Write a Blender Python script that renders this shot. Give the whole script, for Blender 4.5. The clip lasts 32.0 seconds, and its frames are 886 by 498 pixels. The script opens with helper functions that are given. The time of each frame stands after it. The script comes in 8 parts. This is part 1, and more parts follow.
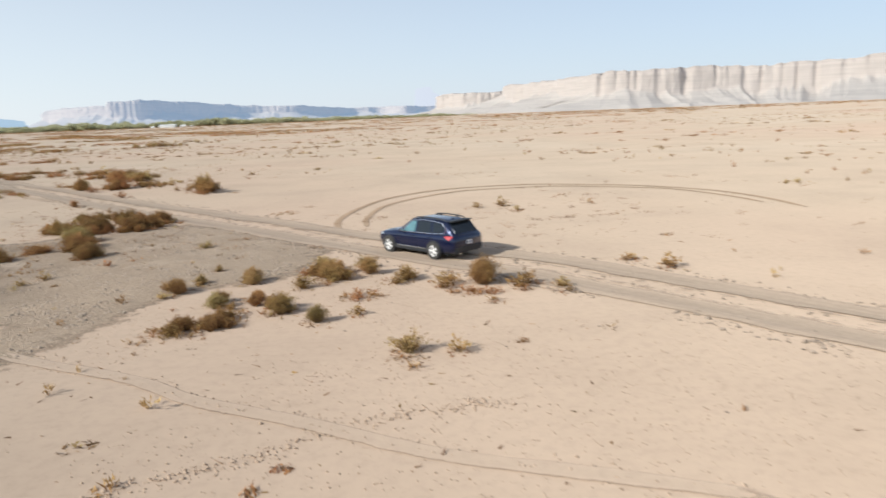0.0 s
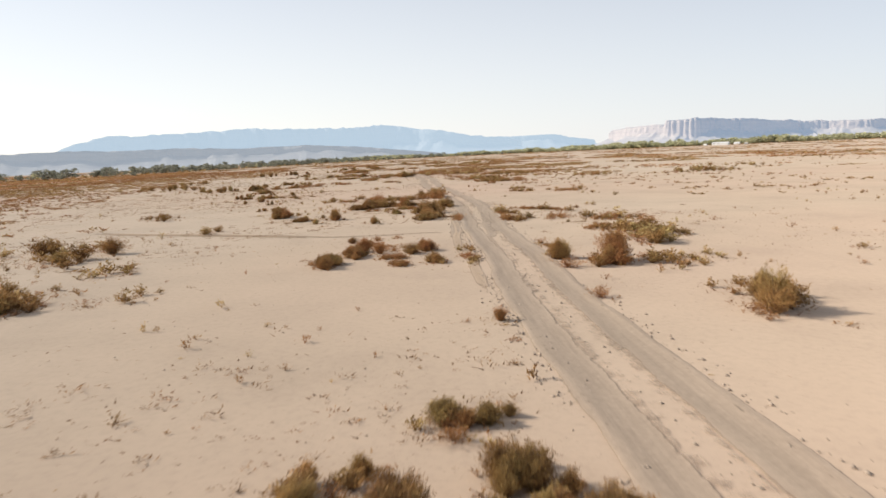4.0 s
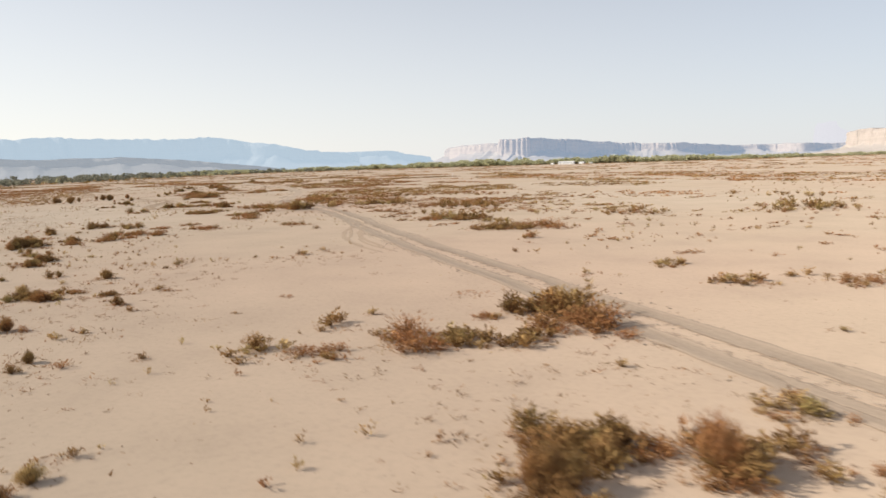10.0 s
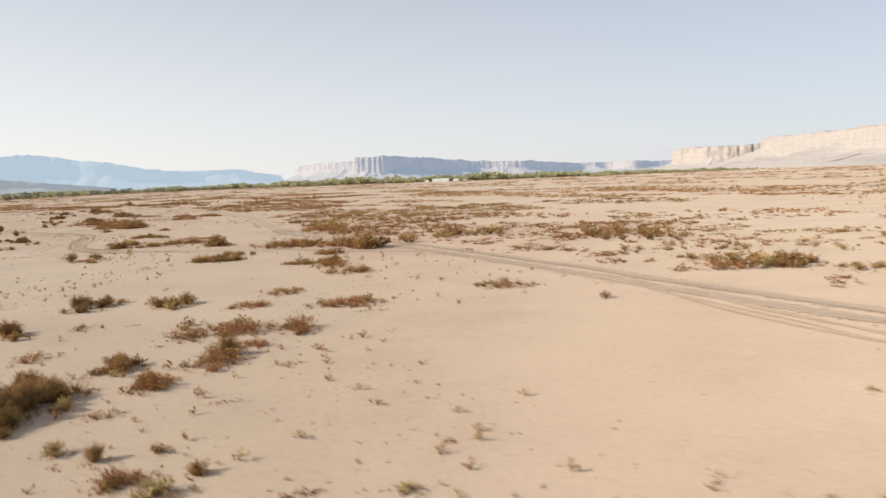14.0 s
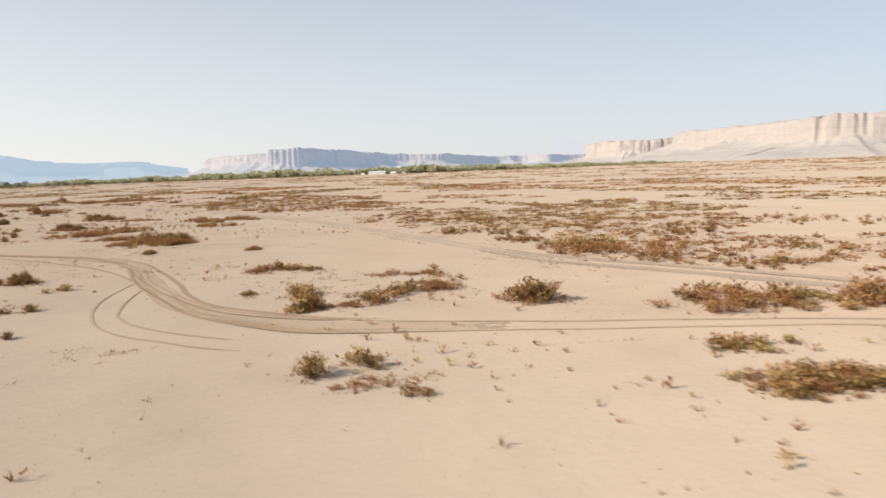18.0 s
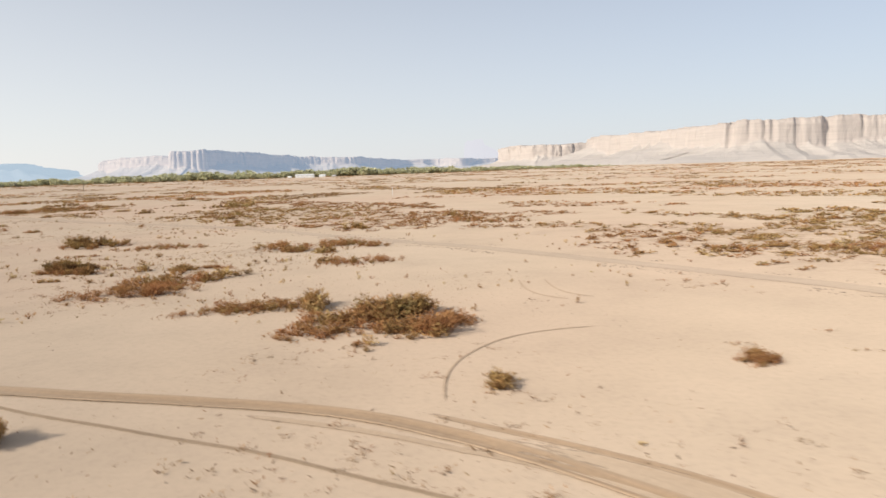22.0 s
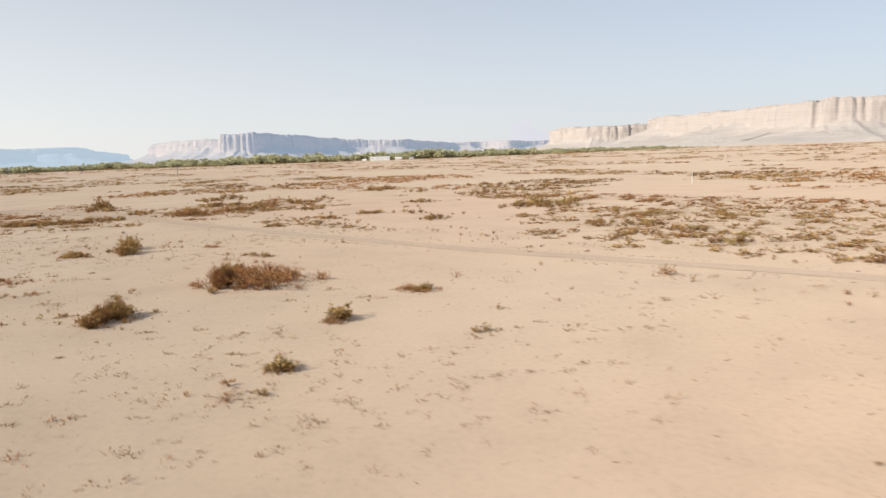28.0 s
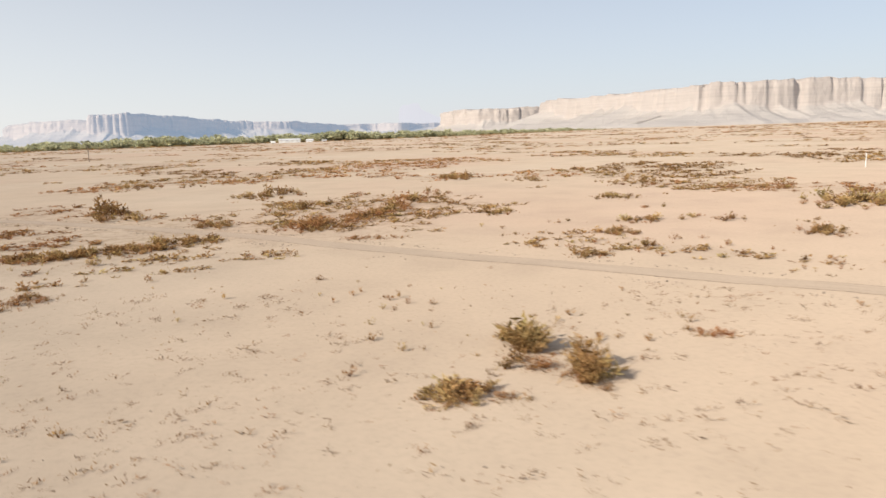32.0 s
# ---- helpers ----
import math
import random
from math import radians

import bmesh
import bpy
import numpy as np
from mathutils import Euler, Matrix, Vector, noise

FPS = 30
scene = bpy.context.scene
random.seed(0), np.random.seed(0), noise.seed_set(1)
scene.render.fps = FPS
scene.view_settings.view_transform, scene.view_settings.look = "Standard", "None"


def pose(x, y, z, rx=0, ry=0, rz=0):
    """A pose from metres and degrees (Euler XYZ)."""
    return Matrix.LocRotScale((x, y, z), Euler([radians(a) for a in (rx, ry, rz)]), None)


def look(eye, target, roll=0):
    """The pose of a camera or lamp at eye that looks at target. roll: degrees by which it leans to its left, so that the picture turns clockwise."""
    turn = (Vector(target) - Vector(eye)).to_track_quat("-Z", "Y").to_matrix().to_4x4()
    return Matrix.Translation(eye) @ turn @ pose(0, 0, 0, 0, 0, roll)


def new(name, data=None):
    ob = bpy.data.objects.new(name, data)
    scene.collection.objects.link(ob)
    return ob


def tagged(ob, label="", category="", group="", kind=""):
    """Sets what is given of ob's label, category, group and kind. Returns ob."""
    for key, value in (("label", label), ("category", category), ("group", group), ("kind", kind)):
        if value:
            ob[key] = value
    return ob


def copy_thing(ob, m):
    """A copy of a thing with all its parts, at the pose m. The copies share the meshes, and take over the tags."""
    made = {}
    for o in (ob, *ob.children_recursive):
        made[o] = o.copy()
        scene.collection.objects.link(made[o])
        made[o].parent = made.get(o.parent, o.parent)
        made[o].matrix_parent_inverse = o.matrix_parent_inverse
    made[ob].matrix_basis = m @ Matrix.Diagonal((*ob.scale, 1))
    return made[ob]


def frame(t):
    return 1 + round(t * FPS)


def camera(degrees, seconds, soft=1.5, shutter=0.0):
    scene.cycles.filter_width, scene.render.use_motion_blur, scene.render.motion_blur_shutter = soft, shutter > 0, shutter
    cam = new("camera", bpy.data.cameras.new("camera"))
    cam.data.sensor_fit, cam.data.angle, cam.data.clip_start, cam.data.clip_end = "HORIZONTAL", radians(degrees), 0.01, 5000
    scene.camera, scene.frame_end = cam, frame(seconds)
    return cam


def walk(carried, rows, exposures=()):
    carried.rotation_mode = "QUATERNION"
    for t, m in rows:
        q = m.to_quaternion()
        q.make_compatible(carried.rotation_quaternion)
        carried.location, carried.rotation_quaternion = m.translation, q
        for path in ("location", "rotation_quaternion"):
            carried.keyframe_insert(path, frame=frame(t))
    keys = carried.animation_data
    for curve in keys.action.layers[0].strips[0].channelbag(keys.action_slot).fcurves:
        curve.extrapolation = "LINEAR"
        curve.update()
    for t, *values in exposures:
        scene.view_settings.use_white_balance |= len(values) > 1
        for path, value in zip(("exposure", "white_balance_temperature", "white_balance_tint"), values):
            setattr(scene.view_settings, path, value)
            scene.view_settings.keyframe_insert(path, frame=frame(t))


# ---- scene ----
cam = camera(65.5, 32.0, soft=1.5, shutter=0.35)
PATH = [
    (0, (0.0, 0.0, 5.905), (0.0, 1.962, 5.518), -2.2),
    (0.5, (0.018, 2.587, 5.9), (-0.315, 4.527, 5.545), -2.4),
    (1, (-0.424, 6.294, 5.842), (-1.066, 8.162, 5.526), -2.4),
    (1.5, (-1.18, 10.128, 5.841), (-2.042, 11.907, 5.542), -2.3),
    (2, (-2.484, 14.342, 5.839), (-3.503, 16.039, 5.55), -2.3),
    (2.5, (-4.185, 18.809, 5.871), (-5.324, 20.43, 5.591), -2.5),
    (3, (-6.339, 23.221, 5.944), (-7.573, 24.771, 5.672), -2.6),
    (3.5, (-8.881, 27.304, 6.101), (-10.19, 28.793, 5.835), -2.6),
    (5.5, (-22.33, 44.486, 7.256), (-23.733, 45.879, 6.951), -2.3),
    (6, (-27.157, 48.108, 7.385), (-28.465, 49.588, 7.077), -2.3),
    (6.5, (-32.291, 51.929, 7.438), (-33.538, 53.463, 7.136), -2.1),
    (7, (-37.325, 55.681, 7.441), (-38.555, 57.231, 7.149), -2.0),
    (7.5, (-42.44, 59.375, 7.452), (-43.672, 60.925, 7.169), -2.0),
    (8, (-47.189, 62.812, 7.543), (-48.42, 64.364, 7.266), -2.0),
    (8.5, (-52.357, 65.709, 7.608), (-53.538, 67.3, 7.335), -1.9),
    (9, (-58.25, 68.255, 7.679), (-59.34, 69.911, 7.413), -1.8),
    (9.5, (-64.374, 70.549, 7.728), (-65.384, 72.255, 7.471), -1.9),
    (10, (-70.448, 72.735, 7.75), (-71.418, 74.466, 7.502), -1.7),
    (10.5, (-77.184, 74.951, 7.885), (-78.123, 76.7, 7.644), -1.6),
    (11, (-84.095, 77.542, 7.957), (-84.987, 79.317, 7.721), -1.3),
    (11.5, (-91.114, 80.05, 7.864), (-91.962, 81.847, 7.637), -1.8),
    (12, (-97.542, 82.629, 7.832), (-98.33, 84.454, 7.611), -2.0),
    (12.5, (-104.729, 85.707, 7.896), (-105.433, 87.566, 7.679), -2.0),
    (13, (-110.95, 88.93, 7.896), (-111.58, 90.816, 7.683), -2.0),
    (13.5, (-117.955, 92.761, 7.911), (-118.537, 94.663, 7.701), -2.1),
    (14, (-124.421, 96.398, 8.015), (-124.989, 98.304, 7.805), -2.1),
    (14.5, (-131.505, 100.359, 8.112), (-132.08, 102.263, 7.902), -2.1),
    (16.5, (-159.263, 119.98, 8.108), (-159.688, 121.921, 7.879), -1.9),
    (17, (-164.971, 124.079, 8.126), (-165.404, 126.018, 7.894), -1.9),
    (17.5, (-171.583, 128.78, 8.167), (-171.974, 130.727, 7.933), -1.9),
    (18, (-177.122, 132.971, 8.181), (-177.434, 134.932, 7.943), -2.0),
    (18.5, (-183.403, 137.885, 8.271), (-183.634, 139.856, 8.028), -2.0),
    (19, (-188.934, 142.644, 8.201), (-189.116, 144.621, 7.959), -2.0),
    (19.5, (-194.892, 148.079, 8.175), (-195.011, 150.061, 7.934), -2.0),
    (20, (-199.801, 152.838, 8.125), (-199.857, 154.823, 7.886), -1.9),
    (20.5, (-205.453, 158.493, 8.079), (-205.448, 160.479, 7.841), -2.0),
    (21, (-210.224, 163.456, 8.143), (-210.219, 165.442, 7.905), -2.0),
    (21.5, (-215.845, 169.654, 8.153), (-215.879, 171.64, 7.916), -1.8),
    (22, (-220.613, 174.732, 8.148), (-220.655, 176.718, 7.912), -1.8),
    (22.5, (-225.909, 180.212, 8.163), (-225.946, 182.197, 7.927), -1.9),
    (23, (-230.58, 185.219, 8.114), (-230.61, 187.205, 7.878), -1.8),
    (23.5, (-235.895, 191.228, 8.128), (-235.924, 193.214, 7.891), -1.8),
    (24, (-240.66, 196.715, 8.113), (-240.689, 198.701, 7.872), -1.8),
    (24.5, (-246.014, 202.623, 8.178), (-246.033, 204.608, 7.934), -1.8),
    (25, (-250.525, 207.419, 8.245), (-250.543, 209.403, 7.993), -1.8),
    (25.5, (-255.705, 212.654, 8.381), (-255.737, 214.637, 8.122), -1.9),
    (26, (-260.679, 217.668, 8.488), (-260.742, 219.65, 8.227), -1.8),
    (26.5, (-266.334, 223.323, 8.571), (-266.437, 225.303, 8.305), -1.7),
    (28.5, (-287.308, 244.056, 8.416), (-287.457, 246.03, 8.131), -2.0),
    (29, (-292.57, 249.114, 8.414), (-292.712, 251.088, 8.124), -2.0),
    (29.5, (-297.908, 254.075, 8.45), (-298.085, 256.045, 8.156), -2.1),
    (30, (-303.101, 258.629, 8.445), (-303.3, 260.597, 8.147), -2.1),
    (30.5, (-308.538, 263.547, 8.462), (-308.691, 265.518, 8.16), -1.9),
    (31, (-313.699, 268.526, 8.391), (-313.74, 270.501, 8.082), -1.9),
    (31.5, (-318.294, 273.104, 8.406), (-318.207, 275.077, 8.086), -1.9),
    (32, (-322.954, 278.046, 8.484), (-322.772, 280.009, 8.144), -1.9),
]
walk(cam, [(t, look(eye, target, roll)) for t, eye, target, roll in PATH], exposures=((0, 0.1, 5980, 6), (1, 0.2, 6200, 8), (2, 0.25, 6450, 10), (3, 0.23, 6500, 10), (6, 0.12, 6650, 10), (32, 0.08, 6550, 10)))

# ---- light ----
SUN_AZ, SUN_EL = radians(210.0), radians(31.0)
SUN_DIR = Vector((math.cos(SUN_AZ) * math.cos(SUN_EL), math.sin(SUN_AZ) * math.cos(SUN_EL), math.sin(SUN_EL)))
world = bpy.data.worlds.new("sky")
scene.world = world
world.use_nodes = True
sky = world.node_tree.nodes.new("ShaderNodeTexSky")
sky.sky_type, sky.sun_disc = "NISHITA", False
sky.sun_elevation, sky.sun_rotation = SUN_EL, math.atan2(SUN_DIR.x, SUN_DIR.y)
sky.air_density, sky.dust_density, sky.ozone_density, sky.altitude = 1.0, 0.7, 0.25, 1300
back = world.node_tree.nodes["Background"]
# dusty air: the clear sky's light spread towards white, brighter towards the sun
tree = world.node_tree
veil = tree.nodes.new("ShaderNodeMix")
veil.data_type = "RGBA"
heading = tree.nodes.new("ShaderNodeTexCoord")
towards = tree.nodes.new("ShaderNodeVectorMath")
towards.operation = "DOT_PRODUCT"
towards.inputs[1].default_value = SUN_DIR / 2
dust = tree.nodes.new("ShaderNodeMix")
dust.data_type = "RGBA"
dust.inputs[6].default_value = (4.95, 5.42, 6.35, 1)
dust.inputs[7].default_value = (9.0, 8.8, 8.5, 1)
half = tree.nodes.new("ShaderNodeMath")
half.operation, half.use_clamp = "MULTIPLY_ADD", True
half.inputs[1].default_value, half.inputs[2].default_value = 1.25, 0.58
tree.links.new(heading.outputs["Generated"], towards.inputs[0])
tree.links.new(towards.outputs["Value"], half.inputs[0])
tree.links.new(half.outputs[0], dust.inputs[0])
tree.links.new(dust.outputs[2], veil.inputs[7])
parts_of = tree.nodes.new("ShaderNodeSeparateXYZ")
thick = tree.nodes.new("ShaderNodeMapRange")
thick.inputs["From Min"].default_value, thick.inputs["From Max"].default_value = 0.0, 0.42
thick.inputs["To Min"].default_value, thick.inputs["To Max"].default_value = 0.86, 0.28
tree.links.new(heading.outputs["Generated"], parts_of.inputs[0])
tree.links.new(parts_of.outputs["Z"], thick.inputs[0])
tree.links.new(thick.outputs[0], veil.inputs[0])
world.node_tree.links.new(sky.outputs[0], veil.inputs[6])
world.node_tree.links.new(veil.outputs[2], back.inputs[0])
back.inputs[1].default_value = 0.11
sun = new("sun", bpy.data.lights.new("sun", "SUN"))
sun.data.energy, sun.data.angle, sun.data.color = 4.9, radians(0.6), (1.0, 0.94, 0.85)
sun.matrix_world = look(SUN_DIR * 60, (0, 0, 0))

# ---- noise on arrays ----
def lattice(ix, iy, seed):
    n = (ix * 374761393 + iy * 668265263 + seed * 974711) & 0x7FFFFFFF
    n = ((n ^ (n >> 13)) * 1274126177) & 0x7FFFFFFF
    return ((n ^ (n >> 16)) & 0xFFFF) / 65535.0


def vnoise(x, y, seed=0):
    """Smooth value noise in 0..1 for arrays of places."""
    x, y = np.asarray(x, float), np.asarray(y, float)
    fx, fy = np.floor(x), np.floor(y)
    ix, iy = fx.astype(np.int64), fy.astype(np.int64)
    u, v = x - fx, y - fy
    u, v = u * u * (3 - 2 * u), v * v * (3 - 2 * v)
    a, b = lattice(ix, iy, seed), lattice(ix + 1, iy, seed)
    c, d = lattice(ix, iy + 1, seed), lattice(ix + 1, iy + 1, seed)
    return (a * (1 - u) + b * u) * (1 - v) + (c * (1 - u) + d * u) * v


def fnoise(x, y, seed=0, octaves=3):
    total, size = 0.0, 0.0
    for k in range(octaves):
        total = total + vnoise(np.asarray(x) * 2**k, np.asarray(y) * 2**k, seed + 17 * k) * 0.5**k
        size += 0.5**k
    return total / size


def ground_z(x, y):
    """The plain's height: low swells near the drive, level far off."""
    x, y = np.asarray(x, float), np.asarray(y, float)
    near = np.clip(1.6 - np.hypot(x + 170, y - 170) / 420, 0, 1)
    return near * (0.30 * (fnoise(x / 34, y / 34, 5, 2) - 0.5) + 0.10 * (vnoise(x / 7, y / 7, 9) - 0.5))


def gz(x, y):
    return float(ground_z(np.array([x]), np.array([y]))[0])


# ---- materials ----
class Nodes:
    """Short hand for a material's node tree."""

    def __init__(self, name, roughness=0.9, metallic=0.0):
        self.mat = bpy.data.materials.new(name)
        self.mat.use_nodes = True
        self.tree = self.mat.node_tree
        self.bsdf = self.tree.nodes["Principled BSDF"]
        self.out = self.tree.nodes["Material Output"]
        self.bsdf.inputs["Roughness"].default_value = roughness
        self.bsdf.inputs["Metallic"].default_value = metallic

    def add(self, kind, **inputs):
        node = self.tree.nodes.new(kind)
        for key, value in inputs.items():
            socket = node.inputs[key.replace("_", " ")]
            if isinstance(value, bpy.types.NodeSocket):
                self.tree.links.new(value, socket)
            else:
                socket.default_value = value
        return node

    def link(self, a, b):
        self.tree.links.new(a, b)

    def place(self):
        return self.add("ShaderNodeNewGeometry").outputs["Position"]

    def scaled(self, vector, x, y, z):
        return self.add("ShaderNodeMapping", Vector=vector, Scale=(x, y, z)).outputs[0]

    def noise(self, vector, scale, detail=3.0, rough=0.55):
        return self.add("ShaderNodeTexNoise", Vector=vector, Scale=scale, Detail=detail, Roughness=rough).outputs["Fac"]

    def ramp(self, fac, *stops):
        node = self.add("ShaderNodeValToRGB", Fac=fac)
        while len(node.color_ramp.elements) < len(stops):
            node.color_ramp.elements.new(0.5)
        for e, (at, colour) in zip(node.color_ramp.elements, stops):
            e.position, e.color = at, (*(colour if isinstance(colour, tuple) else (colour,) * 3), 1)
        return node.outputs[0]

    def mix(self, fac, a, b, how="MIX"):
        node = self.tree.nodes.new("ShaderNodeMix")
        node.data_type, node.blend_type = "RGBA", how
        for socket, value in ((node.inputs[0], fac), (node.inputs[6], a), (node.inputs[7], b)):
            if isinstance(value, bpy.types.NodeSocket):
                self.tree.links.new(value, socket)
            else:
                socket.default_value = (*value, 1) if isinstance(value, tuple) else value
        return node.outputs[2]

    def math(self, how, a, b=0.0):
        node = self.tree.nodes.new("ShaderNodeMath")
        node.operation = how
        for socket, value in ((node.inputs[0], a), (node.inputs[1], b)):
            if isinstance(value, bpy.types.NodeSocket):
                self.tree.links.new(value, socket)
            else:
                socket.default_value = value
        return node.outputs[0]

    def colour(self, socket):
        self.link(socket, self.bsdf.inputs["Base Color"])

    def bump(self, height, strength, distance):
        node = self.add("ShaderNodeBump", Height=height, Strength=strength, Distance=distance)
        self.link(node.outputs[0], self.bsdf.inputs["Normal"])

    def cutout(self, alpha):
        self.link(alpha, self.bsdf.inputs["Alpha"])


def plain(name, colour, roughness=0.6, metallic=0.0, vary=0.12, scale=6.0):
    n = Nodes(name, roughness, metallic)
    low, high = tuple(c * (1 - vary) for c in colour), tuple(min(1, c * (1 + vary)) for c in colour)
    n.colour(n.ramp(n.noise(n.place(), scale), (0.3, low), (0.7, high)))
    return n.mat


SAND, SAND_PINK, SAND_PALE = (0.52, 0.398, 0.288), (0.525, 0.385, 0.28), (0.54, 0.428, 0.318)


def sand_colour(n, p):
    broad = n.ramp(n.noise(p, 0.012, 2), (0.36, SAND_PINK), (0.5, SAND), (0.66, SAND_PALE))
    mid = n.ramp(n.noise(p, 0.13, 4, 0.6), (0.3, 0.90), (0.5, 0.99), (0.72, 1.05))
    fine = n.ramp(n.noise(p, 3.5, 4, 0.7), (0.3, 0.92), (0.5, 1.0), (0.75, 1.04))
    c = n.mix(1.0, n.mix(1.0, broad, mid, "MULTIPLY"), fine, "MULTIPLY")
    litter = n.ramp(n.noise(p, 4.2, 6, 0.85), (0.59, 0.0), (0.66, 1.0))
    where = n.ramp(n.noise(p, 0.06, 3, 0.6), (0.46, 0.03), (0.68, 0.8))
    c = n.mix(n.math("MULTIPLY", litter, where), c, (0.22, 0.15, 0.10))
    under = n.add("ShaderNodeAttribute")
    under.attribute_name = "litter"
    strewn = n.ramp(n.math("ADD", n.noise(p, 0.7, 8, 0.8), n.math("MULTIPLY", under.outputs["Fac"], 0.14)), (0.60, 0.0), (0.74, 0.55))
    return n.mix(n.math("MULTIPLY", strewn, under.outputs["Fac"]), c, (0.28, 0.19, 0.115))


def sand_material():
    n = Nodes("sand", 0.95)
    p = n.place()
    n.colour(sand_colour(n, p))
    swell = n.noise(p, 0.45, 3, 0.5)
    grit = n.noise(p, 7.0, 5, 0.75)
    n.bump(n.math("ADD", swell, n.math("MULTIPLY", grit, 0.10)), 0.11, 0.08)
    n.bsdf.inputs["Specular IOR Level"].default_value = 0.1
    n.bsdf.inputs["Diffuse Roughness"].default_value = 0.4
    return n.mat


def gravel_material():
    """Grey dried mud and gravel, with a ragged edge from the mesh's own mask."""
    n = Nodes("grey_gravel", 0.95)
    p = n.place()
    cells = n.add("ShaderNodeTexVoronoi", Vector=p, Scale=11.0, Randomness=1.0)
    grain = n.noise(p, 10.0, 5, 0.8)
    c = n.ramp(grain, (0.32, (0.15, 0.107, 0.073)), (0.48, (0.325, 0.24, 0.167)), (0.7, (0.47, 0.362, 0.26)))
    split = n.add("ShaderNodeTexVoronoi", Vector=p, Scale=4.2, Randomness=1.0)
    split.feature = "DISTANCE_TO_EDGE"
    cracks = n.ramp(split.outputs["Distance"], (0.0, 0.86), (0.14, 1.02))
    c = n.mix(1.0, c, cracks, "MULTIPLY")
    blotch = n.ramp(n.noise(p, 0.35, 4, 0.6), (0.35, 0.78), (0.65, 1.12))
    c = n.mix(1.0, c, blotch, "MULTIPLY")
    c = n.mix(n.ramp(n.noise(p, 0.22, 3, 0.5), (0.58, 0.0), (0.68, 0.8)), c, (0.52, 0.41, 0.31))
    east = n.add("ShaderNodeSeparateXYZ", Vector=p).outputs[0]
    sandy = n.math("ADD", n.math("MULTIPLY", n.math("ADD", east, 21.0), 0.1), n.math("MULTIPLY", n.math("SUBTRACT", n.noise(p, 0.3, 4, 0.6), 0.5), 1.2))
    c = n.mix(n.ramp(sandy, (0.1, 0.0), (0.7, 0.6)), c, n.mix(1.0, (0.50, 0.375, 0.265), n.ramp(grain, (0.35, 0.78), (0.65, 1.1)), "MULTIPLY"))
    n.colour(c)
    n.bump(n.math("ADD", n.math("ADD", n.math("MULTIPLY", cells.outputs["Distance"], 0.5), cracks), grain), 0.7, 0.08)
    mask = n.add("ShaderNodeAttribute")
    mask.attribute_name = "cover"
    torn = n.math("ADD", mask.outputs["Fac"], n.math("MULTIPLY", n.math("SUBTRACT", n.noise(p, 0.8, 8, 0.78), 0.5), 1.5))
    n.cutout(n.ramp(torn, (0.36, 0.0), (0.62, 1.0)))
    n.bsdf.inputs["Specular IOR Level"].default_value = 0.15
    return n.mat


def rut_material(name, colour, strength):
    """Driven sand: the mesh's mask tells how far the wheels have worn it, and the streaks run along with it."""
    n = Nodes(name, 0.95)
    p = n.place()
    run, lane, mask = (n.add("ShaderNodeAttribute") for _ in range(3))
    run.attribute_name, lane.attribute_name, mask.attribute_name = "run", "lane", "cover"
    along = n.add("ShaderNodeCombineXYZ", X=n.math("MULTIPLY", run.outputs["Fac"], 0.22), Y=n.math("MULTIPLY", lane.outputs["Fac"], 5.0)).outputs[0]
    drawn = n.noise(along, 1.0, 4, 0.65)
    streak = n.ramp(drawn, (0.3, 0.80), (0.5, 0.98), (0.7, 1.12))
    grain = n.ramp(n.noise(p, 5.0, 5, 0.75), (0.3, 0.80), (0.7, 1.10))
    c = n.ramp(n.noise(p, 0.2, 2), (0.35, tuple(c * 0.94 for c in colour)), (0.65, colour))
    c = n.mix(1.0, n.mix(1.0, c, streak, "MULTIPLY"), grain, "MULTIPLY")
    worn = n.ramp(mask.outputs["Fac"], (0.0, 0.35 * strength), (0.9, strength))
    n.colour(n.mix(worn, sand_colour(n, p), c))
    torn = n.math("ADD", mask.outputs["Fac"], n.math("MULTIPLY", n.math("SUBTRACT", n.math("ADD", n.math("MULTIPLY", n.noise(p, 1.7, 6, 0.75), 0.6), n.math("MULTIPLY", drawn, 0.4)), 0.5), 1.1))
    n.cutout(n.ramp(torn, (0.30, 0.0), (0.46, 1.0)))
    n.bump(n.math("ADD", n.noise(p, 4.0, 5, 0.75), n.math("MULTIPLY", drawn, 0.7)), 0.4, 0.04)
    n.bsdf.inputs["Specular IOR Level"].default_value = 0.15
    n.bsdf.inputs["Diffuse Roughness"].default_value = 0.4
    return n.mat


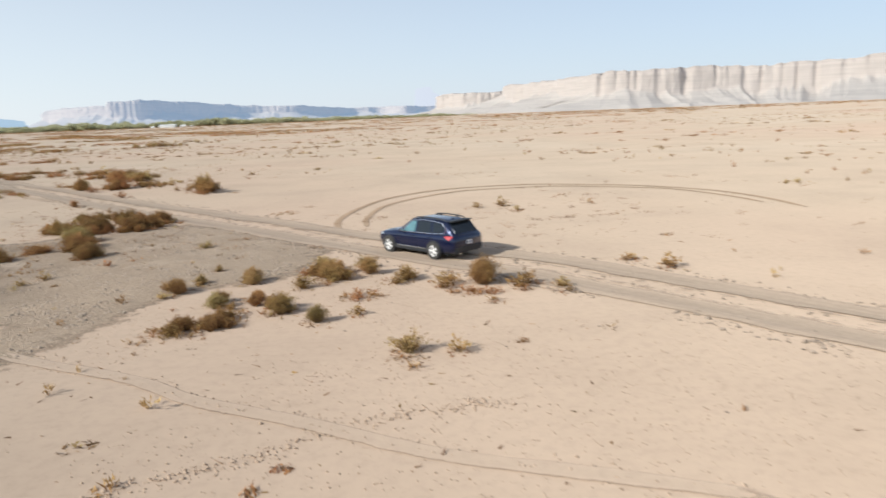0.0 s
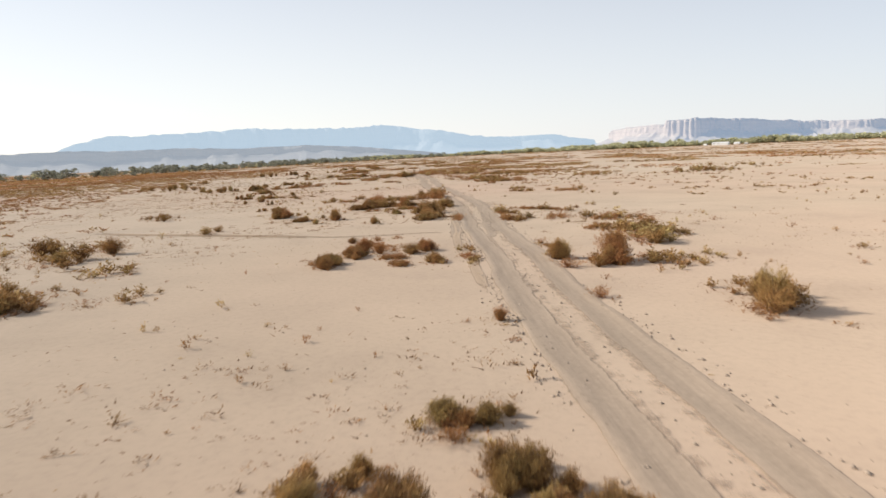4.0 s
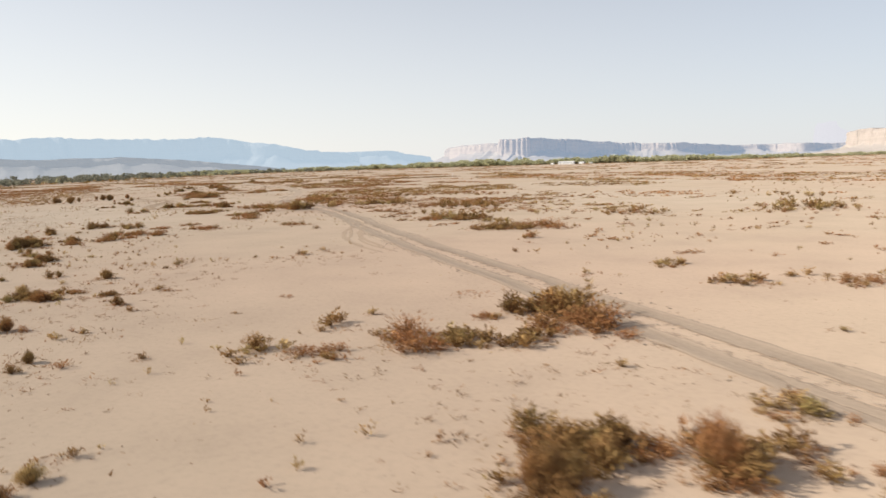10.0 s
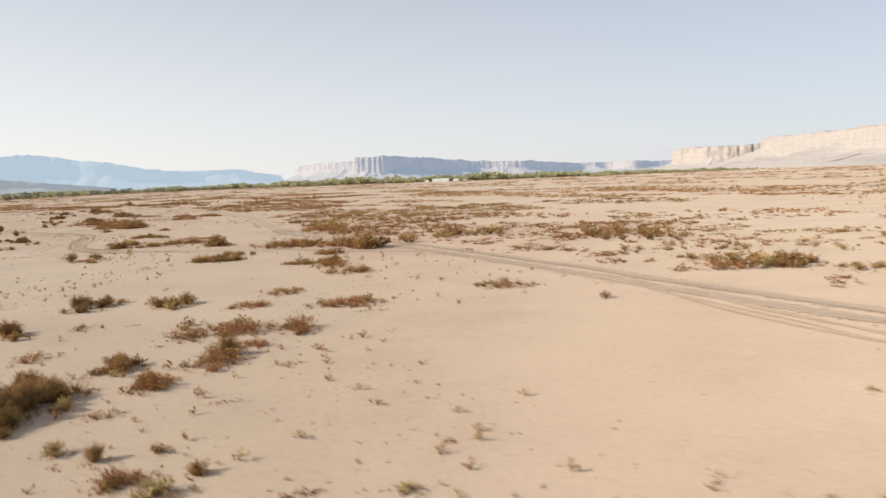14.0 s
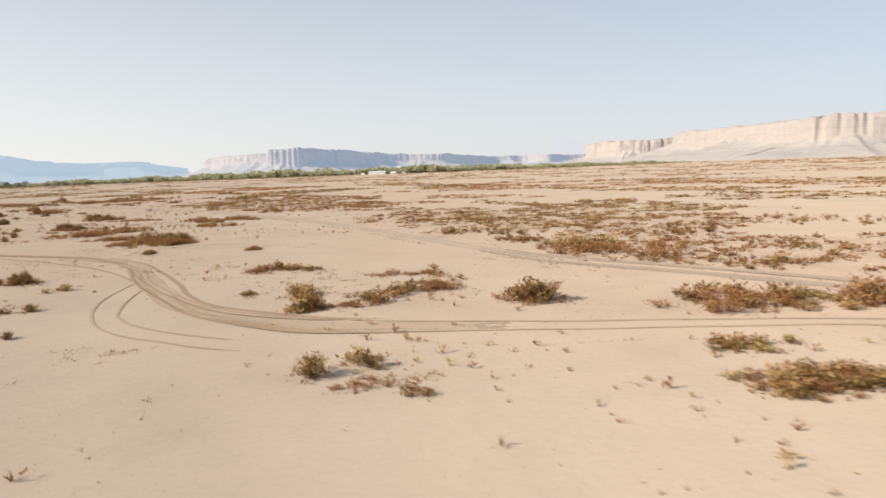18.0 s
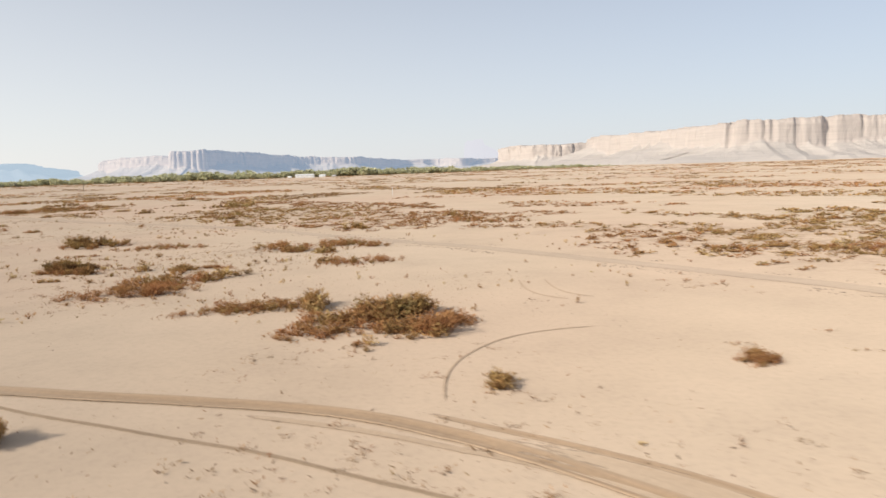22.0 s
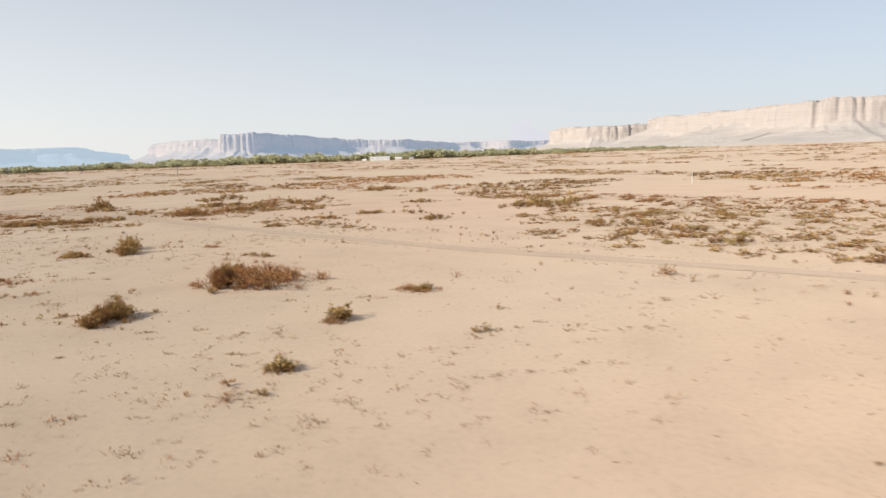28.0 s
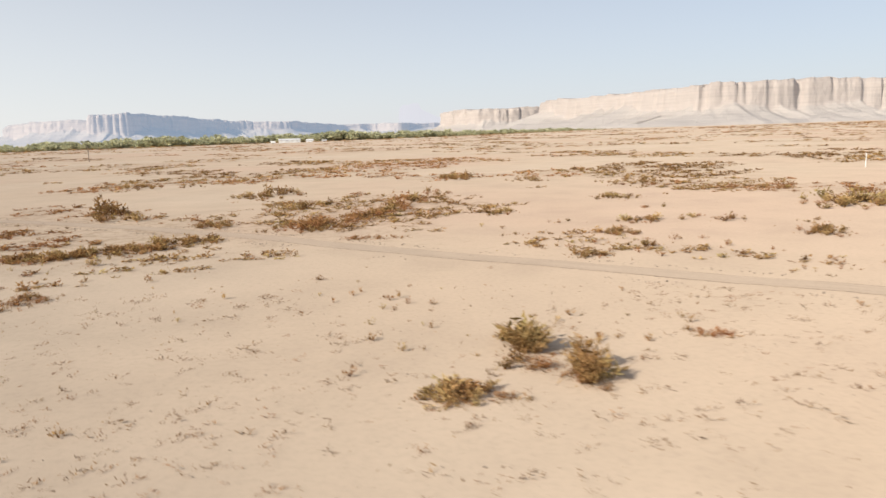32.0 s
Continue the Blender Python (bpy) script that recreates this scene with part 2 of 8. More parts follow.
def leaf_material(name, colour, tip, through_light=0.14):
    """Dry foliage: darker colour low in the plume, the lighter tip colour towards its end, each leaf a little
    different.
    """
    n = Nodes(name, 0.85)
    info = n.add("ShaderNodeNewGeometry").outputs["Random Per Island"]
    whole = n.add("ShaderNodeObjectInfo").outputs["Random"]
    hue = n.add("ShaderNodeAttribute")
    hue.attribute_name = "hue"
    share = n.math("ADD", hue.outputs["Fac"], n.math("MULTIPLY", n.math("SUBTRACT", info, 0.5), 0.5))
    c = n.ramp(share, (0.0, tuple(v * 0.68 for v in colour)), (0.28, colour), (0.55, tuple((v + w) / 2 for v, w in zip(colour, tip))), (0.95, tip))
    c = n.mix(1.0, c, n.ramp(whole, (0.0, 0.82), (1.0, 1.2)), "MULTIPLY")
    clump = n.ramp(n.noise(n.place(), 0.6, 3), (0.3, (0.86, 1.0, 0.92)), (0.7, (1.14, 0.98, 0.94)))
    n.colour(n.mix(1.0, c, clump, "MULTIPLY"))
    n.bsdf.inputs["Specular IOR Level"].default_value = 0.1
    soft = n.add("ShaderNodeBsdfTranslucent", Color=(*tip, 1))
    both = n.add("ShaderNodeMixShader", Fac=through_light)
    n.link(n.bsdf.outputs[0], both.inputs[1])
    n.link(soft.outputs[0], both.inputs[2])
    n.link(both.outputs[0], n.out.inputs[0])
    return n.mat


def rock_material(name, cap, cliff, talus, low, haze=0.0, haze_glow=(0.55, 0.64, 0.75)):
    """Bedded desert rock: a warm cap, a banded cliff, grey shale slopes. haze: share of glow that paints distance haze
    over the rock.
    """
    n = Nodes(name, 0.95)
    p = n.place()
    share = n.add("ShaderNodeAttribute")
    share.attribute_name = "rise"
    wavy = n.math("ADD", share.outputs["Fac"], n.math("MULTIPLY", n.math("SUBTRACT", n.noise(p, 0.012, 4, 0.6), 0.5), 0.16))
    c = n.ramp(wavy, (0.0, low), (0.22, talus), (0.47, talus), (0.56, cliff), (0.9, cliff), (0.95, cap))
    # sparse dark upright streaks paint the shade of crevices into the rock colour
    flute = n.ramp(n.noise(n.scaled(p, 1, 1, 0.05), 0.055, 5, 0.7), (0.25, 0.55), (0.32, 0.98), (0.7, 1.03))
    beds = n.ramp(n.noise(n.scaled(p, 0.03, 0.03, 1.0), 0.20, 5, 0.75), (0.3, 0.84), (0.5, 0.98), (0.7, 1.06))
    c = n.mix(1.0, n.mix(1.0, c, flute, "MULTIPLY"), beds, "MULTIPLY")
    n.colour(c)
    n.bump(n.noise(n.scaled(p, 1, 1, 0.25), 0.09, 6, 0.7), 0.8, 6.0)
    n.bsdf.inputs["Specular IOR Level"].default_value = 0.05
    # emission mixed over the rock imitates the haze of distance
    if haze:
        air = n.add("ShaderNodeEmission", Color=(*haze_glow, 1), Strength=0.9)
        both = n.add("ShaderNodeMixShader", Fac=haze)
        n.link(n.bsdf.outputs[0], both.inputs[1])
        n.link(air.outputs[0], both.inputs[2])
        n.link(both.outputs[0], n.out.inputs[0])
    return n.mat


M_SAND, M_GRAVEL = sand_material(), gravel_material()
M_ROAD = rut_material("packed_road", (0.375, 0.288, 0.212), 0.8)
M_OLD_ROAD = rut_material("old_road", (0.41, 0.318, 0.24), 0.5)
M_TRACE = rut_material("old_trace", (0.45, 0.35, 0.26), 0.2)
M_FAINT = rut_material("faint_driven_sand", (0.41, 0.29, 0.185), 0.5)
M_SWEPT = rut_material("thrown_sand", (0.375, 0.25, 0.148), 0.8)
M_RUT = rut_material("driven_sand", (0.33, 0.235, 0.15), 0.9)
M_CLOD = plain("dry_clods", (0.34, 0.265, 0.20), 0.95, vary=0.35, scale=3.0)
M_STEM = plain("dry_stems", (0.15, 0.10, 0.065), 0.9, vary=0.3, scale=12)
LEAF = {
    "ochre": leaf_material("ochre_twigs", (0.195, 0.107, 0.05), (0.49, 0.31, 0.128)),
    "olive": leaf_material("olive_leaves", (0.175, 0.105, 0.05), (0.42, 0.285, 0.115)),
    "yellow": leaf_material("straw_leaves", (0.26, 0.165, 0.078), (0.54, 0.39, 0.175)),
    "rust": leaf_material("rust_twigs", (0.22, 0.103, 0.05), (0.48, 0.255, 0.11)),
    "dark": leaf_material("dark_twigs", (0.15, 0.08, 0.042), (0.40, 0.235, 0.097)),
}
M_TREE = leaf_material("cottonwood_leaves", (0.44, 0.43, 0.28), (0.66, 0.64, 0.42), 0.26)
M_GREY_TREE = leaf_material("grey_green_leaves", (0.20, 0.20, 0.16), (0.38, 0.38, 0.30), 0.2)
# last two values: share and colour of the painted haze glow
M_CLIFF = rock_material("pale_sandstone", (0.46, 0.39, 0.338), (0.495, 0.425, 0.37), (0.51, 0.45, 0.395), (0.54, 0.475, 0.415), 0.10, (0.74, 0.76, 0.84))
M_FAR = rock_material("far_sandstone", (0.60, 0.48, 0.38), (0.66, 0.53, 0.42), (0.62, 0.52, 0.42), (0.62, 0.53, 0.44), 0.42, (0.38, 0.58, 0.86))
M_BLUE_HAZE = rock_material("distant_shale", (0.40, 0.38, 0.36), (0.42, 0.40, 0.38), (0.38, 0.37, 0.36), (0.42, 0.40, 0.37), 0.72, (0.60, 0.77, 0.93))
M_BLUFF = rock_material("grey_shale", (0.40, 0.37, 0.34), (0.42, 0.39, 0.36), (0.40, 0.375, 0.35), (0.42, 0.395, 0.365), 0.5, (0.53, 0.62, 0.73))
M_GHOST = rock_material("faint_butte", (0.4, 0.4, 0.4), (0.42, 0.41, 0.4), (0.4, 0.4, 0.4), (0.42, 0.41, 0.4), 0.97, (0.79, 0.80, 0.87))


# ---- mesh helpers ----
def mesh_from(name, verts, faces, materials, smooth=False):
    me = bpy.data.meshes.new(name)
    verts = np.asarray(verts, np.float32)
    faces = np.asarray(faces, np.int32)
    me.vertices.add(len(verts))
    me.vertices.foreach_set("co", verts.ravel())
    k = faces.shape[1]
    me.loops.add(faces.size)
    me.loops.foreach_set("vertex_index", faces.ravel())
    me.polygons.add(len(faces))
    me.polygons.foreach_set("loop_start", np.arange(0, faces.size, k, dtype=np.int32))
    me.update(calc_edges=True)
    if smooth:
        me.polygons.foreach_set("use_smooth", np.ones(len(faces), bool))
    for m in materials if isinstance(materials, (list, tuple)) else [materials]:
        me.materials.append(m)
    return me


def cover(me, values, name="cover"):
    layer = me.attributes.new(name, "FLOAT", "POINT")
    layer.data.foreach_set("value", np.asarray(values, np.float32).ravel())


def grid_faces(rows, cols, closed=False):
    i, j = np.meshgrid(np.arange(rows - 1), np.arange(cols if closed else cols - 1), indexing="ij")
    a, b = i * cols + j, i * cols + (j + 1) % cols
    return np.stack([a, b, b + cols, a + cols], -1).reshape(-1, 4)


def part(name, bm, material, parent, label="", smooth=False):
    me = bpy.data.meshes.new(name)
    bm.to_mesh(me)
    bm.free()
    me.materials.append(material)
    if smooth:
        for p in me.polygons:
            p.use_smooth = True
    ob = new(name, me)
    ob.parent = parent
    return tagged(ob, label)


# ---- the plain ----
def stretch(lo, hi, step, reach):
    """Even steps from lo to hi, then wider and wider ones out to reach on both sides."""
    inner, out, d = list(np.arange(lo, hi + 0.01, step)), [], step
    while sum(out) < reach:
        d *= 1.28
        out.append(d)
    far = np.cumsum(out)
    return np.array([*(lo - far[::-1]), *inner, *(hi + far)])


def curve_points(points, step):
    """A smooth line through the points, at even steps."""
    p = np.array(points, float)
    p = np.vstack([2 * p[0] - p[1], p, 2 * p[-1] - p[-2]])
    out = []
    for a, b, c, d in zip(p[:-3], p[1:-2], p[2:-1], p[3:]):
        n = max(2, int(np.hypot(*(c - b)) / step))
        t = np.linspace(0, 1, n, endpoint=False)[:, None]
        out.append(0.5 * (2 * b + (c - a) * t + (2 * a - 5 * b + 4 * c - d) * t**2 + (3 * b - a - 3 * c + d) * t**3))
    return np.vstack([*out, p[-2:-1]])


def track(name, points, half, profile, material, label, step=0.8, fade=4.0, lift=0.012, wobble=0.15):
    """A worn strip along a line. profile: rows of (share of the half width, height, wear) from side to side."""
    line = curve_points(points, step)
    tangent = np.gradient(line, axis=0)
    tangent /= np.hypot(*tangent.T)[:, None]
    side = np.stack([tangent[:, 1], -tangent[:, 0]], -1)
    along = np.r_[0, np.cumsum(np.hypot(*np.diff(line, axis=0).T))]
    line = line + side * (wobble * (vnoise(along / 5, along * 0, 31) - 0.5) * 2)[:, None]
    ends = np.clip(np.minimum(along, along[-1] - along) / fade, 0, 1)
    shares = np.array(profile, float)
    verts, wear, lanes = [], [], []
    for share, height, worn in shares:
        jag = half * (share + 0.10 * (vnoise(along / 1.3, along * 0 + share * 7, 3) - 0.5))
        xy = line + side * jag[:, None]
        z = ground_z(*xy.T) + lift + height * ends
        verts.append(np.column_stack([xy, z]))
        wear.append(worn * ends)
        lanes.append(jag)
    verts, wear = np.stack(verts, 1).reshape(-1, 3), np.stack(wear, 1).ravel()
    me = mesh_from(name, verts, grid_faces(len(line), len(shares)), material, True)
    cover(me, wear)
    cover(me, np.stack(lanes, 1), "lane")
    cover(me, np.repeat(along, len(shares)), "run")
    return tagged(new(name, me), label, "track", kind="structure")


ROAD_LINE = ((32, -6), (21, 6), (11.2, 16.9), (4.5, 24.9), (-0.6, 29.2), (-10.6, 38.9), (-21.2, 49.2), (-32.6, 60.3), (-38, 66.2), (-46.6, 74.4), (-59.5, 87.6), (-70, 98), (-91, 117), (-106, 130), (-123, 146.5), (-135, 158.3), (-150, 171.5), (-167, 185), (-178, 193), (-189, 206), (-204, 226.5), (-220, 245), (-232, 256.5), (-252, 276), (-270, 288.5), (-292, 304), (-319, 325), (-335, 338.3), (-352, 350.8), (-366, 359.5), (-410, 382))
ROAD = ((-1.0, 0.0, 0.0), (-0.93, 0.03, 0.6), (-0.84, 0.04, 0.5), (-0.74, 0.012, 0.85), (-0.60, 0.0, 1.0), (-0.44, 0.0, 0.95), (-0.30, 0.03, 0.36), (0.0, 0.025, 0.22), (0.30, 0.03, 0.36), (0.42, 0.0, 0.9), (0.58, 0.0, 1.0), (0.72, 0.012, 0.85), (0.82, 0.04, 0.5), (0.92, 0.03, 0.6), (1.0, 0.0, 0.0))
BAND = ((-1.0, 0.0, 0.0), (-0.65, 0.02, 0.6), (-0.45, 0.0, 0.85), (0.0, 0.03, 0.6), (0.45, 0.0, 0.85), (0.65, 0.02, 0.7), (1.0, 0.0, 0.0))
TWIN = ((-1.0, 0.0, 0.0), (-0.86, 0.02, 0.7), (-0.70, 0.0, 1.0), (-0.56, 0.02, 0.5), (-0.45, 0.0, 0.0), (0.45, 0.0, 0.0), (0.56, 0.02, 0.5), (0.70, 0.0, 1.0), (0.86, 0.02, 0.7), (1.0, 0.0, 0.0))
SINGLE = ((-1.0, 0.0, 0.0), (-0.5, 0.025, 0.7), (0.0, 0.0, 1.0), (0.5, 0.025, 0.7), (1.0, 0.0, 0.0))
track("dirt_road", ROAD_LINE[:20], 2.05, ROAD, M_ROAD, "worn grey-brown dirt road with two packed wheel ruts", fade=30)
track("dirt_road", ROAD_LINE[17:], 1.25, BAND, M_OLD_ROAD, "faint grey-brown dirt road across bare sand", fade=30, lift=0.008)
track("road_spur", ((-44, 69.5), (-52.6, 79), (-62, 90.5), (-72, 101)), 1.9, TWIN, M_ROAD, "second pair of wheel ruts beside the dirt road")
track("tyre_loop", ((-5.3, 35.6), (-6.0, 39.5), (-5.2, 44.5), (-3.3, 49.4), (0.9, 53.1), (7.5, 53.9), (13.6, 51.7), (18.2, 47.0), (20.0, 42.5), (20.4, 37.3)), 0.25, SINGLE, M_SWEPT, "wide curved tyre mark turned in bare sand", step=0.5, fade=2)
track("tyre_loop", ((-3.8, 36.0), (-4.4, 39.9), (-3.4, 45.4), (0.8, 50.9), (5.1, 52.0), (9.3, 51.9), (15.1, 49.2), (17.7, 45.6), (19.2, 39.6)), 0.22, SINGLE, M_SWEPT, "inner curved tyre mark turned in bare sand", step=0.5, fade=2)
FAINT_LINE = ((-14, 18.6), (-11.2, 17.3), (-7.5, 15.5), (-5.4, 14.0), (-2.7, 12.7), (-0.1, 11.3), (2.7, 10.2), (6, 9))
track("crumbled_track", FAINT_LINE, 0.3, SINGLE, M_TRACE, "old crumbled tyre mark in pale sand", step=0.4, fade=3)
track("cross_track", ((-80, 57), (-70, 60.8), (-62.6, 63.9), (-60.0, 64.6), (-58.2, 64.9), (-56.6, 65.3), (-55.0, 66.2), (-53.6, 67.7), (-52.0, 68.9), (-50.1, 70.9), (-48.1, 72.1)), 0.16, SINGLE, M_RUT, "thin dark crumbled track crossing to the road", step=0.4, fade=3)
track("cross_drift", ((-84, 56.5), (-76, 59.2), (-68, 61.8), (-63, 63.3), (-60, 64.2), (-57.6, 64.8), (-55.4, 65.6)), 0.75, BAND, M_SWEPT, "broad dark drift of brown sand beside a thin track", step=0.5, fade=6, lift=0.009)
track("verge_furrow", ((-66, 92), (-60.2, 85.2), (-52.6, 77.0), (-46.9, 70.9), (-41.3, 65.0), (-36.0, 60.2), (-31, 55)), 0.4, SINGLE, M_FAINT, "narrow furrow with dry clods beside the road")
track("tyre_arc", ((-108.2, 125.3), (-113.8, 129.9), (-118.7, 135.5), (-122.0, 141.0), (-123.4, 145.0)), 0.30, SINGLE, M_FAINT, "short curved tyre mark beside the road", fade=3)
track("tyre_arc", ((-105.7, 125.3), (-111.8, 130.4), (-117.1, 136.3), (-119.8, 140.8), (-121, 144.5)), 0.30, SINGLE, M_FAINT, "short curved tyre mark beside the road", fade=3)
track("drift_track", ((-133, 153), (-127.0, 149.8), (-122.7, 143.6), (-119.5, 139.2), (-114.6, 132.3), (-111.1, 128.3), (-107.0, 125.0), (-103, 122.6)), 0.85, TWIN, M_FAINT, "pair of tyre marks leaving the dirt road", fade=4)
BEND_OUT = ((-250, 202.5), (-240, 200.6), (-232.0, 198.9), (-226.3, 197.4), (-221.3, 195.3), (-216.6, 191.4), (-212.1, 186.1), (-209.1, 182.1), (-206.0, 178.3), (-203.6, 175.7), (-201.7, 173.8), (-198.7, 170.8), (-195.4, 168.6), (-191.5, 166.6), (-188.9, 166.0), (-184.1, 166.1), (-177.1, 166.7))
BEND_IN = ((-216.8, 192.3), (-212.4, 187.5), (-209.4, 183.3), (-206.6, 180.0), (-204.4, 177.5), (-202.3, 175.4), (-200.3, 173.6), (-197.2, 171.6), (-194.9, 170.4), (-191.3, 169.2), (-186.7, 168.6), (-182.9, 168.3))
BEND_CUT = ((-223, 197.4), (-218.0, 194.4), (-213.7, 190.9), (-208.6, 185.0), (-205.1, 180.6), (-202.4, 177.2), (-200.3, 174.8), (-198.6, 173.3), (-196.8, 172.2), (-194.8, 171.1), (-192.5, 170.1), (-189.9, 169.3), (-186, 168.9))
FURROW = ((-1.0, 0.0, 0.0), (-0.8, 0.05, 0.55), (-0.55, 0.02, 0.8), (-0.3, 0.0, 1.0), (0.1, 0.0, 0.9), (0.4, 0.02, 0.7), (0.7, 0.06, 0.9), (0.85, 0.07, 0.6), (1.0, 0.0, 0.0))
track("swept_track", BEND_OUT, 0.52, FURROW, M_SWEPT, "broad wheel furrow of thrown sand in a wide bend", step=0.5, fade=16)
track("swept_track", BEND_IN, 0.42, FURROW, M_SWEPT, "inner wheel furrow of thrown sand in a wide bend", step=0.5, fade=12)
track("thrown_sand", ((-222, 195.4), (-216.0, 191.8), (-211.0, 185.6), (-205.4, 178.3), (-199.8, 172.6), (-194.0, 169.0), (-189.0, 167.4), (-183, 167.2), (-176, 167.6)), 1.15, BAND, M_FAINT, "thrown brown sand between two wheel furrows", step=0.6, fade=8, lift=0.006)
for faint in (((-190, 166.2), (-184.1, 166.1), (-177.1, 166.7), (-168.6, 167.3), (-160, 167.4), (-146, 165.6)), ((-191, 169.1), (-186.7, 168.6), (-182.9, 168.3), (-174.3, 168.6), (-168.0, 168.8), (-158, 168.6), (-144, 165.8))):
    track("bend_track", faint, 0.20, SINGLE, M_FAINT, "faint wheel line leading into the sandy bend", step=0.5, fade=5)
track("bend_track", BEND_CUT, 0.26, SINGLE, M_SWEPT, "narrow tyre mark cutting inside the sandy bend", step=0.5, fade=4)
track("bend_track", ((-229, 197.2), (-224.5, 195.8), (-220.2, 193.6), (-218.0, 192.3), (-216.1, 190.6), (-214.6, 188.9)), 0.22, SINGLE, M_FAINT, "faint tyre mark beside the sandy bend", step=0.5, fade=3)
track("tyre_arc", ((-209.6, 184), (-208.6, 179.5), (-207.3, 175.2), (-205.9, 172.2), (-204.2, 169.6), (-202.0, 167.0), (-199.3, 165.0), (-196.8, 163.9), (-194.2, 163.0), (-190, 162.2)), 0.13, SINGLE, M_FAINT, "thin curved tyre mark in bare sand", step=0.4, fade=4)
track("tyre_arc", ((-208.0, 184.5), (-206.6, 178.6), (-205.0, 174.2), (-203.4, 171.0), (-201.9, 169.1), (-200.4, 167.7), (-198.2, 166.3), (-195.4, 165.0), (-191.5, 164)), 0.13, SINGLE, M_FAINT, "thin curved tyre mark in bare sand", step=0.4, fade=4)
track("thin_track", ((-250, 203.5), (-242, 200.6), (-235.3, 197.6), (-231.9, 196.1), (-229.0, 194.8), (-226.3, 193.6), (-221.7, 191.4), (-217.7, 188.9), (-214.6, 186.4), (-210.8, 183.4), (-208.5, 181.2)), 0.13, SINGLE, M_RUT, "single narrow dark wheel line on the sand", step=0.5, fade=2)
track("thin_track", ((-221.0, 196.7), (-221.3, 200.0), (-221.0, 202.3), (-220.2, 204.3), (-218.6, 206.6), (-216.1, 208.2), (-212.8, 208.9)), 0.07, SINGLE, M_FAINT, "narrow curling wheel line on the sand", step=0.4, fade=3)
for bow in (((-216.5, 223.2), (-216.1, 219.6), (-215.2, 217.2), (-213.6, 215.6)), ((-214.7, 222.9), (-214.2, 219.5), (-213.3, 217.4), (-212.0, 216.2))):
    track("tyre_arc", bow, 0.09, SINGLE, M_FAINT, "short curved tyre mark in sand", step=0.4, fade=1.2)


# ---- the grey wash ----
WASH = ((-48, 24), (-40, 27.5), (-34.8, 30.6), (-31, 33.2), (-26.4, 34.3), (-22, 35.6), (-18, 37.6), (-14.9, 40.2), (-11.6, 37.4), (-7.7, 33.4), (-5.1, 30.2), (-5.6, 25.7), (-9.3, 24.0), (-10.1, 21.9), (-10.7, 19.6), (-11.2, 17.2), (-14, 14), (-20, 12.5), (-29, 13), (-38, 15), (-46, 18))


def edge_distance(x, y, polygon):
    """How far inside (+) or outside (-) of a polygon the places lie."""
    p, best, inside = np.array(polygon, float), np.full(x.shape, 1e9), np.zeros(x.shape, bool)
    for (x0, y0), (x1, y1) in zip(p, np.roll(p, -1, 0)):
        ex, ey = x1 - x0, y1 - y0
        t = np.clip(((x - x0) * ex + (y - y0) * ey) / (ex * ex + ey * ey), 0, 1)
        best = np.minimum(best, np.hypot(x - x0 - t * ex, y - y0 - t * ey))
        crosses = (y0 > y) != (y1 > y)
        inside ^= crosses & (x < ex * (y - y0) / (ey if ey else 1e-9) + x0)
    return np.where(inside, best, -best)


def island(x, y):
    """Clear sand within the wash."""
    a = 1 - np.hypot((x + 27.5) / 4.2, (y - 28.6) / 2.1)
    b = 1 - np.hypot((x + 13.6 + 0.5 * (y - 20)) / 1.5, (y - 20.2) / 1.0)
    return np.maximum(a, b)


def grey_wash():
    xs, ys = np.arange(-50, -3, 0.5), np.arange(11, 43, 0.5)
    gx, gy = np.meshgrid(xs, ys, indexing="ij")
    inside = edge_distance(gx, gy, WASH)
    rough = 0.05 * vnoise(gx / 0.9, gy / 0.9, 44)
    verts = np.stack([gx, gy, ground_z(gx, gy) + 0.008 + np.clip(inside, 0, 1) * rough], -1).reshape(-1, 3)
    me = mesh_from("gravel_wash", verts, grid_faces(len(xs), len(ys))[:, ::-1], M_GRAVEL, True)
    cover(me, np.clip(0.5 + inside / 3.0, 0, 1.1) * np.clip(1.0 - 0.6 * np.clip(island(gx, gy) + 0.25 + 0.9 * (fnoise(gx / 2.2, gy / 2.2, 47) - 0.5), 0, 1), 0, 1))
    tagged(new("gravel_wash", me), "grey dried mud and gravel of a shallow wash", "ground", kind="structure")


grey_wash()


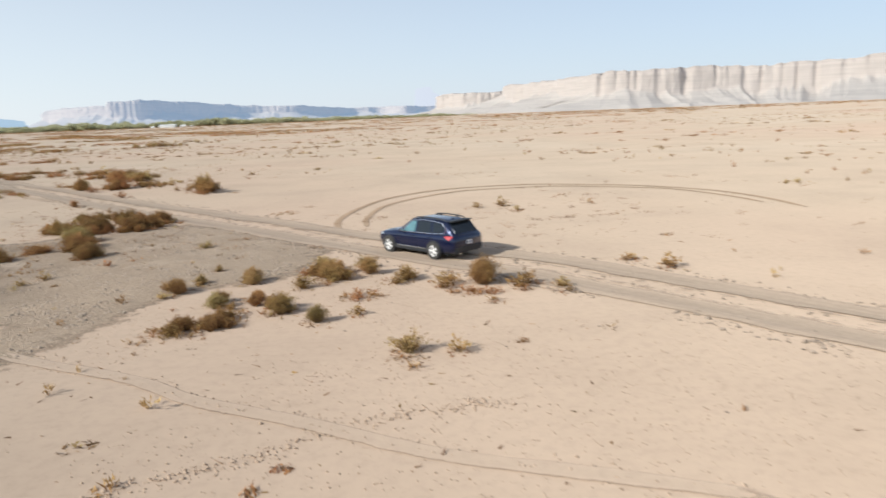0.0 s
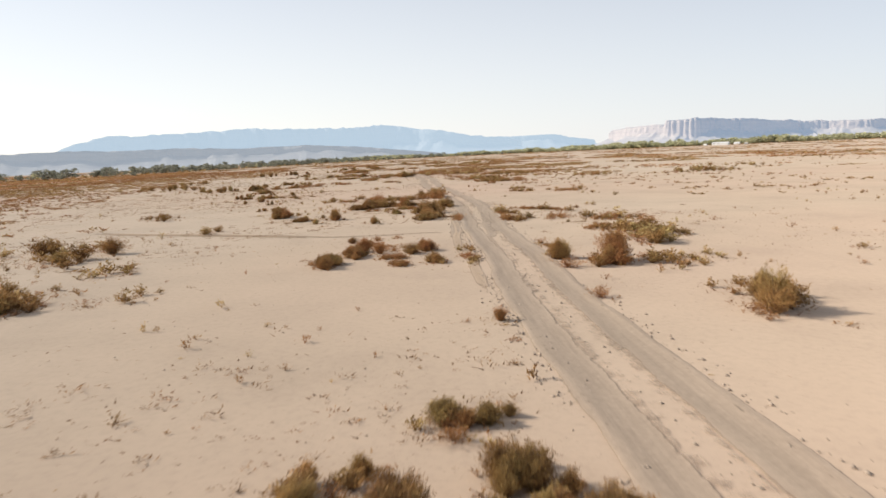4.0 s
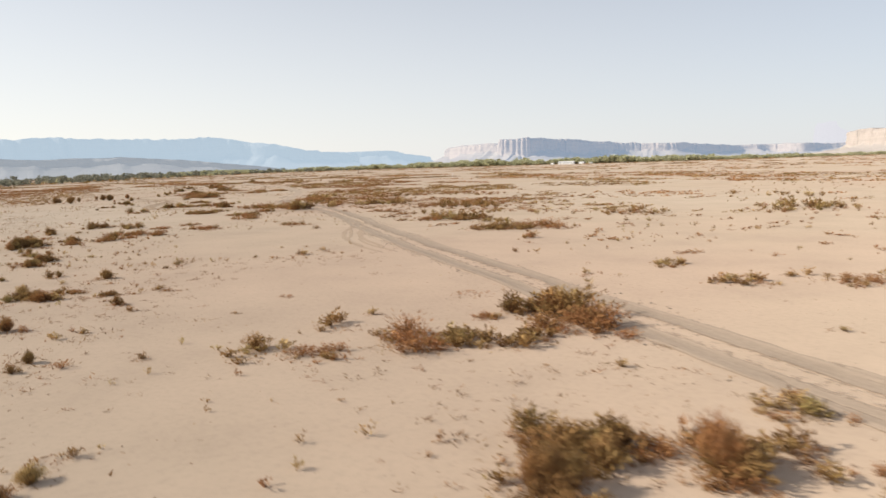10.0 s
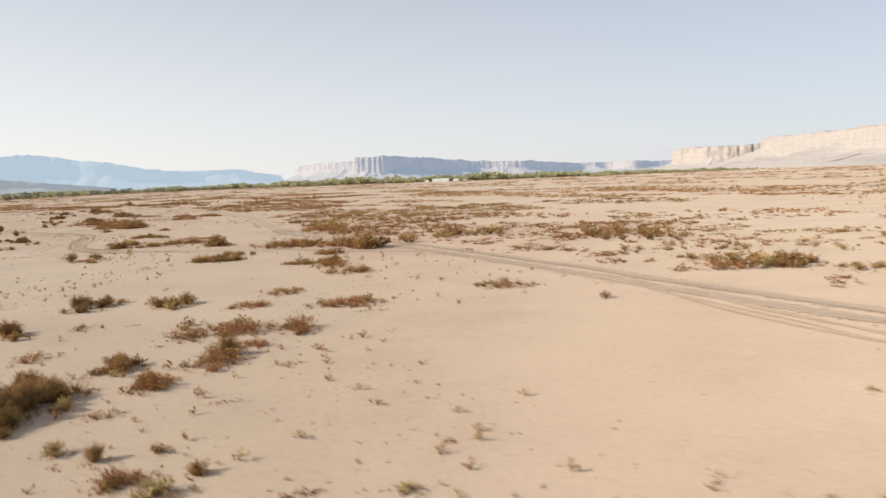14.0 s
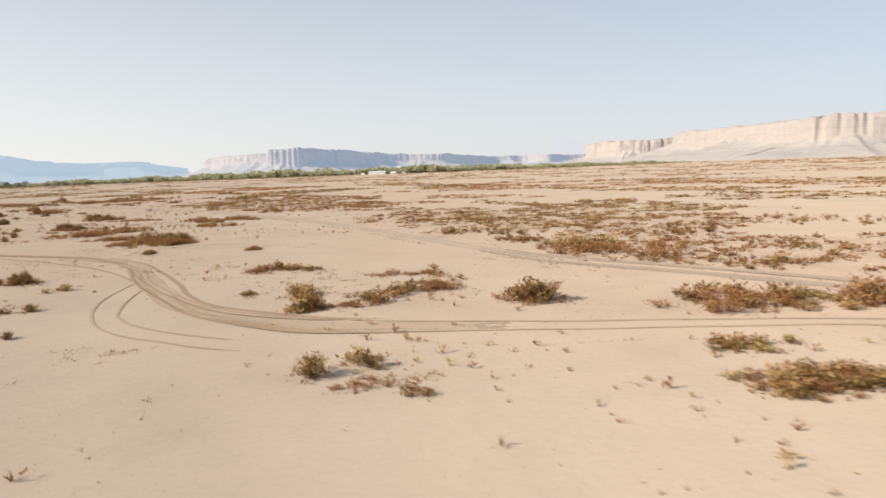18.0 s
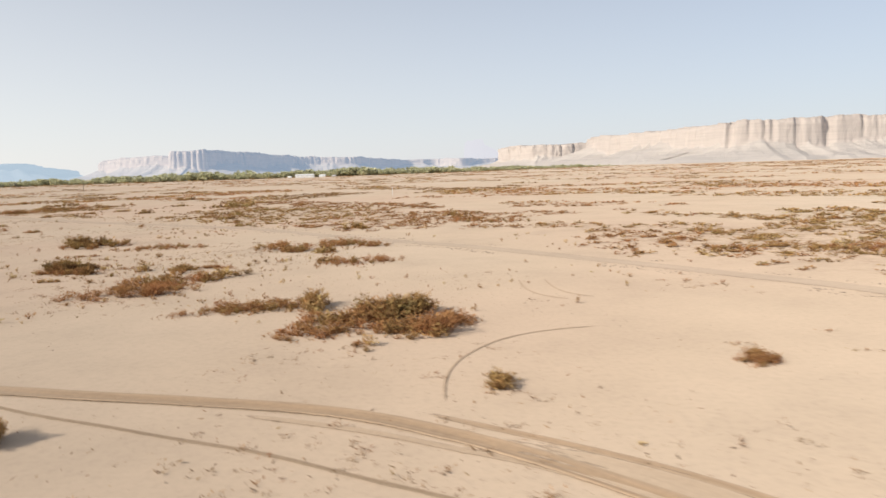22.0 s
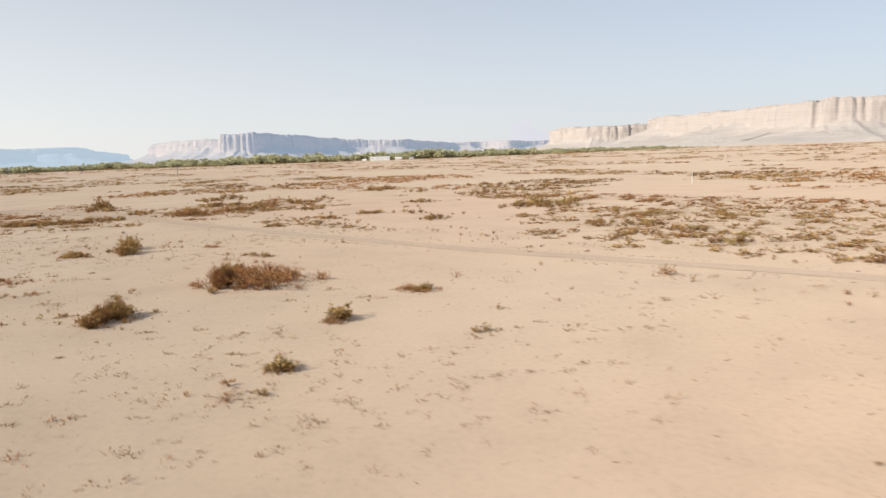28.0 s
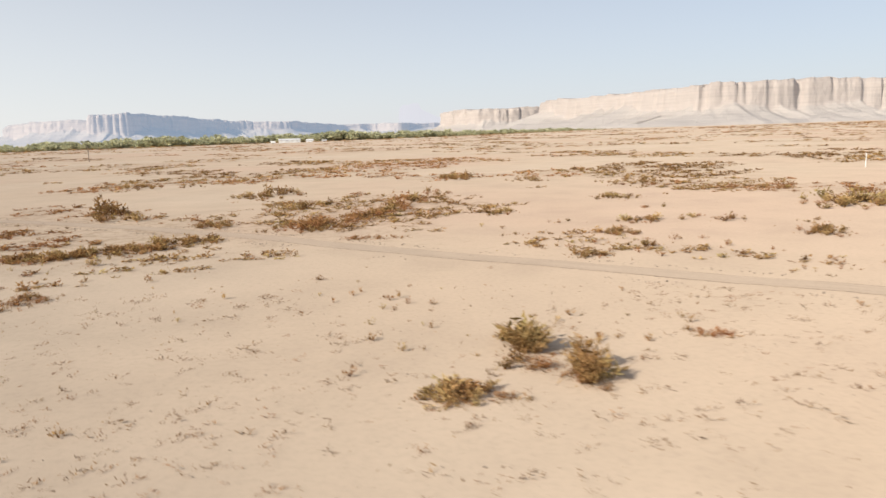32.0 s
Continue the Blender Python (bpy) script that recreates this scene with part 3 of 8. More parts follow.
# ---- mesas ----
def mesa(name, rim, material, label, foot=0.55, spread=2.1, depth=420, seed=1, step=14, flute=9.0, kind_of="mesa", alcoves=()):
    """A flat-topped wall of rock along a line of (x, y, top), the line running so that the open side lies to its right."""
    rim = np.array(rim, float)
    line = curve_points(rim[:, :2], step) if len(rim) > 2 else rim[:, :2]
    where = np.r_[0, np.cumsum(np.hypot(*np.diff(rim[:, :2], axis=0).T))]
    along = np.r_[0, np.cumsum(np.hypot(*np.diff(line, axis=0).T))]
    top = np.interp(along / along[-1], where / where[-1], rim[:, 2])
    tangent = np.gradient(line, axis=0)
    tangent /= np.hypot(*tangent.T)[:, None]
    out = np.stack([tangent[:, 1], -tangent[:, 0]], -1)
    zero = along * 0
    bays = flute * 2.2 * (vnoise(along / 190, zero, seed) - 0.5) + flute * 0.35 * (vnoise(along / 31, zero, seed + 1) - 0.5)
    ribs = flute * (np.abs(vnoise(along / 15, zero, seed + 2) - 0.5) * 2 - 0.4) - flute * 2.4 * np.clip(vnoise(along / 34, zero, seed + 9) - 0.62, 0, 0.2) * 5
    crack = np.clip(vnoise(along / 8, zero, seed + 12) - 0.72, 0, 1) * 5.0 * np.clip(vnoise(along / 80, zero, seed + 13) * 3.2 - 1.2, 0, 1)
    ribs = ribs * 0.2 - max(9.0, flute * 2.0) * np.clip(crack, 0, 1)
    for ax, ay, broad, hollow in alcoves:
        ribs = ribs - 0.55 * hollow * np.exp(-(np.hypot(line[:, 0] - ax, line[:, 1] - ay) / (0.55 * broad)) ** 4)
    warp = along + 9 * vnoise(along / 40, zero, seed + 30)
    blocks = [(lattice(np.floor(warp / w + 0.37 * k).astype(np.int64), np.zeros(len(along), np.int64) + k, seed + 31) - 0.5) * flute * a for k, (w, a) in enumerate(((31, 0.7), (13, 0.35), (19, 0.5), (9, 0.3)))]
    gully = np.abs(vnoise(along / 46, zero, seed + 3) - 0.5) * 2
    gully2 = np.abs(vnoise(along / 17, zero, seed + 4) - 0.5) * 2
    knob = (vnoise(along / 60, zero, seed + 5) - 0.5) * 0.07 + (vnoise(along / 16, zero, seed + 6) - 0.5) * 0.05 + (vnoise(along / 6, zero, seed + 7) - 0.5) * 0.03
    footing = foot - 0.08 + 0.2 * (0.42 - gully) + 0.36 * (vnoise(along / 150, zero, seed + 15) - 0.5) + 0.10 * (gully2 - 0.5)
    rows, rises = [], []
    for share in (0.0, 0.06, 0.13, 0.22, 0.32, 0.43, 0.55, 0.68, 0.8, 0.9, 1.0):
        reach = spread * top * (1 - share) ** 1.25 * (0.85 + 0.3 * (1 - gully)) + 9.0
        lift = footing * share * (1 - 0.30 * np.sin(np.pi * share) * (0.6 * gully + 0.4 * gully2)) + 0.16 * (fnoise(along / 26, zero + share * 6, seed + 41, 3) - 0.5) * np.sin(np.pi * share)
        off = reach + bays + (1 - share) * 10 * (vnoise(along / 33, zero + share * 3, seed + 8) - 0.5)
        rows.append(np.column_stack([line + out * off[:, None], top * lift]))
        rises.append(footing * share * 0.9 + 0.0 * along)
    for share in (0.02, 0.18, 0.34, 0.5, 0.64, 0.78, 0.87, 0.9, 1.0):
        lean = (1 - share) * 0.05 * top
        ledge = 2.5 if share < 0.88 else 0.0
        off = bays + ribs * (0.4 + 0.8 * share) + lean + ledge - 1.5 + 0.35 * blocks[0] + (blocks[1] if share < 0.6 else blocks[2] + blocks[3]) + flute * 1.3 * (fnoise(along / 13, zero + share * 4.5, seed + 21, 4) - 0.5)
        lift = footing + (1 + knob * share - footing) * share
        rows.append(np.column_stack([line + out * off[:, None], top * lift]))
        rises.append(np.maximum(lift, 0.54 + 0.4 * share))
    for back, high in ((14, 1.0), (depth * 0.5, 1.0), (depth, 0.97), (depth + 60, 0.0)):
        rows.append(np.column_stack([line + out * (off - back)[:, None], top * (high + knob * (back < 20))]))
        rises.append(zero + (0.97 if high else 0.0))
    rows = np.stack(rows, 1)
    rows[:, 0, 2] = -3.0
    me = mesh_from(name, rows.reshape(-1, 3), grid_faces(rows.shape[0], rows.shape[1])[:, ::-1], material)
    cover(me, np.stack(rises, 1), "rise")
    return tagged(new(name, me), label, kind_of, kind="structure")


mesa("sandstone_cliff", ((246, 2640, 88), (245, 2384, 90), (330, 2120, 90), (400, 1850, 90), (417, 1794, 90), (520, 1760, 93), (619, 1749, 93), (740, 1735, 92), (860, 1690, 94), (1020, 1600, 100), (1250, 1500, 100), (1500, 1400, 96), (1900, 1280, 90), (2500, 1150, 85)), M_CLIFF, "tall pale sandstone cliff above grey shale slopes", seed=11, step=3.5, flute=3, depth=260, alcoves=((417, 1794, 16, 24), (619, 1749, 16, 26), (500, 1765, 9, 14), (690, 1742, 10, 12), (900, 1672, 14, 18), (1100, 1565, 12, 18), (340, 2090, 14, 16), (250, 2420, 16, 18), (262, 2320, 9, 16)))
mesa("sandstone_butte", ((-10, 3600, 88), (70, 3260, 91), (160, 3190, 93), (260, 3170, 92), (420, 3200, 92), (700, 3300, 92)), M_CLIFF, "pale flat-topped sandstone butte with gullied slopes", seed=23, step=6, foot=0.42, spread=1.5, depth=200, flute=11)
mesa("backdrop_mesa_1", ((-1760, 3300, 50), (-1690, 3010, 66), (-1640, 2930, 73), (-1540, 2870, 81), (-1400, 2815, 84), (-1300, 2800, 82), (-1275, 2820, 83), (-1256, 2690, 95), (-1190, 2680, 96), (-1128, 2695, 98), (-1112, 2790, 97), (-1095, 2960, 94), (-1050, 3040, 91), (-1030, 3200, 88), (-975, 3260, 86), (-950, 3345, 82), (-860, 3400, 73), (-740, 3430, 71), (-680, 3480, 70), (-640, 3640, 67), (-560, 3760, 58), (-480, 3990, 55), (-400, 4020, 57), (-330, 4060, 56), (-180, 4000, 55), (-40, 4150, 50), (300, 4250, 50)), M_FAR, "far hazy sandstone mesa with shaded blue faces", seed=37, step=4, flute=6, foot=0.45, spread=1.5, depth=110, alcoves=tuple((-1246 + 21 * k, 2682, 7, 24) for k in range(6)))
mesa("backdrop_mesa_2", ((-2690, 800, 30), (-2600, 940, 96), (-2543, 1029, 114), (-2430, 1250, 117), (-2322, 1470, 128), (-2190, 1700, 122), (-2059, 1902, 126), (-1985, 1960, 108), (-1861, 2041, 95), (-1800, 2130, 70), (-1795, 2260, 66), (-1760, 2420, 48)), M_BLUE_HAZE, "distant shale mesa tinted blue by painted haze", seed=51, step=12, foot=0.5, spread=2.6, flute=12)
mesa("backdrop_mesa_3", ((-2500, 2350, 74), (-2250, 2560, 76), (-2080, 2700, 73), (-1913, 2829, 75), (-1880, 2960, 58), (-1850, 3150, 40)), M_BLUE_HAZE, "distant low flat shale mesa", seed=63, step=14)
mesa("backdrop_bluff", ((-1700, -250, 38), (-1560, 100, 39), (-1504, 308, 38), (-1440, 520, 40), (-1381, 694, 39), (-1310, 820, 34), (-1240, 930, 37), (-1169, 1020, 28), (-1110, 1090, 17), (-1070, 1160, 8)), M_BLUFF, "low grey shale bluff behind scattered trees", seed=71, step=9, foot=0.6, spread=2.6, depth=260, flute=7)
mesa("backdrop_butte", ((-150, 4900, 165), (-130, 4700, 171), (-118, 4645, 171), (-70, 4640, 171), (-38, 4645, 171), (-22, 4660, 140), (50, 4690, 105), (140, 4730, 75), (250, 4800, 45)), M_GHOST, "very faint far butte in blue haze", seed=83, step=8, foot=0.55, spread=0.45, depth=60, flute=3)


# ---- the car ----
M_PAINT = Nodes("blue_metallic_paint", 0.2, 0.4)
M_PAINT.bsdf.inputs["Coat Weight"].default_value = 0.8
M_PAINT.colour(M_PAINT.mix(M_PAINT.ramp(M_PAINT.noise(M_PAINT.place(), 1.6, 4), (0.5, 0.0), (0.8, 0.2)), (0.0022, 0.008, 0.042), (0.03, 0.03, 0.04)))
M_PAINT = M_PAINT.mat
M_GLASS = plain("tinted_glass", (0.012, 0.016, 0.02), 0.05)
M_FRONT_GLASS = plain("green_tinted_glass", (0.10, 0.20, 0.22), 0.05)
M_BLACK = plain("black_plastic", (0.018, 0.018, 0.02), 0.55)
M_TYRE = plain("dusty_tyre", (0.05, 0.045, 0.04), 0.9, vary=0.3)
M_RIM = plain("silver_alloy", (0.86, 0.84, 0.81), 0.35, 0.25)
M_CHROME = plain("chrome_trim", (0.75, 0.76, 0.78), 0.2, 0.9)
M_RED = plain("red_lamp_glass", (0.42, 0.004, 0.010), 0.55)
M_LAMP = plain("clear_lamp_glass", (0.65, 0.68, 0.7), 0.12)
M_PLATE = plain("number_plate_white", (0.75, 0.75, 0.74), 0.4)
M_MARK = plain("number_plate_bars", (0.05, 0.07, 0.16), 0.5)


def loft(sections):
    """A closed skin over a row of equal rings of points."""
    bm = bmesh.new()
    rings = [[bm.verts.new(p) for p in ring] for ring in sections]
    for a, b in zip(rings, rings[1:]):
        for k in range(len(a)):
            bm.faces.new((a[k], a[(k + 1) % len(a)], b[(k + 1) % len(a)], b[k]))
    bm.faces.new(rings[0][::-1])
    bm.faces.new(rings[-1])
    bmesh.ops.recalc_face_normals(bm, faces=bm.faces)
    return bm


def slab(points, thick, push):
    """A plate over a ring of points, pushed out along push by thick."""
    push = Vector(push).normalized() * thick
    return loft([[Vector(p) - push * 0.5 for p in points], [Vector(p) + push for p in points]])


def rounded_box(size, at=(0, 0, 0), bevel=0.02, turn=0.0):
    bm = bmesh.new()
    bmesh.ops.create_cube(bm, size=1, matrix=Matrix.LocRotScale(None, None, size))
    bmesh.ops.bevel(bm, geom=bm.edges[:], offset=bevel, segments=2, affect="EDGES")
    bmesh.ops.transform(bm, matrix=pose(*at, 0, 0, turn), verts=bm.verts)
    return bm


def tube(points, radius, sides=8):
    pts = [Vector(p) for p in points]
    rings = []
    for k, p in enumerate(pts):
        d = (pts[min(k + 1, len(pts) - 1)] - pts[max(k - 1, 0)]).normalized()
        u = d.cross(Vector((0, 0, 1)))
        u = u.normalized() if u.length > 1e-3 else Vector((1, 0, 0))
        v = u.cross(d)
        rings.append([p + radius * (math.cos(a) * u + math.sin(a) * v) for a in (math.tau * i / sides for i in range(sides))])
    return loft(rings)


def ring_of(radius_in, radius_out, y0, y1, segments=28, arc=(0, 360)):
    """A ring or part of one about the y axis."""
    a0, a1 = radians(arc[0]), radians(arc[1])
    full = arc[1] - arc[0] >= 360
    bm = bmesh.new()
    count = segments + (0 if full else 1)
    rows = []
    for i in range(count):
        a = a0 + (a1 - a0) * i / segments
        c, s = math.cos(a), math.sin(a)
        bow = (radius_out - radius_in) * 0.12
        rows.append([bm.verts.new((r * c, y, r * s)) for r, y in ((radius_in, y0), (radius_out - bow, y0), (radius_out, y0 * 0.75 + y1 * 0.25), (radius_out, y0 * 0.25 + y1 * 0.75), (radius_out - bow, y1), (radius_in, y1))])
    for a, b in zip(rows, rows[1:] + (rows[:1] if full else [])):
        for k in range(6):
            bm.faces.new((a[k], a[(k + 1) % 6], b[(k + 1) % 6], b[k]))
    if not full:
        bm.faces.new(rows[0])
        bm.faces.new(rows[-1][::-1])
    bmesh.ops.recalc_face_normals(bm, faces=bm.faces)
    return bm


def alloy_rim():
    """Five twin spokes, a hub and a lip."""
    bm = ring_of(0.205, 0.245, -0.10, 0.085, 28)
    hub = bmesh.ops.create_cone(bm, cap_ends=True, segments=16, radius1=0.075, radius2=0.06, depth=0.05, matrix=pose(0, 0.06, 0, -90))
    for k in range(10):
        a = math.tau * (k // 2) / 5 + (0.17 if k % 2 else -0.17)
        m = Matrix.Rotation(a, 4, "Y") @ Matrix.Translation((0.14, 0.062, 0)) @ Matrix.Diagonal((0.17, 0.035, 0.042, 1))
        bmesh.ops.create_cube(bm, size=1, matrix=m)
    bmesh.ops.create_cone(bm, cap_ends=True, segments=24, radius1=0.21, radius2=0.21, depth=0.01, matrix=pose(0, -0.02, 0, 90))
    return bm


def section(x, low, high, half, crown):
    """One ring of the body: sill, flank, shoulder and top."""
    right = [(half * 0.80, low), (half * 0.95, low + 0.05), (half * 0.985, low + 0.20), (half, low + (high - low) * 0.5), (half * 0.99, high - 0.15), (half * 0.955, high - 0.045), (half * 0.88, high), (half * 0.45, high + crown)]
    ring = [(x, y, z) for y, z in right] + [(x, 0, high + crown * 1.15)] + [(x, -y, z) for y, z in right[::-1]]
    return ring


def estate_car(place):
    car = tagged(new("estate_car"), "dark blue metallic estate car with roof rails, dusty from the road", "car")
    car.matrix_world = place
    body = part("body", loft([section(*row) for row in (
        (-2.41, 0.46, 0.90, 0.76, 0.01), (-2.36, 0.36, 0.98, 0.84, 0.02), (-2.20, 0.30, 1.03, 0.89, 0.02), (-1.75, 0.27, 1.04, 0.915, 0.02),
        (-1.2, 0.26, 1.03, 0.92, 0.02), (-0.4, 0.25, 1.01, 0.92, 0.02), (0.4, 0.25, 0.99, 0.92, 0.02), (0.95, 0.26, 0.98, 0.915, 0.03),
        (1.3, 0.27, 0.96, 0.91, 0.04), (1.75, 0.28, 0.91, 0.89, 0.05), (2.1, 0.30, 0.85, 0.84, 0.05), (2.30, 0.33, 0.78, 0.75, 0.04), (2.39, 0.40, 0.70, 0.64, 0.02), (2.41, 0.44, 0.66, 0.55, 0.01))]), M_PAINT, car, smooth=True)
    roof_line = ((-2.30, 1.02, 1.05, 0.72), (-2.18, 1.03, 1.18, 0.70), (-2.0, 1.03, 1.38, 0.66), (-1.82, 1.03, 1.53, 0.63), (-1.5, 1.02, 1.585, 0.63), (-0.9, 1.01, 1.61, 0.64), (-0.2, 1.0, 1.61, 0.64), (0.15, 0.99, 1.575, 0.63), (0.45, 0.985, 1.44, 0.64), (0.75, 0.98, 1.24, 0.68), (1.05, 0.975, 1.01, 0.74))
    rings = []
    for x, belt, top, half in roof_line:
        base = 0.86 - 0.06 * abs(x + 0.4) / 2
        mid = max(top - 0.05, belt + 0.02)
        right = [(base, belt - 0.04), (base, belt + 0.01), (half + 0.03, mid - 0.02), (half, mid), (half * 0.8, top), (half * 0.4, top + 0.015)]
        rings.append([(x, y, z) for y, z in right] + [(x, -y, z) for y, z in right[::-1]])
    part("cabin", loft(rings), M_PAINT, car, smooth=True)

    def flank(x, share, side):
        """A place on the cabin's side at x, share of the way from belt to roof edge."""
        xs = [r[0] for r in roof_line]
        belt, top, half = (float(np.interp(x, xs, [r[k] for r in roof_line])) for k in (1, 2, 3))
        base, mid = 0.86 - 0.06 * abs(x + 0.4) / 2, max(top - 0.05, belt + 0.02)
        lo, hi = belt + 0.01, mid - 0.02
        return Vector((x, side * (base + (half + 0.03 - base) * share + 0.006), lo + (hi - lo) * share))

    for side in (1, -1):
        panes = (("front_side_window", ((0.62, 0.08), (0.50, 0.55), (0.20, 0.92), (-0.10, 0.92), (-0.10, 0.08)), M_FRONT_GLASS),
                 ("rear_side_window", ((-0.20, 0.08), (-0.20, 0.92), (-0.98, 0.92), (-1.05, 0.08)), M_GLASS),
                 ("quarter_window", ((-1.14, 0.10), (-1.07, 0.92), (-1.55, 0.88), (-1.78, 0.55), (-1.72, 0.20)), M_GLASS))
        for name, ring, glass in panes:
            part(name, slab([flank(x, s, side) for x, s in ring], 0.006, (0, side, 0.45)), glass, car)
        part("window_trim", tube([flank(x, s, side) + Vector((0, side * 0.008, 0)) for x, s in ((0.72, 0.03), (0.52, 0.62), (0.22, 1.0), (-0.4, 1.02), (-1.1, 1.0), (-1.6, 0.95), (-1.86, 0.55), (-1.76, 0.12), (-1.1, 0.03), (-0.2, 0.02), (0.72, 0.03))], 0.014, 6), M_CHROME, car, "bright chrome window trim")
        rail = part("roof_rail", tube([(0.05, side * 0.58, 1.575), (-0.06, side * 0.58, 1.63), (-0.5, side * 0.58, 1.655), (-1.2, side * 0.58, 1.645), (-1.58, side * 0.58, 1.61), (-1.70, side * 0.58, 1.545)], 0.026, 8), M_BLACK, car, "black roof rail")
        for x in (-0.3, -1.25):
            part("rail_foot", rounded_box((0.18, 0.05, 0.09), (x, side * 0.58, 1.615), 0.015), M_BLACK, rail)
        part("sill_cladding", rounded_box((2.0, 0.05, 0.17), (0.10, side * 0.905, 0.335), 0.02), M_BLACK, car, "black sill cladding")
        part("sill_strip", rounded_box((1.75, 0.02, 0.022), (0.10, side * 0.93, 0.40), 0.006), M_CHROME, car)
        for x in (0.03, -1.0):
            part("door_handle", rounded_box((0.20, 0.035, 0.035), (x, side * 0.925, 0.88), 0.012), M_PAINT, car)
        for x in (0.86, -0.15, -1.08):
            part("door_gap", rounded_box((0.010, 0.01, 0.56), (x, side * 0.917, 0.68), 0.002), M_BLACK, car)
        mirror = part("door_mirror", rounded_box((0.12, 0.20, 0.14), (0.60, side * 0.98, 1.06), 0.035), M_PAINT, car)
        part("mirror_glass", rounded_box((0.008, 0.16, 0.10), (0.538, side * 0.985, 1.06), 0.003), M_CHROME, mirror)
        lamp = part("tail_lamp", slab([(-2.24, side * 0.80, 0.86), (-2.10, side * 0.905, 0.86), (-1.88, side * 0.915, 0.98), (-1.95, side * 0.90, 1.02), (-2.26, side * 0.80, 1.02)], 0.03, (-0.6, side, 0)), M_RED, car, "red tail lamp")
        part("reversing_lamp", slab([(-2.33, side * 0.58, 0.87), (-2.29, side * 0.80, 0.87), (-2.29, side * 0.80, 0.94), (-2.33, side * 0.58, 0.94)], 0.02, (-1, 0, 0)), M_LAMP, lamp)
        part("headlamp", slab([(2.27, side * 0.50, 0.66), (2.06, side * 0.80, 0.70), (1.88, side * 0.875, 0.80), (2.05, side * 0.80, 0.83), (2.28, side * 0.52, 0.755)], 0.03, (1, side * 0.7, 0.2)), M_LAMP, car, "clear headlamp")
        part("fog_lamp", rounded_box((0.06, 0.16, 0.09), (2.27, side * 0.60, 0.47), 0.02), M_LAMP, car)
        for axle in (1.48, -1.265):
            arch = part("wheel_arch", ring_of(0.345, 0.43, -0.03, 0.02, 20, (-8, 188)), M_BLACK, car, "black wheel-arch cladding")
            arch.matrix_basis = pose(axle, side * 0.918, 0.345)
            well = bmesh.new()
            bmesh.ops.create_cone(well, cap_ends=True, segments=28, radius1=0.40, radius2=0.40, depth=0.05, matrix=pose(axle, side * 0.902, 0.36, 90))
            part("wheel_well", well, M_BLACK, car)
            wheel = new("wheel")
            wheel.parent = car
            wheel.matrix_basis = pose(axle, side * 0.868, 0.352, 0, 0, 0 if side > 0 else 180)
            part("tyre", ring_of(0.235, 0.352, -0.11, 0.112, 32), M_TYRE, wheel, "dusty black tyre")
            part("rim", alloy_rim(), M_RIM, wheel, "silver alloy rim with paired spokes")
    part("windscreen", slab([(1.0, -0.66, 1.035), (1.0, 0.66, 1.035), (0.24, 0.57, 1.535), (0.24, -0.57, 1.535)], 0.02, (0.55, 0, 0.84)), M_GLASS, car)
    part("rear_window", slab([(-2.265, 0.64, 1.10), (-2.265, -0.64, 1.10), (-1.90, -0.58, 1.50), (-1.90, 0.58, 1.50)], 0.035, (-0.74, 0, 0.66)), M_GLASS, car)
    part("rear_spoiler", rounded_box((0.30, 1.16, 0.045), (-1.93, 0, 1.555), 0.018), M_BLACK, car)
    part("tailgate_trim", rounded_box((0.03, 1.05, 0.03), (-2.345, 0, 0.965), 0.01), M_CHROME, car)
    part("rear_bumper", rounded_box((0.16, 1.62, 0.30), (-2.36, 0, 0.46), 0.06), M_BLACK, car, "black rear bumper")
    part("front_bumper", rounded_box((0.16, 1.25, 0.20), (2.33, 0, 0.40), 0.06), M_BLACK, car)
    part("grille", rounded_box((0.05, 0.78, 0.16), (2.385, 0, 0.60), 0.03), M_BLACK, car)
    part("bonnet_scoop_line", rounded_box((0.9, 0.012, 0.012), (1.5, 0.5, 0.975), 0.004), M_BLACK, car)
    plate = part("number_plate", rounded_box((0.015, 0.31, 0.155), (-2.428, 0, 0.72), 0.006), M_PLATE, car, "white number plate with plain bars")
    for k in range(6):
        part("plate_bar", rounded_box((0.006, 0.026, 0.065), (-2.438, -0.10 + 0.04 * k, 0.715), 0.002), M_MARK, plate)
    for y in (0.52, -0.52):
        part("exhaust_pipe", tube([(-2.2, y, 0.30), (-2.43, y, 0.29)], 0.035, 12), M_CHROME, car)
    part("rear_wiper", tube([(-2.30, 0.0, 1.10), (-2.20, 0.28, 1.20)], 0.010, 6), M_BLACK, car)
    part("roof_aerial", rounded_box((0.16, 0.045, 0.06), (-1.55, 0, 1.62), 0.02), M_PAINT, car)
    for y in (0.1, -0.45):
        part("wiper", tube([(1.04, y, 1.03), (0.86, y + 0.42, 1.14)], 0.009, 6), M_BLACK, car)
    part("underbody", rounded_box((3.9, 1.5, 0.16), (0.0, 0, 0.27), 0.03), M_BLACK, car)
    return car


estate_car(pose(-0.64, 29.36, gz(-0.64, 29.36) + 0.018, 0, 0, 135.4))


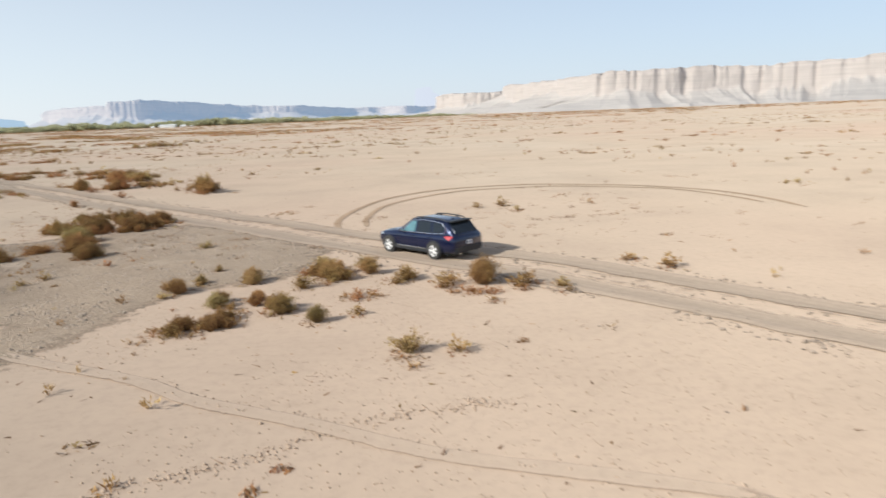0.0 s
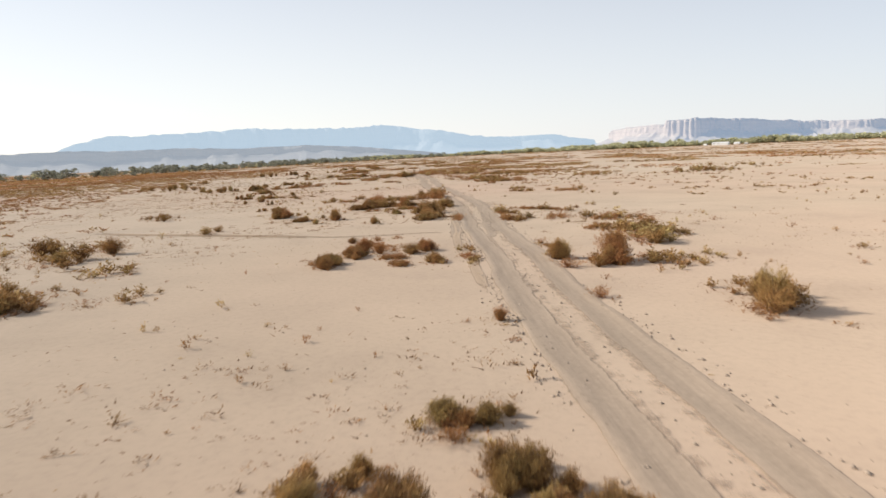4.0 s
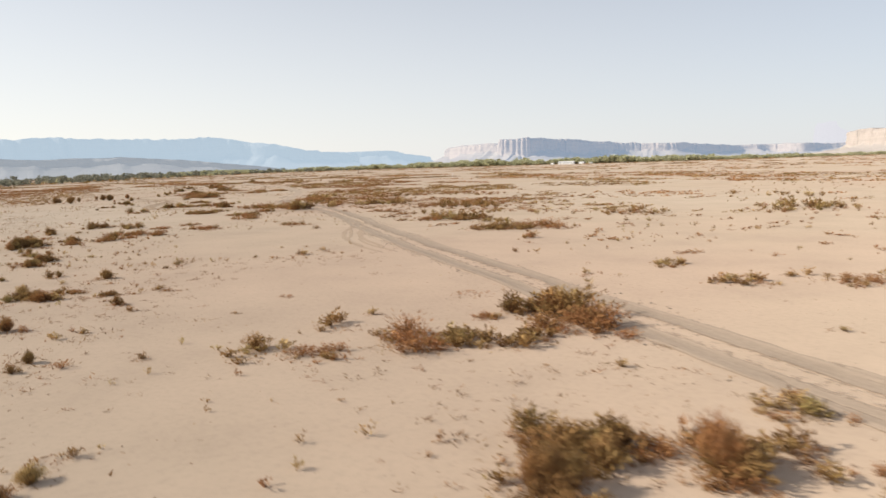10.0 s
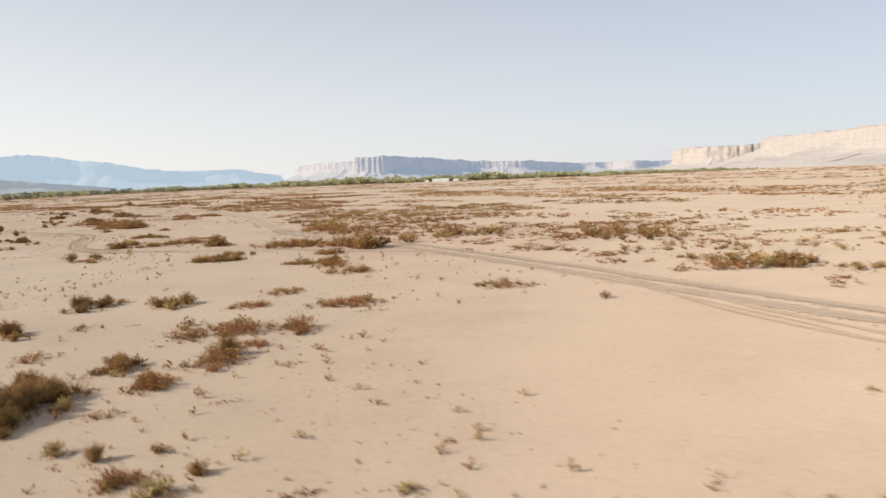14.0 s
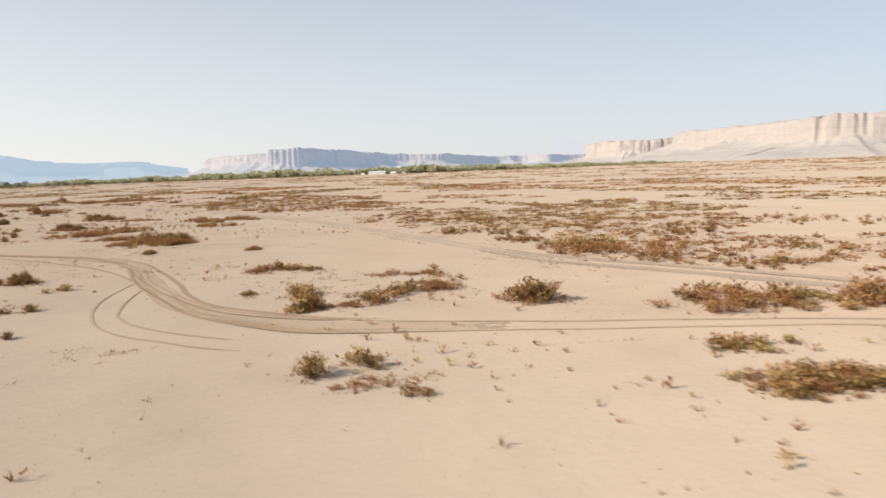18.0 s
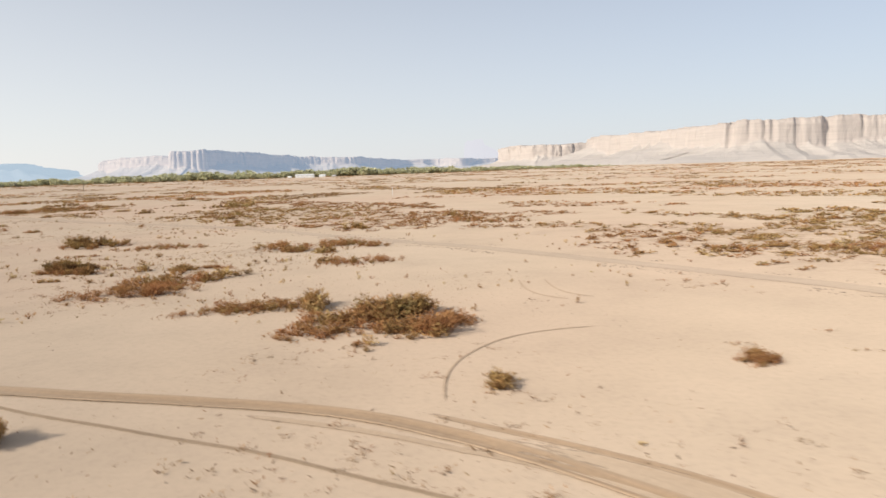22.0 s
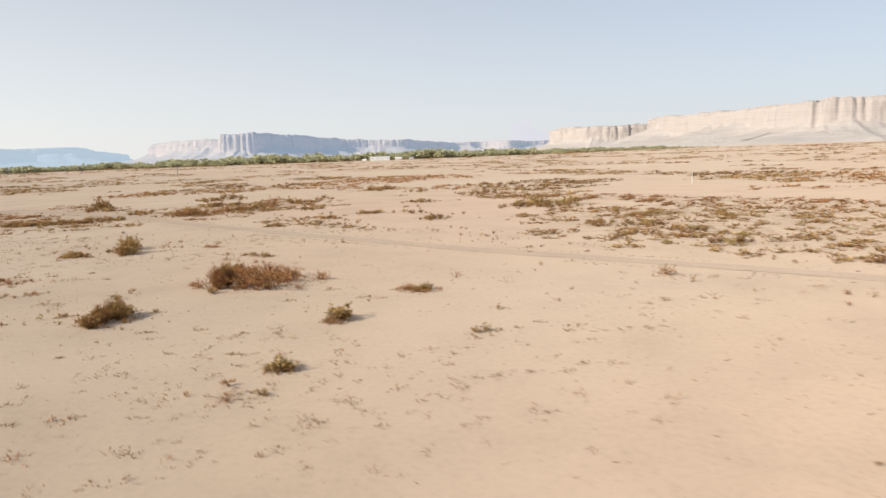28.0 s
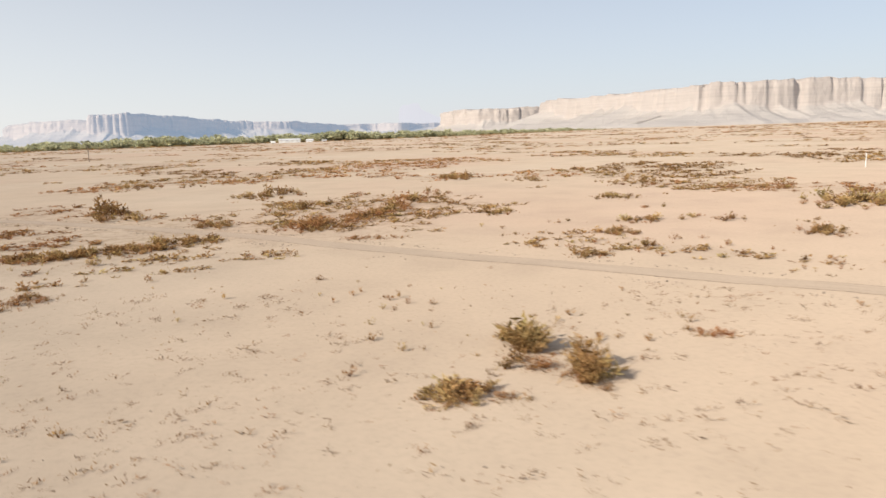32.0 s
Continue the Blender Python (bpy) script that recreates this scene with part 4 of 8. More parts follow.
# ---- shrubs ----
def shrub_arrays(seed, plumes, leaves, wide=0.5, leaf=0.10, thin=0.30, upright=0.55, bare=0.2, stem=0.009):
    """Stems and leaves of a shrub one metre high, as triangles with a hue: upright plumes of fine twigs from one root."""
    r = np.random.RandomState(seed)
    stems, foliage = [], []
    lobes = r.rand(3) * 6.28
    for k in range(plumes):
        a = r.rand() * math.tau
        lean = r.rand() ** 0.55
        bulge = 0.80 + 0.26 * math.sin(2 * a + lobes[0]) + 0.2 * math.sin(3 * a + lobes[1])
        end = np.array([math.cos(a) * wide * lean * bulge, math.sin(a) * wide * lean * bulge, 0])
        high = (0.97 - 0.36 * lean**3) * (0.5 + 0.52 * r.rand()) * (0.86 + 0.16 * math.sin(2 * a + lobes[2]))
        root = np.array([math.cos(a), math.sin(a), 0]) * 0.35 * wide * lean * r.rand()
        t = np.array([0.0, 0.5, 1.0])[:, None]
        line = root + (end - root) * t ** (1 + upright) + np.array([0, 0, high]) * t ** (1 - 0.25 * upright)
        across = np.array([-math.sin(a), math.cos(a), 0]) * stem
        for p, q in zip(line, line[1:]):
            stems += [p - across, p + across, q]
        s = bare + (1 - bare) * r.rand(leaves) ** 0.8
        at = root + (end - root) * s[:, None] ** (1 + upright) + np.array([0, 0, high]) * s[:, None] ** (1 - 0.25 * upright)
        at = at + r.normal(size=(leaves, 3)) * (0.02 + 0.07 * np.sin(np.pi * np.clip(s, 0, 0.97)))[:, None] * np.array([1, 1, 0.6])
        way = r.normal(size=(leaves, 3)) * 0.42 + np.array([0, 0, 1.0]) + np.array([math.cos(a), math.sin(a), 0]) * 0.5 * lean
        way /= np.linalg.norm(way, axis=1)[:, None]
        turn = r.normal(size=(leaves, 3))
        flat = np.cross(way, turn)
        flat /= np.linalg.norm(flat, axis=1)[:, None] + 1e-9
        size = leaf * (0.6 + 0.8 * r.rand(leaves))[:, None]
        tri = np.stack([at - flat * size * thin * 0.5, at + flat * size * thin * 0.5, at + way * size], 1)
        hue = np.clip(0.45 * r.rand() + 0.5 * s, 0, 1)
        foliage.append(np.concatenate([tri, np.repeat(hue[:, None, None], 3, 1)], 2))
    stems, foliage = np.array(stems).reshape(-1, 3), np.concatenate(foliage).reshape(-1, 4)
    foliage[:, 2] = np.maximum(foliage[:, 2], 0.01)
    return np.column_stack([stems, np.zeros(len(stems))]), foliage


def triangles(name, verts, material):
    """A mesh of loose triangles; a fourth column is the hue."""
    me = mesh_from(name, verts[:, :3], np.arange(len(verts)).reshape(-1, 3), material)
    if verts.shape[1] > 3:
        cover(me, verts[:, 3], "hue")
    return me


FULL = [shrub_arrays(100 + k, 130, 78, 0.42 + 0.06 * (k % 3), 0.070, 0.13, 0.8, 0.05) for k in range(6)]
LOW = [shrub_arrays(200 + k, 90, 34, 0.72, 0.085, 0.11, 0.5, 0.05) for k in range(4)]
LIGHT = [shrub_arrays(300 + k, 42, 20, 0.50, 0.115, 0.24, 0.7, 0.05) for k in range(6)]
LIGHT_LOW = [shrub_arrays(400 + k, 34, 14, 0.72, 0.13, 0.18, 0.5, 0.04) for k in range(4)]
MID = [shrub_arrays(800 + k, 24, 5, 0.52, 0.17, 0.42, 0.7, 0.04)[1] for k in range(6)]
MID_LOW = [shrub_arrays(900 + k, 36, 5, 0.66, 0.115, 0.42, 0.6, 0.02)[1] for k in range(4)]
SMALL = [shrub_arrays(700 + k, 9, 4, 0.7, 0.30, 0.36, 0.45, 0.03)[1] for k in range(5)]
FARTHER = [shrub_arrays(540 + k, 3, 3, 0.8, 0.42, 0.75, 0.5, 0.03)[1] for k in range(6)]
FAR = [shrub_arrays(500 + k, 6, 3, 0.8, 0.32, 0.60, 0.5, 0.03)[1] for k in range(6)]
WORDS = {
    "ochre": "ochre-brown desert shrub with upright dry twigs on bare sand",
    "olive": "dull olive-green desert shrub on bare sand",
    "yellow": "straw-yellow rabbitbrush shrub with green base on bare sand",
    "rust": "low rust-brown dried saltbush spreading over sand",
    "dark": "dark brown woody greasewood shrub casting a long shadow",
}
planted, mats = [], []
veg = np.random.RandomState(7)


def patch(x, y, across, deep, turn, count, height, tint):
    """Shrubs in an oval on the ground: its half widths, its turn in degrees, how many, how high, and the ruling colour."""
    c, s = math.cos(radians(turn)), math.sin(radians(turn))
    mats.append((x, y, across + 0.45 * height, deep + 0.45 * height, c, s, height, tint))
    others = {"ochre": ("yellow", "dark"), "olive": ("yellow", "dark"), "yellow": ("olive", "ochre"), "rust": ("ochre", "rust"), "dark": ("ochre", "dark")}[tint]
    across, deep, single = across * 1.2, deep * 1.45 + 0.18 * height, count < 2
    if count > 2:
        grow = 4.0 if height < 0.6 else 3.2 if height < 0.9 else 1.5
        count = int(np.clip(3.1 * (across + 0.2 * height) * (deep + 0.2 * height) / (0.23 * height * height), count, grow * count))
    for k in range(count):
        a, r = (k + veg.rand() * 0.9) * 2.39996, 0.0 if single else math.sqrt((k + 0.5) / count) * (0.85 + 0.35 * veg.rand())
        u, v = across * r * math.cos(a), deep * r * math.sin(a)
        h = height if single else height * (0.52 + 0.56 * veg.rand())
        own = tint if veg.rand() < 0.66 else others[veg.randint(2)]
        planted.append((x + u * c - v * s, y + u * s + v * c, h, own))
        if not single and height > 0.25:
            a, r = veg.rand() * math.tau, math.sqrt(veg.rand()) * 1.3
            u, v = (across + 0.3 * height) * r * math.cos(a), (deep + 0.3 * height) * r * math.sin(a)
            planted.append((x + u * c - v * s, y + u * s + v * c, height * (0.28 + 0.34 * veg.rand()), ("rust", "ochre", tint, others[veg.randint(2)])[veg.randint(4)]))
        if height > 0.35:
            for _ in range(2):
                a, r = veg.rand() * math.tau, math.sqrt(veg.rand()) * 1.4
                u, v = (across + 0.3) * r * math.cos(a), (deep + 0.3) * r * math.sin(a)
                planted.append((x + u * c - v * s, y + u * s + v * c, height * (0.10 + 0.2 * veg.rand()), "rust" if veg.rand() < 0.7 else own))


patch(-90.5, 158.4, 1.4, 1.6, 9, 2, 0.70, "ochre")
patch(-72.7, 179.2, 4.8, 4.9, -2, 8, 1.72, "olive")
patch(-95.9, 171.3, 5.1, 3.2, -10, 9, 0.97, "ochre")
patch(-125.8, 182.2, 5.1, 3.2, -4, 10, 1.49, "ochre")
patch(-189.3, 215.7, 0.7, 1.0, -22, 3, 1.03, "ochre")
patch(-183.7, 215.7, 4.3, 1.6, -27, 7, 0.78, "ochre")
patch(-296.5, 259.8, 0.4, 0.3, 30, 2, 0.23, "dark")
patch(-262.5, 298.3, 1.3, 1.1, -25, 3, 0.79, "olive")
patch(-263.4, 307.6, 1.6, 1.8, -21, 3, 0.79, "ochre")
patch(-266.8, 313.9, 2.1, 1.5, -16, 4, 0.72, "olive")
patch(-270.8, 315.6, 1.2, 1.3, -13, 3, 0.73, "ochre")
patch(-319.0, 279.9, 0.7, 0.8, 37, 4, 0.50, "olive")
patch(-276.0, 342.0, 3.3, 2.9, -36, 7, 1.44, "olive")
patch(-294.7, 357.6, 1.9, 2.0, -20, 3, 0.56, "ochre")
patch(-337.6, 375.5, 3.6, 3.9, 9, 6, 1.14, "ochre")
patch(-284.6, 377.4, 3.6, 3.9, -21, 5, 0.88, "ochre")
patch(-298.4, 389.6, 2.2, 2.4, -12, 4, 0.94, "ochre")
patch(-308.8, 402.4, 2.1, 2.4, -6, 3, 1.03, "ochre")
patch(-355.5, 403.8, 1.6, 1.8, 14, 2, 1.28, "ochre")
patch(-364.4, 404.5, 2.7, 3.0, 18, 4, 1.31, "ochre")
patch(-281.6, 407.2, 4.0, 4.4, -18, 5, 1.11, "ochre")
patch(-69.1, 61.9, 0.19, 0.10, 72, 1, 0.87, "ochre")
patch(-70.4, 63.8, 0.07, 0.10, 70, 1, 0.74, "ochre")
patch(-92.4, 68.7, 1.33, 2.61, 73, 3, 0.85, "dark")
patch(-51.2, 64.0, 0.05, 0.10, 56, 1, 0.58, "ochre")
patch(-50.4, 65.0, 0.05, 0.10, 54, 1, 0.31, "dark")
patch(-50.7, 66.2, 0.20, 0.52, 52, 2, 0.43, "rust")
patch(-49.9, 67.3, 0.22, 0.52, 50, 2, 0.38, "rust")
patch(-46.8, 61.4, 0.09, 0.51, 56, 2, 0.88, "rust")
patch(-45.9, 59.8, 0.37, 0.60, 58, 3, 0.82, "dark")
patch(-45.3, 61.4, 0.05, 0.10, 54, 1, 0.73, "rust")
patch(-48.5, 63.4, 0.84, 1.03, 54, 6, 0.39, "rust")
patch(-46.2, 63.4, 0.80, 1.08, 51, 5, 0.34, "rust")
patch(-43.5, 62.6, 0.09, 0.29, 48, 2, 0.91, "ochre")
patch(-43.4, 63.8, 0.23, 0.46, 46, 3, 0.73, "rust")
patch(-44.7, 65.7, 0.23, 0.37, 45, 2, 0.46, "ochre")
patch(-42.8, 60.3, 0.56, 0.37, 52, 5, 0.41, "rust")
patch(-44.6, 57.0, 0.32, 0.36, 63, 3, 0.77, "dark")
patch(-44.0, 55.8, 0.16, 0.44, 65, 3, 0.79, "rust")
patch(-45.7, 56.3, 0.21, 0.26, 66, 2, 0.34, "rust")
patch(-47.4, 57.1, 0.30, 0.30, 66, 2, 0.21, "rust")
patch(-40.5, 58.6, 0.36, 0.28, 52, 3, 0.41, "rust")
patch(-39.5, 60.6, 0.32, 0.40, 45, 4, 0.64, "ochre")
patch(-41.3, 65.3, 0.29, 0.61, 39, 2, 0.46, "olive")
patch(-40.4, 64.9, 0.07, 0.10, 38, 1, 0.50, "ochre")
patch(-39.1, 63.0, 0.37, 0.46, 39, 3, 0.33, "rust")
patch(-37.6, 61.9, 0.17, 1.17, 37, 3, 0.33, "ochre")
patch(-33.7, 64.8, 0.30, 0.40, 22, 4, 1.44, "ochre")
patch(-34.8, 65.9, 0.11, 0.10, 23, 1, 0.55, "olive")
patch(-31.7, 62.7, 0.07, 0.10, 17, 1, 0.75, "rust")
patch(-30.5, 65.4, 0.05, 0.39, 11, 4, 1.99, "rust")
patch(-31.6, 67.9, 0.21, 0.26, 13, 1, 0.76, "ochre")
patch(-31.6, 65.4, 0.30, 0.31, 14, 2, 0.59, "dark")
patch(-29.7, 65.4, 0.05, 0.39, 8, 2, 1.00, "dark")
patch(-38.7, 70.2, 0.13, 0.10, 28, 1, 0.57, "rust")
patch(-38.2, 69.2, 0.28, 0.34, 28, 2, 0.31, "olive")
patch(-37.1, 69.2, 0.46, 0.33, 25, 3, 0.35, "ochre")
patch(-35.1, 74.0, 0.11, 0.43, 17, 2, 1.11, "olive")
patch(-34.3, 76.3, 0.40, 0.99, 14, 3, 0.79, "yellow")
patch(-33.7, 77.6, 0.88, 1.32, 12, 5, 1.23, "olive")
patch(-32.0, 73.6, 0.33, 0.79, 11, 3, 1.30, "olive")
patch(-31.8, 77.8, 0.28, 0.53, 9, 2, 0.55, "ochre")
patch(-38.0, 79.8, 0.88, 1.29, 19, 5, 0.91, "ochre")
patch(-36.3, 78.9, 0.58, 0.60, 17, 3, 0.87, "ochre")
patch(-40.0, 79.9, 0.51, 1.36, 22, 4, 0.50, "rust")
patch(-44.6, 86.4, 0.57, 1.00, 25, 2, 0.94, "ochre")
patch(-42.7, 86.7, 0.69, 0.99, 22, 3, 0.82, "rust")
patch(-42.1, 87.2, 0.08, 0.50, 21, 1, 1.05, "yellow")
patch(-40.8, 87.8, 0.68, 1.50, 19, 3, 0.45, "rust")
patch(-38.6, 85.6, 0.64, 1.76, 17, 3, 0.42, "rust")
patch(-47.5, 85.5, 0.80, 1.03, 29, 3, 0.61, "rust")
patch(-44.3, 82.4, 0.50, 0.10, 27, 1, 0.35, "rust")
patch(-118.8, 95.2, 0.65, 2.36, 66, 2, 1.06, "rust")
patch(-71.4, 120.6, 0.83, 1.26, 14, 2, 0.67, "ochre")
patch(-66.6, 120.1, 0.51, 1.19, 9, 2, 1.12, "ochre")
patch(-68.6, 119.8, 1.07, 1.20, 11, 4, 0.56, "rust")
patch(-74.9, 117.4, 1.23, 1.17, 19, 4, 0.65, "ochre")
patch(-61.8, 114.8, 0.92, 1.19, 4, 2, 0.58, "ochre")
patch(-91.2, 101.9, 0.17, 0.10, 16, 1, 0.52, "ochre")
patch(-85.2, 103.4, 0.37, 0.30, 2, 3, 0.43, "rust")
patch(-83.8, 105.5, 0.65, 0.64, -1, 4, 1.28, "olive")
patch(-81.9, 106.2, 0.81, 0.89, -4, 6, 1.82, "ochre")
patch(-81.0, 106.5, 0.07, 0.92, -6, 3, 1.59, "dark")
patch(-82.8, 106.0, 0.17, 0.44, -3, 2, 1.04, "rust")
patch(-98.9, 97.4, 0.59, 0.17, 37, 2, 0.12, "dark")
patch(-88.6, 108.6, 0.99, 0.81, 8, 3, 0.17, "rust")
patch(-84.2, 117.0, 0.45, 0.42, 0, 2, 0.50, "yellow")
patch(-80.3, 123.2, 0.68, 0.89, -5, 3, 0.66, "ochre")
patch(-82.2, 117.3, 0.41, 0.42, -3, 1, 0.22, "yellow")
patch(-134.8, 147.2, 0.07, 0.10, 12, 1, 0.56, "dark")
patch(-116.1, 169.9, 1.55, 1.70, -6, 3, 0.66, "ochre")
patch(-112.8, 157.3, 0.96, 1.19, -11, 3, 1.38, "ochre")
patch(-114.5, 157.2, 0.86, 1.18, -9, 3, 0.99, "rust")
patch(-118.3, 155.4, 1.12, 1.09, -6, 3, 0.85, "rust")
patch(-125.5, 166.4, 1.03, 1.52, 1, 2, 1.00, "ochre")
patch(-107.3, 166.6, 0.70, 1.08, -14, 1, 0.90, "ochre")
patch(-108.4, 154.3, 1.18, 1.50, -15, 3, 0.75, "olive")
patch(-186.7, 158.5, 0.22, 0.34, 32, 1, 1.10, "yellow")
patch(-185.0, 160.5, 0.63, 0.54, 29, 3, 0.97, "ochre")
patch(-182.1, 156.6, 0.28, 0.28, 28, 2, 0.66, "ochre")
patch(-182.0, 158.7, 0.53, 0.39, 26, 2, 0.28, "dark")
patch(-184.2, 157.5, 1.15, 0.47, 30, 4, 0.35, "rust")
patch(-178.4, 174.4, 0.67, 0.83, 15, 3, 1.49, "dark")
patch(-176.6, 173.9, 0.45, 0.54, 13, 2, 0.46, "rust")
patch(-169.0, 163.3, 0.89, 0.49, 6, 4, 0.64, "ochre")
patch(-169.8, 163.7, 0.43, 0.42, 7, 2, 0.58, "dark")
patch(-166.9, 164.2, 0.06, 0.10, 3, 1, 0.58, "yellow")
patch(-170.3, 158.9, 0.38, 0.39, 9, 2, 0.51, "ochre")
patch(-169.0, 157.7, 0.35, 0.48, 7, 3, 0.86, "ochre")
patch(-167.6, 158.4, 0.33, 0.50, 4, 3, 0.94, "ochre")
patch(-166.3, 159.3, 0.77, 0.53, 2, 4, 0.64, "dark")
patch(-169.0, 173.7, 0.57, 0.76, 5, 2, 1.11, "dark")
patch(-167.2, 175.5, 0.85, 0.81, 2, 3, 1.01, "ochre")
patch(-165.5, 173.1, 1.50, 0.99, 1, 5, 0.79, "rust")
patch(-162.8, 174.1, 0.98, 0.78, -2, 3, 0.63, "ochre")
patch(-159.8, 173.7, 0.49, 0.76, -6, 3, 1.78, "rust")
patch(-157.4, 171.2, 0.76, 0.93, -9, 4, 1.49, "rust")
patch(-155.2, 171.0, 0.69, 0.93, -12, 4, 2.13, "ochre")
patch(-152.8, 174.8, 0.20, 1.11, -14, 3, 2.09, "ochre")
patch(-154.8, 178.6, 1.21, 1.25, -11, 4, 1.48, "rust")
patch(-158.0, 164.3, 0.71, 0.43, -10, 3, 0.74, "rust")
patch(-156.7, 164.5, 0.34, 0.44, -12, 2, 1.04, "ochre")
patch(-156.4, 156.4, 0.85, 0.36, -15, 4, 0.67, "ochre")
patch(-157.7, 155.9, 0.51, 0.28, -13, 3, 0.42, "rust")
patch(-154.2, 157.3, 0.71, 0.51, -18, 4, 1.10, "ochre")
patch(-153.2, 156.3, 0.21, 0.37, -20, 2, 0.87, "olive")
patch(-155.1, 157.5, 0.37, 0.32, -16, 2, 0.51, "rust")
patch(-222.7, 182.1, 0.98, 1.70, 45, 2, 0.87, "dark")
patch(-205.7, 164.6, 0.12, 0.10, 45, 1, 0.51, "dark")
patch(-149.3, 184.8, 1.62, 1.60, -14, 5, 1.67, "ochre")
patch(-144.9, 188.3, 1.29, 1.83, -17, 4, 1.55, "ochre")
patch(-193.4, 175.8, 0.41, 0.31, -16, 3, 1.21, "yellow")
patch(-194.0, 177.1, 0.14, 0.17, -13, 2, 0.69, "olive")
patch(-192.8, 175.5, 0.13, 0.16, -17, 2, 0.66, "olive")
patch(-187.3, 176.7, 0.15, 0.32, -28, 2, 0.87, "olive")
patch(-189.9, 175.2, 0.23, 0.17, -24, 2, 0.46, "rust")
patch(-189.4, 176.6, 0.25, 0.19, -24, 1, 0.19, "rust")
patch(-184.8, 178.1, 0.72, 0.47, -31, 4, 0.67, "rust")
patch(-186.4, 179.9, 0.63, 0.30, -26, 3, 0.33, "dark")
patch(-188.1, 180.4, 0.29, 0.15, -23, 1, 0.22, "dark")
patch(-187.3, 177.2, 0.55, 0.33, -27, 3, 0.35, "rust")
patch(-184.7, 179.8, 0.67, 0.31, -29, 3, 0.28, "rust")
patch(-189.2, 183.9, 0.25, 0.23, -19, 2, 0.72, "rust")
patch(-186.3, 186.1, 0.07, 0.20, -22, 1, 0.78, "olive")
patch(-187.8, 183.9, 0.55, 0.30, -21, 3, 0.36, "rust")
patch(-186.3, 184.1, 0.68, 0.31, -23, 3, 0.43, "rust")
patch(-190.2, 183.4, 0.69, 0.27, -17, 3, 0.29, "rust")
patch(-191.1, 183.9, 0.25, 0.17, -16, 1, 0.18, "dark")
patch(-183.8, 181.4, 0.37, 0.29, -29, 2, 0.60, "olive")
patch(-185.5, 182.9, 0.72, 0.30, -25, 3, 0.30, "rust")
patch(-184.3, 182.3, 0.46, 0.24, -28, 2, 0.24, "rust")
patch(-200.3, 187.1, 0.55, 0.49, 1, 3, 1.08, "ochre")
patch(-201.3, 186.3, 0.45, 0.30, 3, 3, 0.61, "rust")
patch(-199.0, 187.2, 0.61, 0.31, -1, 3, 0.62, "ochre")
patch(-198.1, 187.4, 0.25, 0.25, -3, 2, 0.78, "olive")
patch(-197.0, 187.0, 0.29, 0.25, -5, 2, 0.68, "olive")
patch(-196.2, 186.6, 0.43, 0.24, -6, 2, 0.68, "dark")
patch(-200.4, 185.1, 0.72, 0.17, 1, 3, 0.24, "rust")
patch(-197.6, 176.5, 0.35, 0.19, -5, 3, 0.40, "olive")
patch(-196.9, 175.5, 0.41, 0.15, -7, 2, 0.21, "rust")
patch(-194.3, 179.4, 0.34, 0.16, -12, 2, 0.30, "ochre")
patch(-195.5, 179.1, 0.17, 0.12, -9, 1, 0.25, "dark")
patch(-194.6, 182.8, 0.59, 0.20, -10, 2, 0.14, "rust")
patch(-194.9, 175.5, 0.35, 0.12, -12, 1, 0.13, "rust")
patch(-219.2, 181.3, 0.66, 0.37, 34, 3, 1.18, "dark")
patch(-217.6, 181.0, 0.67, 0.30, 32, 2, 0.42, "dark")
patch(-220.1, 182.1, 0.05, 0.27, 35, 1, 0.97, "olive")
patch(-213.8, 177.6, 0.12, 0.13, 30, 1, 0.52, "olive")
patch(-213.7, 178.8, 0.24, 0.19, 28, 1, 0.32, "dark")
patch(-212.9, 178.6, 0.05, 0.10, 27, 1, 0.66, "olive")
patch(-213.2, 180.4, 0.32, 0.20, 26, 1, 0.17, "dark")
patch(-209.8, 171.4, 0.24, 0.13, 28, 2, 0.64, "yellow")
patch(-210.3, 171.2, 0.19, 0.10, 30, 1, 0.20, "dark")
patch(-212.9, 173.2, 0.24, 0.10, 33, 1, 0.18, "dark")
patch(-211.9, 170.5, 0.54, 0.21, 34, 3, 0.51, "dark")
patch(-212.0, 172.3, 0.31, 0.15, 32, 2, 0.22, "rust")
patch(-213.1, 171.7, 0.47, 0.18, 35, 3, 0.30, "rust")
patch(-214.9, 184.6, 0.43, 0.26, 25, 1, 0.26, "rust")
patch(-210.1, 178.0, 0.10, 0.10, 22, 1, 0.20, "olive")
patch(-214.8, 174.5, 0.48, 0.31, 35, 2, 0.20, "rust")
patch(-175.4, 200.1, 1.56, 1.44, -27, 5, 1.52, "ochre")
patch(-173.3, 198.5, 1.06, 1.42, -30, 4, 1.65, "ochre")
patch(-180.5, 206.2, 2.20, 1.32, -20, 6, 0.91, "ochre")
patch(-255.3, 222.9, 0.07, 0.31, 33, 1, 1.01, "ochre")
patch(-250.9, 216.5, 0.36, 0.36, 33, 2, 1.01, "olive")
patch(-270.4, 234.6, 0.22, 0.11, 30, 2, 0.71, "yellow")
patch(-283.4, 250.3, 0.62, 0.47, 35, 3, 0.90, "rust")
patch(-281.7, 250.5, 0.63, 0.46, 33, 3, 1.40, "olive")
patch(-280.8, 250.7, 0.61, 0.38, 31, 2, 0.49, "dark")
patch(-281.5, 248.9, 1.31, 0.29, 34, 3, 0.27, "rust")
patch(-290.9, 261.8, 0.73, 0.56, 34, 2, 0.38, "rust")
patch(-271.1, 283.8, 0.43, 0.66, 9, 1, 0.84, "rust")
